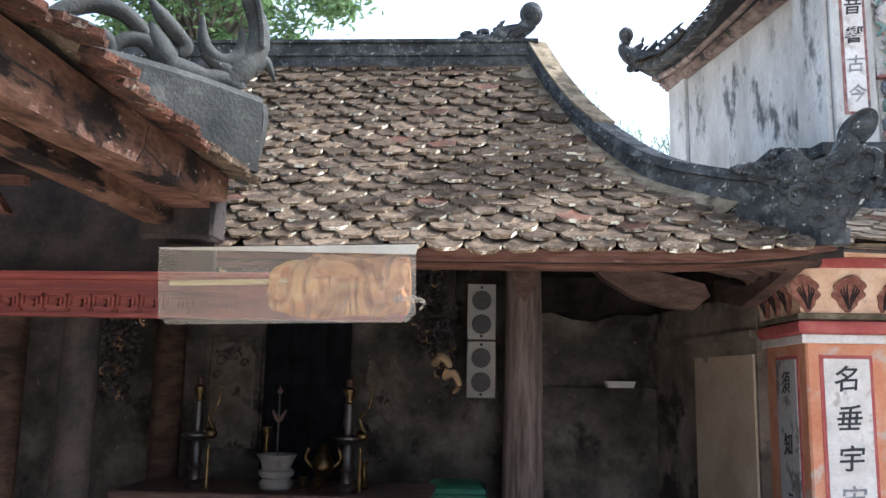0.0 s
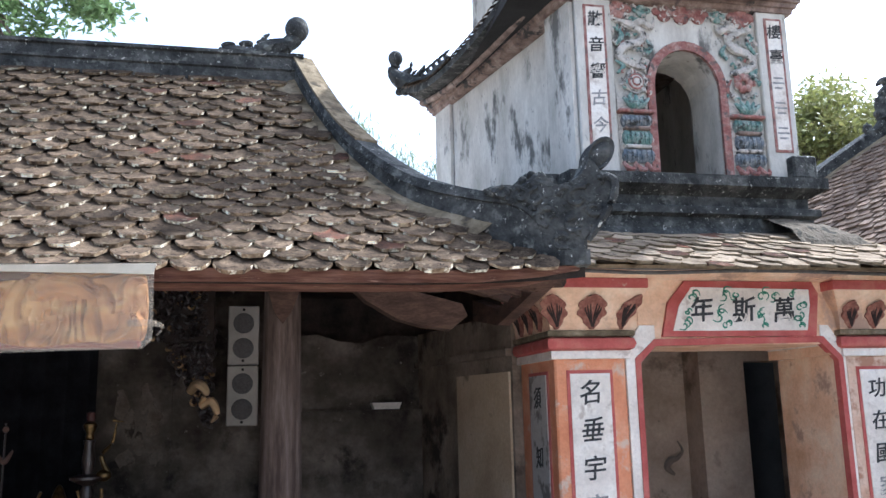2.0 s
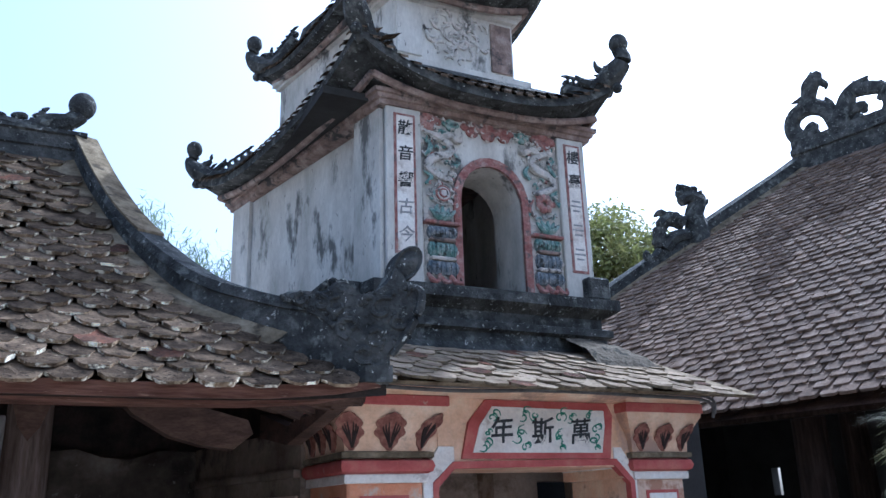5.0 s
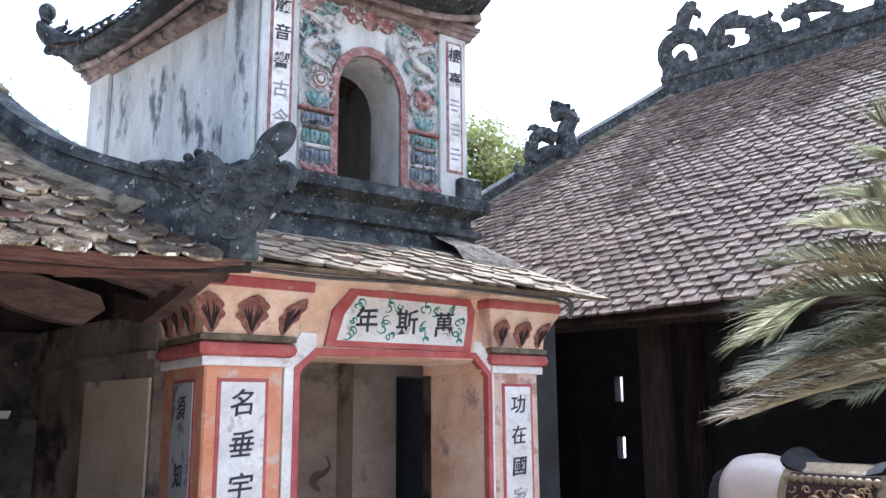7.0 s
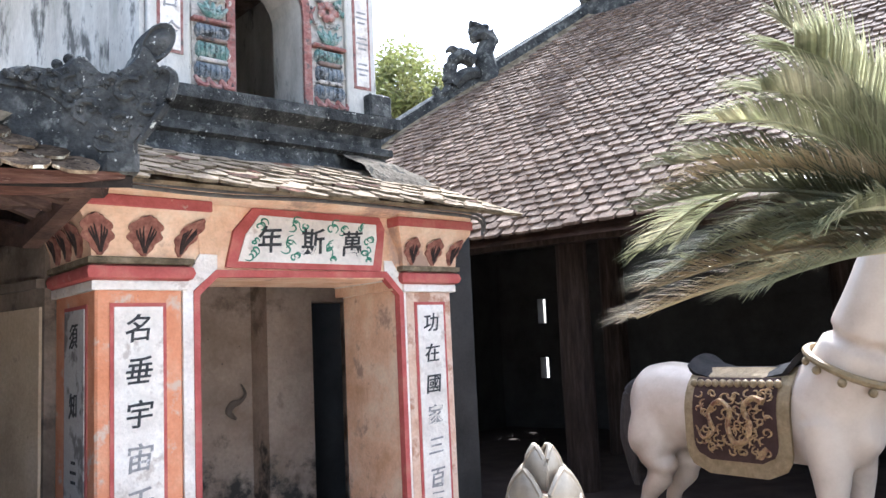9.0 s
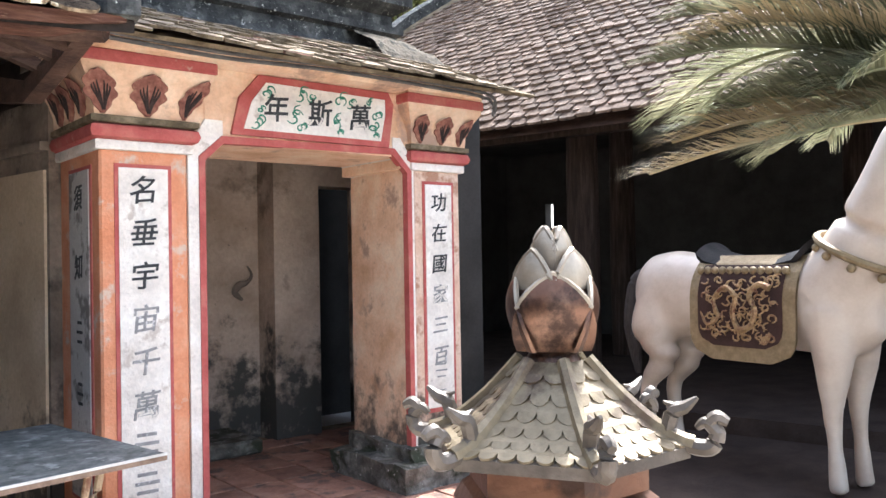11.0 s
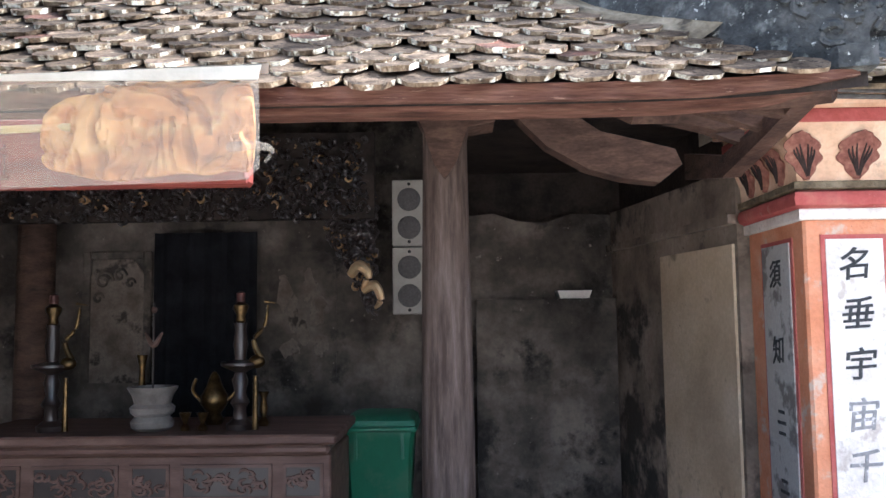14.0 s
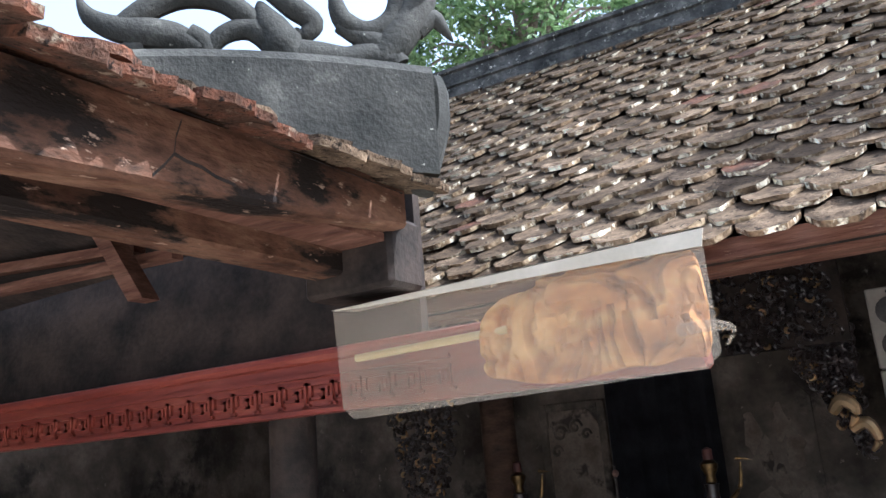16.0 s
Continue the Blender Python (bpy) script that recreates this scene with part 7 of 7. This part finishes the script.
cen += hex_roof(0.214, 1.292, 0.052, 1.42, "concave scaled bronze roof")
cen.append(part("bulb", Shape().lathe([(0.04, 1.405), (0.046, 1.42), (0.04, 1.432), (0.055, 1.455), (0.066, 1.485), (0.068, 1.515), (0.058, 1.545), (0.03, 1.57), (0.01, 1.585)], (BX, BY, 0), 24), COPPER, None, "dark copper bulb", True))
# petals are one bronze; pale and dark colours paint sky and ground reflections
PETAL = material("sky_reflection_bronze", [(0.22, 0.17, 0.115), (0.32, 0.26, 0.185), (0.42, 0.35, 0.26)], 9, 0.3, 0.42, 0.5, bump=0.12, stain=(0.3, 0.24, 0.18), stain_scale=12, stain_amount=0.3)
for cnt, zb, zt, rb, lean, w, ph, mt, lab in ((4, 1.438, 1.562, 0.05, 0.026, 0.066, -57, COPPER, "outer lotus petal, dark ground reflection in its colour"), (4, 1.49, 1.6, 0.046, 0.014, 0.046, -12, PETAL, "pointed lotus petal, pale sky reflection in its colour"), (4, 1.55, 1.636, 0.026, 0.004, 0.026, -3, PETAL, "pointed lotus petal, pale sky reflection in its colour")):
    for k in range(cnt):
        a = math.radians(360 / cnt * k + ph + 12.0)
        cd, td = Vector((math.cos(a), math.sin(a), 0)), Vector((-math.sin(a), math.cos(a), 0))
        rows_p, rim_l, rim_r = [], [], []
        for q in np.linspace(0, 1, 10):
            ww = w * math.sin(math.pi * (0.3 + 0.7 * q)) ** 0.55 * (1 - 0.5 * q ** 6) + 0.0008
            rr = rb + lean * math.sin(q * math.pi * 0.75) - 0.012 * q ** 4
            mid = Vector((BX, BY, zb + (zt - zb) * q))
            rows_p.append([mid + cd * (rr + o - 0.3 * abs(f) ** 2 * ww) + td * ww * f for o, sg in ((0.003, 1), (-0.003, -1)) for f in np.linspace(-sg, sg, 7)])
            if q > 0.45:
                rim_l.append(mid + cd * (rr - 0.3 * ww) - td * ww)
                rim_r.append(mid + cd * (rr - 0.3 * ww) + td * ww)
        pe = part("petal", Shape().loft(rows_p), mt, None, lab, True)
        part("rim", Shape().tube(rim_l + rim_r[::-1], [0.0045, 0.0055, 0.0045], 6, smooth=1), PETAL, pe, "petal edge painted pale as a sky reflection", True)
        cen.append(pe)
cen.append(part("neck", Shape().loft([hexring(r, z, HROT) for r, z in ((0.15, 1.28), (0.15, 1.22), (0.165, 1.21), (0.18, 1.185), (0.175, 1.16), (0.14, 1.145))]), COPPER, None, "dark hexagonal copper neck"))
cen += hex_roof(0.3, 1.02, 0.13, 1.15, "lower scaled bronze roof")
cen.append(part("body", Shape().loft([hexring(r, z, HROT) for r, z in ((0.22, 1.0), (0.22, 0.7), (0.26, 0.66), (0.26, 0.6), (0.2, 0.56), (0.16, 0.4), (0.24, 0.3), (0.28, GZ + 0.02), (0.28, GZ))]), COPPER, None, "dark hexagonal copper body and foot"))
under(censer, [o_ for o_ in cen])

# ---- horse statue, its saddle cloth and collar ----
HORSE = material("cream_gloss_paint", [(0.42, 0.33, 0.25), (0.52, 0.42, 0.325), (0.58, 0.49, 0.39)], 3, 0.12, 0.38, bump=0.05, spec=0.5, stain=(0.5, 0.36, 0.25), stain_scale=2.0, stain_amount=0.26)
HM = Matrix.Translation((5.447, 3.41, 0.165)) @ pose(0, 0, 0, 0, 0, -95) @ Matrix.Scale(0.995, 4)   # its own x looks forward
hs = Shape()


def hring(x, z, ry, rz, y=0.0, n=16):
    return [HM @ Vector((x, y + ry * math.cos(2 * math.pi * k / n), z + rz * math.sin(2 * math.pi * k / n))) for k in range(n)]


hs.loft([hring(x, z, ry, rz) for x, z, ry, rz in ((-0.97, 1.16, 0.09, 0.12), (-0.93, 1.16, 0.17, 0.21), (-0.84, 1.16, 0.23, 0.28), (-0.65, 1.16, 0.265, 0.305), (-0.4, 1.14, 0.265, 0.29), (-0.1, 1.12, 0.27, 0.29), (0.2, 1.12, 0.27, 0.3), (0.5, 1.13, 0.25, 0.32), (0.7, 1.12, 0.2, 0.28), (0.8, 1.1, 0.1, 0.16))])
hs.tube([HM @ Vector(p) for p in ((0.5, 0, 1.15), (0.68, 0, 1.4), (0.85, 0, 1.75), (0.98, 0, 2.1))], [0.29, 0.25, 0.2, 0.15], 14)
hs.tube([HM @ Vector(p) for p in ((0.92, 0, 2.15), (1.1, 0, 2.1), (1.3, 0, 1.9), (1.42, 0, 1.75))], [0.13, 0.13, 0.09, 0.075], 12)
for sy in (-1, 1):
    y = 0.14 * sy
    hs.tube([HM @ Vector(p) for p in ((-0.7, 0.75 * y, 1.2), (-0.76, y, 0.92), (-0.68, y, 0.72), (-0.84, y, 0.5), (-0.82, y, 0.2), (-0.8, y, 0.03))], [0.16, 0.18, 0.105, 0.062, 0.048, 0.06], 12)
    hs.tube([HM @ Vector(p) for p in ((0.55, y, 1.1), (0.56, y, 0.8), (0.55, y, 0.52), (0.56, y, 0.3), (0.58, y, 0.03))], [0.16, 0.115, 0.062, 0.045, 0.062], 12)
    hs.tube([HM @ Vector(p) for p in ((1.02, 0.07 * sy, 2.2), (1.0, 0.08 * sy, 2.34))], [0.04, 0.01], 8, smooth=1)
me_h = fix(hs.mesh("horse_statue", HORSE))
horse = tagged(new("horse_statue", me_h), "life-size cream-painted horse statue standing under the eaves", "statue")
md = horse.modifiers.new("blend", "REMESH")
md.mode, md.voxel_size, md.use_smooth_shade = "VOXEL", 0.022, True
sm = horse.modifiers.new("soften", "SMOOTH")
sm.iterations, sm.factor = 9, 0.6
solid("horse_tail", Shape().tube([HM @ Vector(p) for p in ((-0.97, 0, 1.3), (-1.06, 0, 1.2), (-1.1, 0, 0.9), (-1.06, 0, 0.55))], [0.05, 0.07, 0.075, 0.02], 10), material("dark_hair", [(0.03, 0.025, 0.022), (0.06, 0.05, 0.045)], 30, 0.5, 0.6, stretch=(4, 4, 0.5)), "dark hair tail of the horse statue", "tail", True)
CLOTH_BROWN = material("brown_saddle_leather", [(0.035, 0.018, 0.014), (0.06, 0.032, 0.025)], 10, 0.4, 0.7, bump=0.2, spec=0.15)
TRIM = material("old_gold_trim", [(0.2, 0.14, 0.07), (0.3, 0.22, 0.12)], 20, 0.5, 0.6, 0.2, bump=0.3)
cloth = thing("saddle_cloth", "brown saddle cloth with a gold dragon and gold border", "saddle cloth")


def flank(u, z, off):
    """A place on the horse's near flank: u along its back."""
    d = (z - 1.13) / 0.31
    y = -(0.275 * math.sqrt(max(0.0, 1 - min(1, abs(d)) ** 2)) if z > 1.13 else 0.275) - off
    return HM @ Vector((u + 0.06, y, z))


def flank_sheet(u0, u1, z0, z1, off, r=0.1):
    rows_c = []
    for z in np.linspace(z0, z1, 14):
        cut = r * max(0.0, 1 - math.sqrt(max(0.0, 1 - (1 - min(1, (z - z0) / r)) ** 2))) if z < z0 + r else 0.0
        rows_c.append([flank(u0 + cut + (u1 - u0 - 2 * cut) * q, z, off) for q in np.linspace(0, 1, 9)])
    return Shape().loft(rows_c, closed=False).loft([[p + (HM.to_3x3() @ Vector((0, 0.02, 0))) for p in rr] for rr in rows_c], closed=False)


part("border", flank_sheet(-0.4, 0.36, 0.76, 1.42, 0.015, 0.17), TRIM, cloth, "gold fringe border")
part("field", flank_sheet(-0.33, 0.28, 0.85, 1.36, 0.022, 0.12), CLOTH_BROWN, cloth, "dark brown field")
dr = Shape()
rd = random.Random(9)
dr.tube([flank(u, z, 0.032) for u, z in ((0.2, 1.22), (0.12, 1.24), (0.06, 1.18), (0.1, 1.08), (0.06, 0.98), (-0.02, 0.97), (-0.06, 1.06), (-0.04, 1.16), (-0.12, 1.22), (-0.2, 1.14), (-0.17, 1.03), (-0.25, 0.98), (-0.3, 1.06))], [0.022, 0.02, 0.018, 0.019, 0.02, 0.018, 0.017, 0.016, 0.016, 0.014, 0.012, 0.01, 0.006], 7)
for k in range(120):
    u, z, a0 = rd.uniform(-0.28, 0.23), rd.uniform(0.9, 1.28), rd.uniform(0, 6.28)
    dr.tube([flank(u + 0.035 * (1 - 0.15 * q) * math.cos(a0 + 0.9 * q), z + 0.03 * (1 - 0.15 * q) * math.sin(a0 + 0.9 * q), 0.03) for q in range(5)], [0.004, 0.0075, 0.003], 5, smooth=2)
part("dragon_pattern", dr, GILT, cloth, "embossed gold dragon and clouds", True)
for k in range(12):
    part("rosette", Shape().ball(flank(-0.34 + 0.056 * k, 1.325, 0.03), 0.026, 7, 5), TRIM, cloth, "small gold rosette", True)
part("saddle", Shape().loft([[HM @ Vector((u + 0.06, 0.3 * math.cos(a), 1.15 + h + 0.29 * math.sin(a))) for a in np.linspace(0.85, math.pi - 0.85, 9)] + [HM @ Vector((u + 0.06, 0.27 * math.cos(a), 1.13 + h + 0.265 * math.sin(a))) for a in np.linspace(math.pi - 0.85, 0.85, 9)] for u, h in ((-0.42, 0.07), (-0.36, 0.02), (-0.2, -0.02), (0.1, -0.02), (0.28, 0.02), (0.34, 0.08))]), material("black_saddle_leather", [(0.012, 0.011, 0.011), (0.03, 0.026, 0.025)], 8, 0.4, 0.75, bump=0.15, spec=0.1), cloth, "dark saddle seat", True)
collar = thing("horse_collar", "brass collar band with bells round the horse's neck", "collar")
cring = [HM @ (Vector((0.68, 0, 1.42)) + Vector((0.245 * math.cos(a), 0.262 * math.sin(a), -0.12 * math.cos(a)))) for a in np.linspace(0, 2 * math.pi, 25)]
part("band", Shape().tube(cring, [0.024, 0.024], 8, smooth=1), TRIM, collar, "", True)
for a in (-2.4, -1.9, -1.3, -0.7, -0.1):
    p = HM @ (Vector((0.68, 0, 1.42)) + Vector((0.25 * math.cos(a), 0.27 * math.sin(a), -0.12 * math.cos(a) - 0.05)))
    part("bell", Shape().ball(p, 0.026, 9, 7), TRIM, collar, "small round bell", True)
solid("security_camera", Shape().box(-0.09, 0.09, -0.07, 0.07, -0.06, 0.06, 0.015, m=Matrix.Translation(hall_at(-0.3, 0.62, 0)) @ Matrix.Translation((-0.05, 0, -0.42))).lathe([(0.03, 0.05), (0.035, 0.075), (0.02, 0.08)], m=Matrix.Translation(hall_at(-0.3, 0.62, 0) + Vector((-0.05, -0.0, -0.43))) @ pose(0, 0, 0, 90, 0, -40)), WOOD, "small dark box camera under the hall eave", "camera")

# ---- sago palm at the edge of the courtyard ----


def thin_leaf(m, glow):
    """Lets part of the light through a thin leaf."""
    n, l = m.node_tree.nodes, m.node_tree.links
    b, tr, mx = n["Principled BSDF"], n.new("ShaderNodeBsdfTranslucent"), n.new("ShaderNodeMixShader")
    l.new(b.inputs["Base Color"].links[0].from_socket, tr.inputs["Color"])
    mx.inputs[0].default_value = glow
    l.new(b.outputs[0], mx.inputs[1])
    l.new(tr.outputs[0], mx.inputs[2])
    l.new(mx.outputs[0], n["Material Output"].inputs["Surface"])
    return m


LEAF = thin_leaf(material("palm_leaflet", [(0.12, 0.125, 0.062), (0.24, 0.235, 0.135), (0.42, 0.385, 0.25)], 3, 0.4, 0.5, bump=0.0, spec=0.25, random_tint=0.4), 0.38)
DRYLEAF = thin_leaf(material("yellowing_leaflet", [(0.4, 0.3, 0.15), (0.56, 0.46, 0.29)], 5, 0.3, 0.5, bump=0.0, random_tint=0.3), 0.35)
palm = thing("sago_palm", "sago palm with long arching feathery fronds in a pot", "palm", (4.15, 1.7, GZ))
pp = []
pp.append(part("trunk", Shape().lathe([(0.16, 0.5), (0.18, 0.8), (0.17, 1.5), (0.2, 2.0), (0.14, 2.06), (0.05, 2.14)], (4.15, 1.7, 0), 16), WOOD, None, "scaly brown trunk", True))
pp.append(part("pot", Shape().lathe([(0.22, GZ), (0.25, 0.12), (0.32, 0.45), (0.36, 0.52), (0.36, 0.58), (0.31, 0.58), (0.28, 0.5)], (4.15, 1.7, 0), 24), STONE, None, "grey pot", True))
rp = random.Random(31)


def frond(tip, sag, mat, dense=150):
    """A feather leaf from the crown to its tip, bowed upward in the middle."""
    a = Vector((4.15, 1.7, 2.1))
    c = a.lerp(Vector(tip), 0.93)
    mid = a.lerp(c, 0.5) + Vector((0, 0, sag))
    P = curve([a, a.lerp(mid, 0.5) + Vector((0, 0, sag * 0.3)), mid, mid.lerp(c, 0.55) + Vector((0, 0, sag * 0.25)), c], 8)
    s_ = Shape().tube(P, [0.016, 0.012, 0.004], 6, smooth=1)
    L = len(P) - 1
    for i in range(dense):
        f = 0.12 + 0.87 * i / dense
        k = min(int(f * L), L - 1)
        p = P[k].lerp(P[k + 1], f * L - k)
        t = (P[k + 1] - P[k]).normalized()
        side = t.cross(Vector((0, 0, 1))).normalized()
        nrm = side.cross(t).normalized()
        ln = (0.27 if f < 0.8 else 0.27 * (1.15 - f) / 0.35) * rp.uniform(0.85, 1.15) * (0.6 + 0.4 * min(1, f * 4))
        for sg in (-1, 1):
            d = (side * sg * 0.5 + t * 0.72 + nrm * rp.uniform(0.12, 0.34)).normalized()
            e1 = p + d * ln * 0.6
            e2 = p + d * ln + Vector((0, 0, -ln * rp.uniform(0.04, 0.2))) + t * ln * 0.16
            w = nrm.cross(d).normalized() * 0.0038
            s_.add([p - w, p + w, e1 + w, e1 - w, e2], [(0, 1, 2, 3), (3, 2, 4)])
    return part("frond", s_, mat, None, "arching feather frond")


for tip, sag, m in (((2.82, 2.45, 1.86), 0.07, DRYLEAF), ((2.9, 2.4, 1.98), 0.08, DRYLEAF), ((2.87, 2.36, 2.02), 0.12, LEAF), ((2.98, 2.06, 1.93), 0.06, LEAF), ((3.0, 2.25, 2.12), 0.12, LEAF), ((2.78, 2.38, 2.27), 0.15, LEAF), ((2.86, 2.28, 2.34), 0.18, DRYLEAF), ((2.9, 2.3, 2.45), 0.16, LEAF), ((2.98, 2.12, 2.59), 0.16, LEAF), ((3.06, 1.98, 2.69), 0.16, LEAF), ((3.1, 1.86, 2.83), 0.16, LEAF),
                    ((3.2, 1.9, 2.15), 0.12, LEAF), ((3.35, 2.2, 2.25), 0.14, LEAF), ((3.6, 2.4, 2.1), 0.12, LEAF), ((3.9, 2.55, 2.02), 0.12, LEAF),
                    ((3.5, 2.9, 2.2), 0.3, LEAF), ((4.1, 3.1, 2.3), 0.3, LEAF), ((5.0, 2.8, 2.2), 0.3, LEAF), ((5.4, 1.7, 2.3), 0.3, LEAF), ((5.0, 0.6, 2.2), 0.3, LEAF), ((4.0, 0.3, 2.3), 0.3, LEAF), ((3.2, 0.7, 2.4), 0.3, LEAF), ((3.7, 2.2, 3.2), 0.1, LEAF), ((4.6, 1.9, 3.3), 0.1, LEAF)):
    pp.append(frond(tip, sag, m))
under(palm, pp)

# ---- trees behind the roofs ----
BARK = material("grey_bark", [(0.1, 0.08, 0.06), (0.18, 0.15, 0.12)], 8, 0.5, 0.9, stretch=(3, 3, 0.6))


def tree(name, label, at, trunk_h, crown_c, crown_r, leaf_mat, clumps, leaves, leaf, seed):
    rt = random.Random(seed)
    t = thing(name, label, "tree", at)
    A = Vector(at)
    o = [part("trunk", Shape().tube([A, A + Vector((0.1, 0, trunk_h * 0.5)), Vector(crown_c) - Vector((0, 0, crown_r[2] * 0.4)), Vector(crown_c) + Vector((0, 0, crown_r[2] * 0.5))], [0.22, 0.18, 0.12, 0.03], 8), BARK, None, "", True)]
    s_ = Shape()
    C = Vector(crown_c)
    limbs = Shape()
    for k in range(clumps):
        while True:
            v = Vector((rt.uniform(-1, 1), rt.uniform(-1, 1), rt.uniform(-1, 1)))
            if 0.25 < v.length < 1:
                break
        c = C + Vector((v.x * crown_r[0], v.y * crown_r[1], v.z * crown_r[2]))
        if k % 3 == 0:
            limbs.tube([C.lerp(A + Vector((0, 0, trunk_h)), 0.5), C.lerp(c, 0.5) - Vector((0, 0, 0.1)), c], [0.07, 0.04, 0.012], 5, smooth=3)
        cr = rt.uniform(0.25, 0.5)
        for j in range(leaves):
            p = c + Vector((rt.gauss(0, 0.5), rt.gauss(0, 0.5), rt.gauss(0, 0.38))) * cr
            a = Vector((rt.uniform(-1, 1), rt.uniform(-1, 1), rt.uniform(-0.9, 0.3))).normalized()
            b = a.cross(Vector((rt.uniform(-1, 1), rt.uniform(-1, 1), rt.uniform(-1, 1)))).normalized()
            L, W = leaf * rt.uniform(0.7, 1.3), leaf * rt.uniform(0.16, 0.26)
            s_.add([p, p + a * L * 0.5 + b * W, p + a * L, p + a * L * 0.5 - b * W], [(0, 1, 2, 3)])
    o.append(part("limb", limbs, BARK, None, "thin limbs", True))
    cm = s_.mesh("crown", leaf_mat)
    cr_ob = tagged(new("crown", cm), "uneven leafy crown", kind="stuff")
    o.append(cr_ob)
    under(t, o)


def leafmat(name, cols):
    m = material(name, cols, 2.0, 0.3, 0.55, bump=0.0, random_tint=0.3)
    return thin_leaf(m, 0.35)


GREEN_L = leafmat("green_leaves", [(0.06, 0.11, 0.04), (0.1, 0.16, 0.06), (0.15, 0.21, 0.09)])
YELLOW_L = leafmat("yellow_green_leaves", [(0.2, 0.23, 0.07), (0.3, 0.31, 0.1), (0.42, 0.39, 0.15)])
BAMBOO_L = leafmat("pale_bamboo_leaves", [(0.12, 0.17, 0.08), (0.2, 0.25, 0.14)])
tree("leafy_tree", "tall leafy green tree behind the shrine roof", (-5.1, 13.5, GZ), 5, (-4.9, 13.5, 9.0), (2.6, 1.6, 2.4), GREEN_L, 120, 150, 0.16, 41)
tree("yellow_tree", "yellow-green flowering tree behind the hall roof", (10.6, 14.2, GZ), 4, (10.5, 14.2, 6.3), (1.9, 1.6, 1.9), YELLOW_L, 190, 190, 0.13, 42)
for x, y, h in ((1.55, 14.2, 6.6), (1.8, 14.5, 7.0), (2.55, 14.0, 6.3), (2.75, 14.4, 6.0), (3.3, 14.3, 6.2)):
    rb_ = random.Random(int(x * 100))
    bam = thing("bamboo", "slender bamboo stem with drooping pale leaves", "bamboo", (x, y, GZ), group="bamboo stems")
    top = Vector((x - 0.3, y, h))
    P = curve([Vector((x, y, GZ)), Vector((x + 0.05, y, h * 0.6)), Vector((x - 0.05, y, h * 0.9)), top], 8)
    o = [part("stem", Shape().tube(P, [0.03, 0.02, 0.004], 6, smooth=1), BAMBOO_L, None, "", True)]
    s_ = Shape()
    for k in range(520):
        p = P[rb_.randrange(int(len(P) * 0.55), len(P))] + Vector((rb_.gauss(0, 0.16), rb_.gauss(0, 0.16), rb_.gauss(0, 0.16)))
        a = Vector((rb_.uniform(-1, 1), rb_.uniform(-1, 1), rb_.uniform(-1.2, 0))).normalized()
        b = a.cross(Vector((0, 0, 1))).normalized()
        s_.add([p, p + a * 0.09 + b * 0.012, p + a * 0.2, p + a * 0.09 - b * 0.012], [(0, 1, 2, 3)])
    o.append(tagged(new("foliage", s_.mesh("foliage", BAMBOO_L)), "thin drooping leaves", kind="stuff"))
    under(bam, o)

# brick floor tiles of the gate passage
ftile = fix(Shape().box(-0.143, 0.143, -0.143, 0.143, -0.02, 0.0, 0.004).mesh("floor_tile", FLOOR))
for i in range(16):
    for j in range(9):
        x, y = 1.2 + 0.295 * i + rng.uniform(-0.003, 0.003), 4.2 + 0.295 * j
        if x > 5.6 or (x > 4.6 and y > 5.4):
            continue
        ob = new("floor_tile", ftile)
        ob.parent = pavefloor
        ob.matrix_basis = pose(x, y, FZ + rng.uniform(-0.004, 0.004), rng.uniform(-0.6, 0.6), rng.uniform(-0.6, 0.6), rng.uniform(-0.8, 0.8))
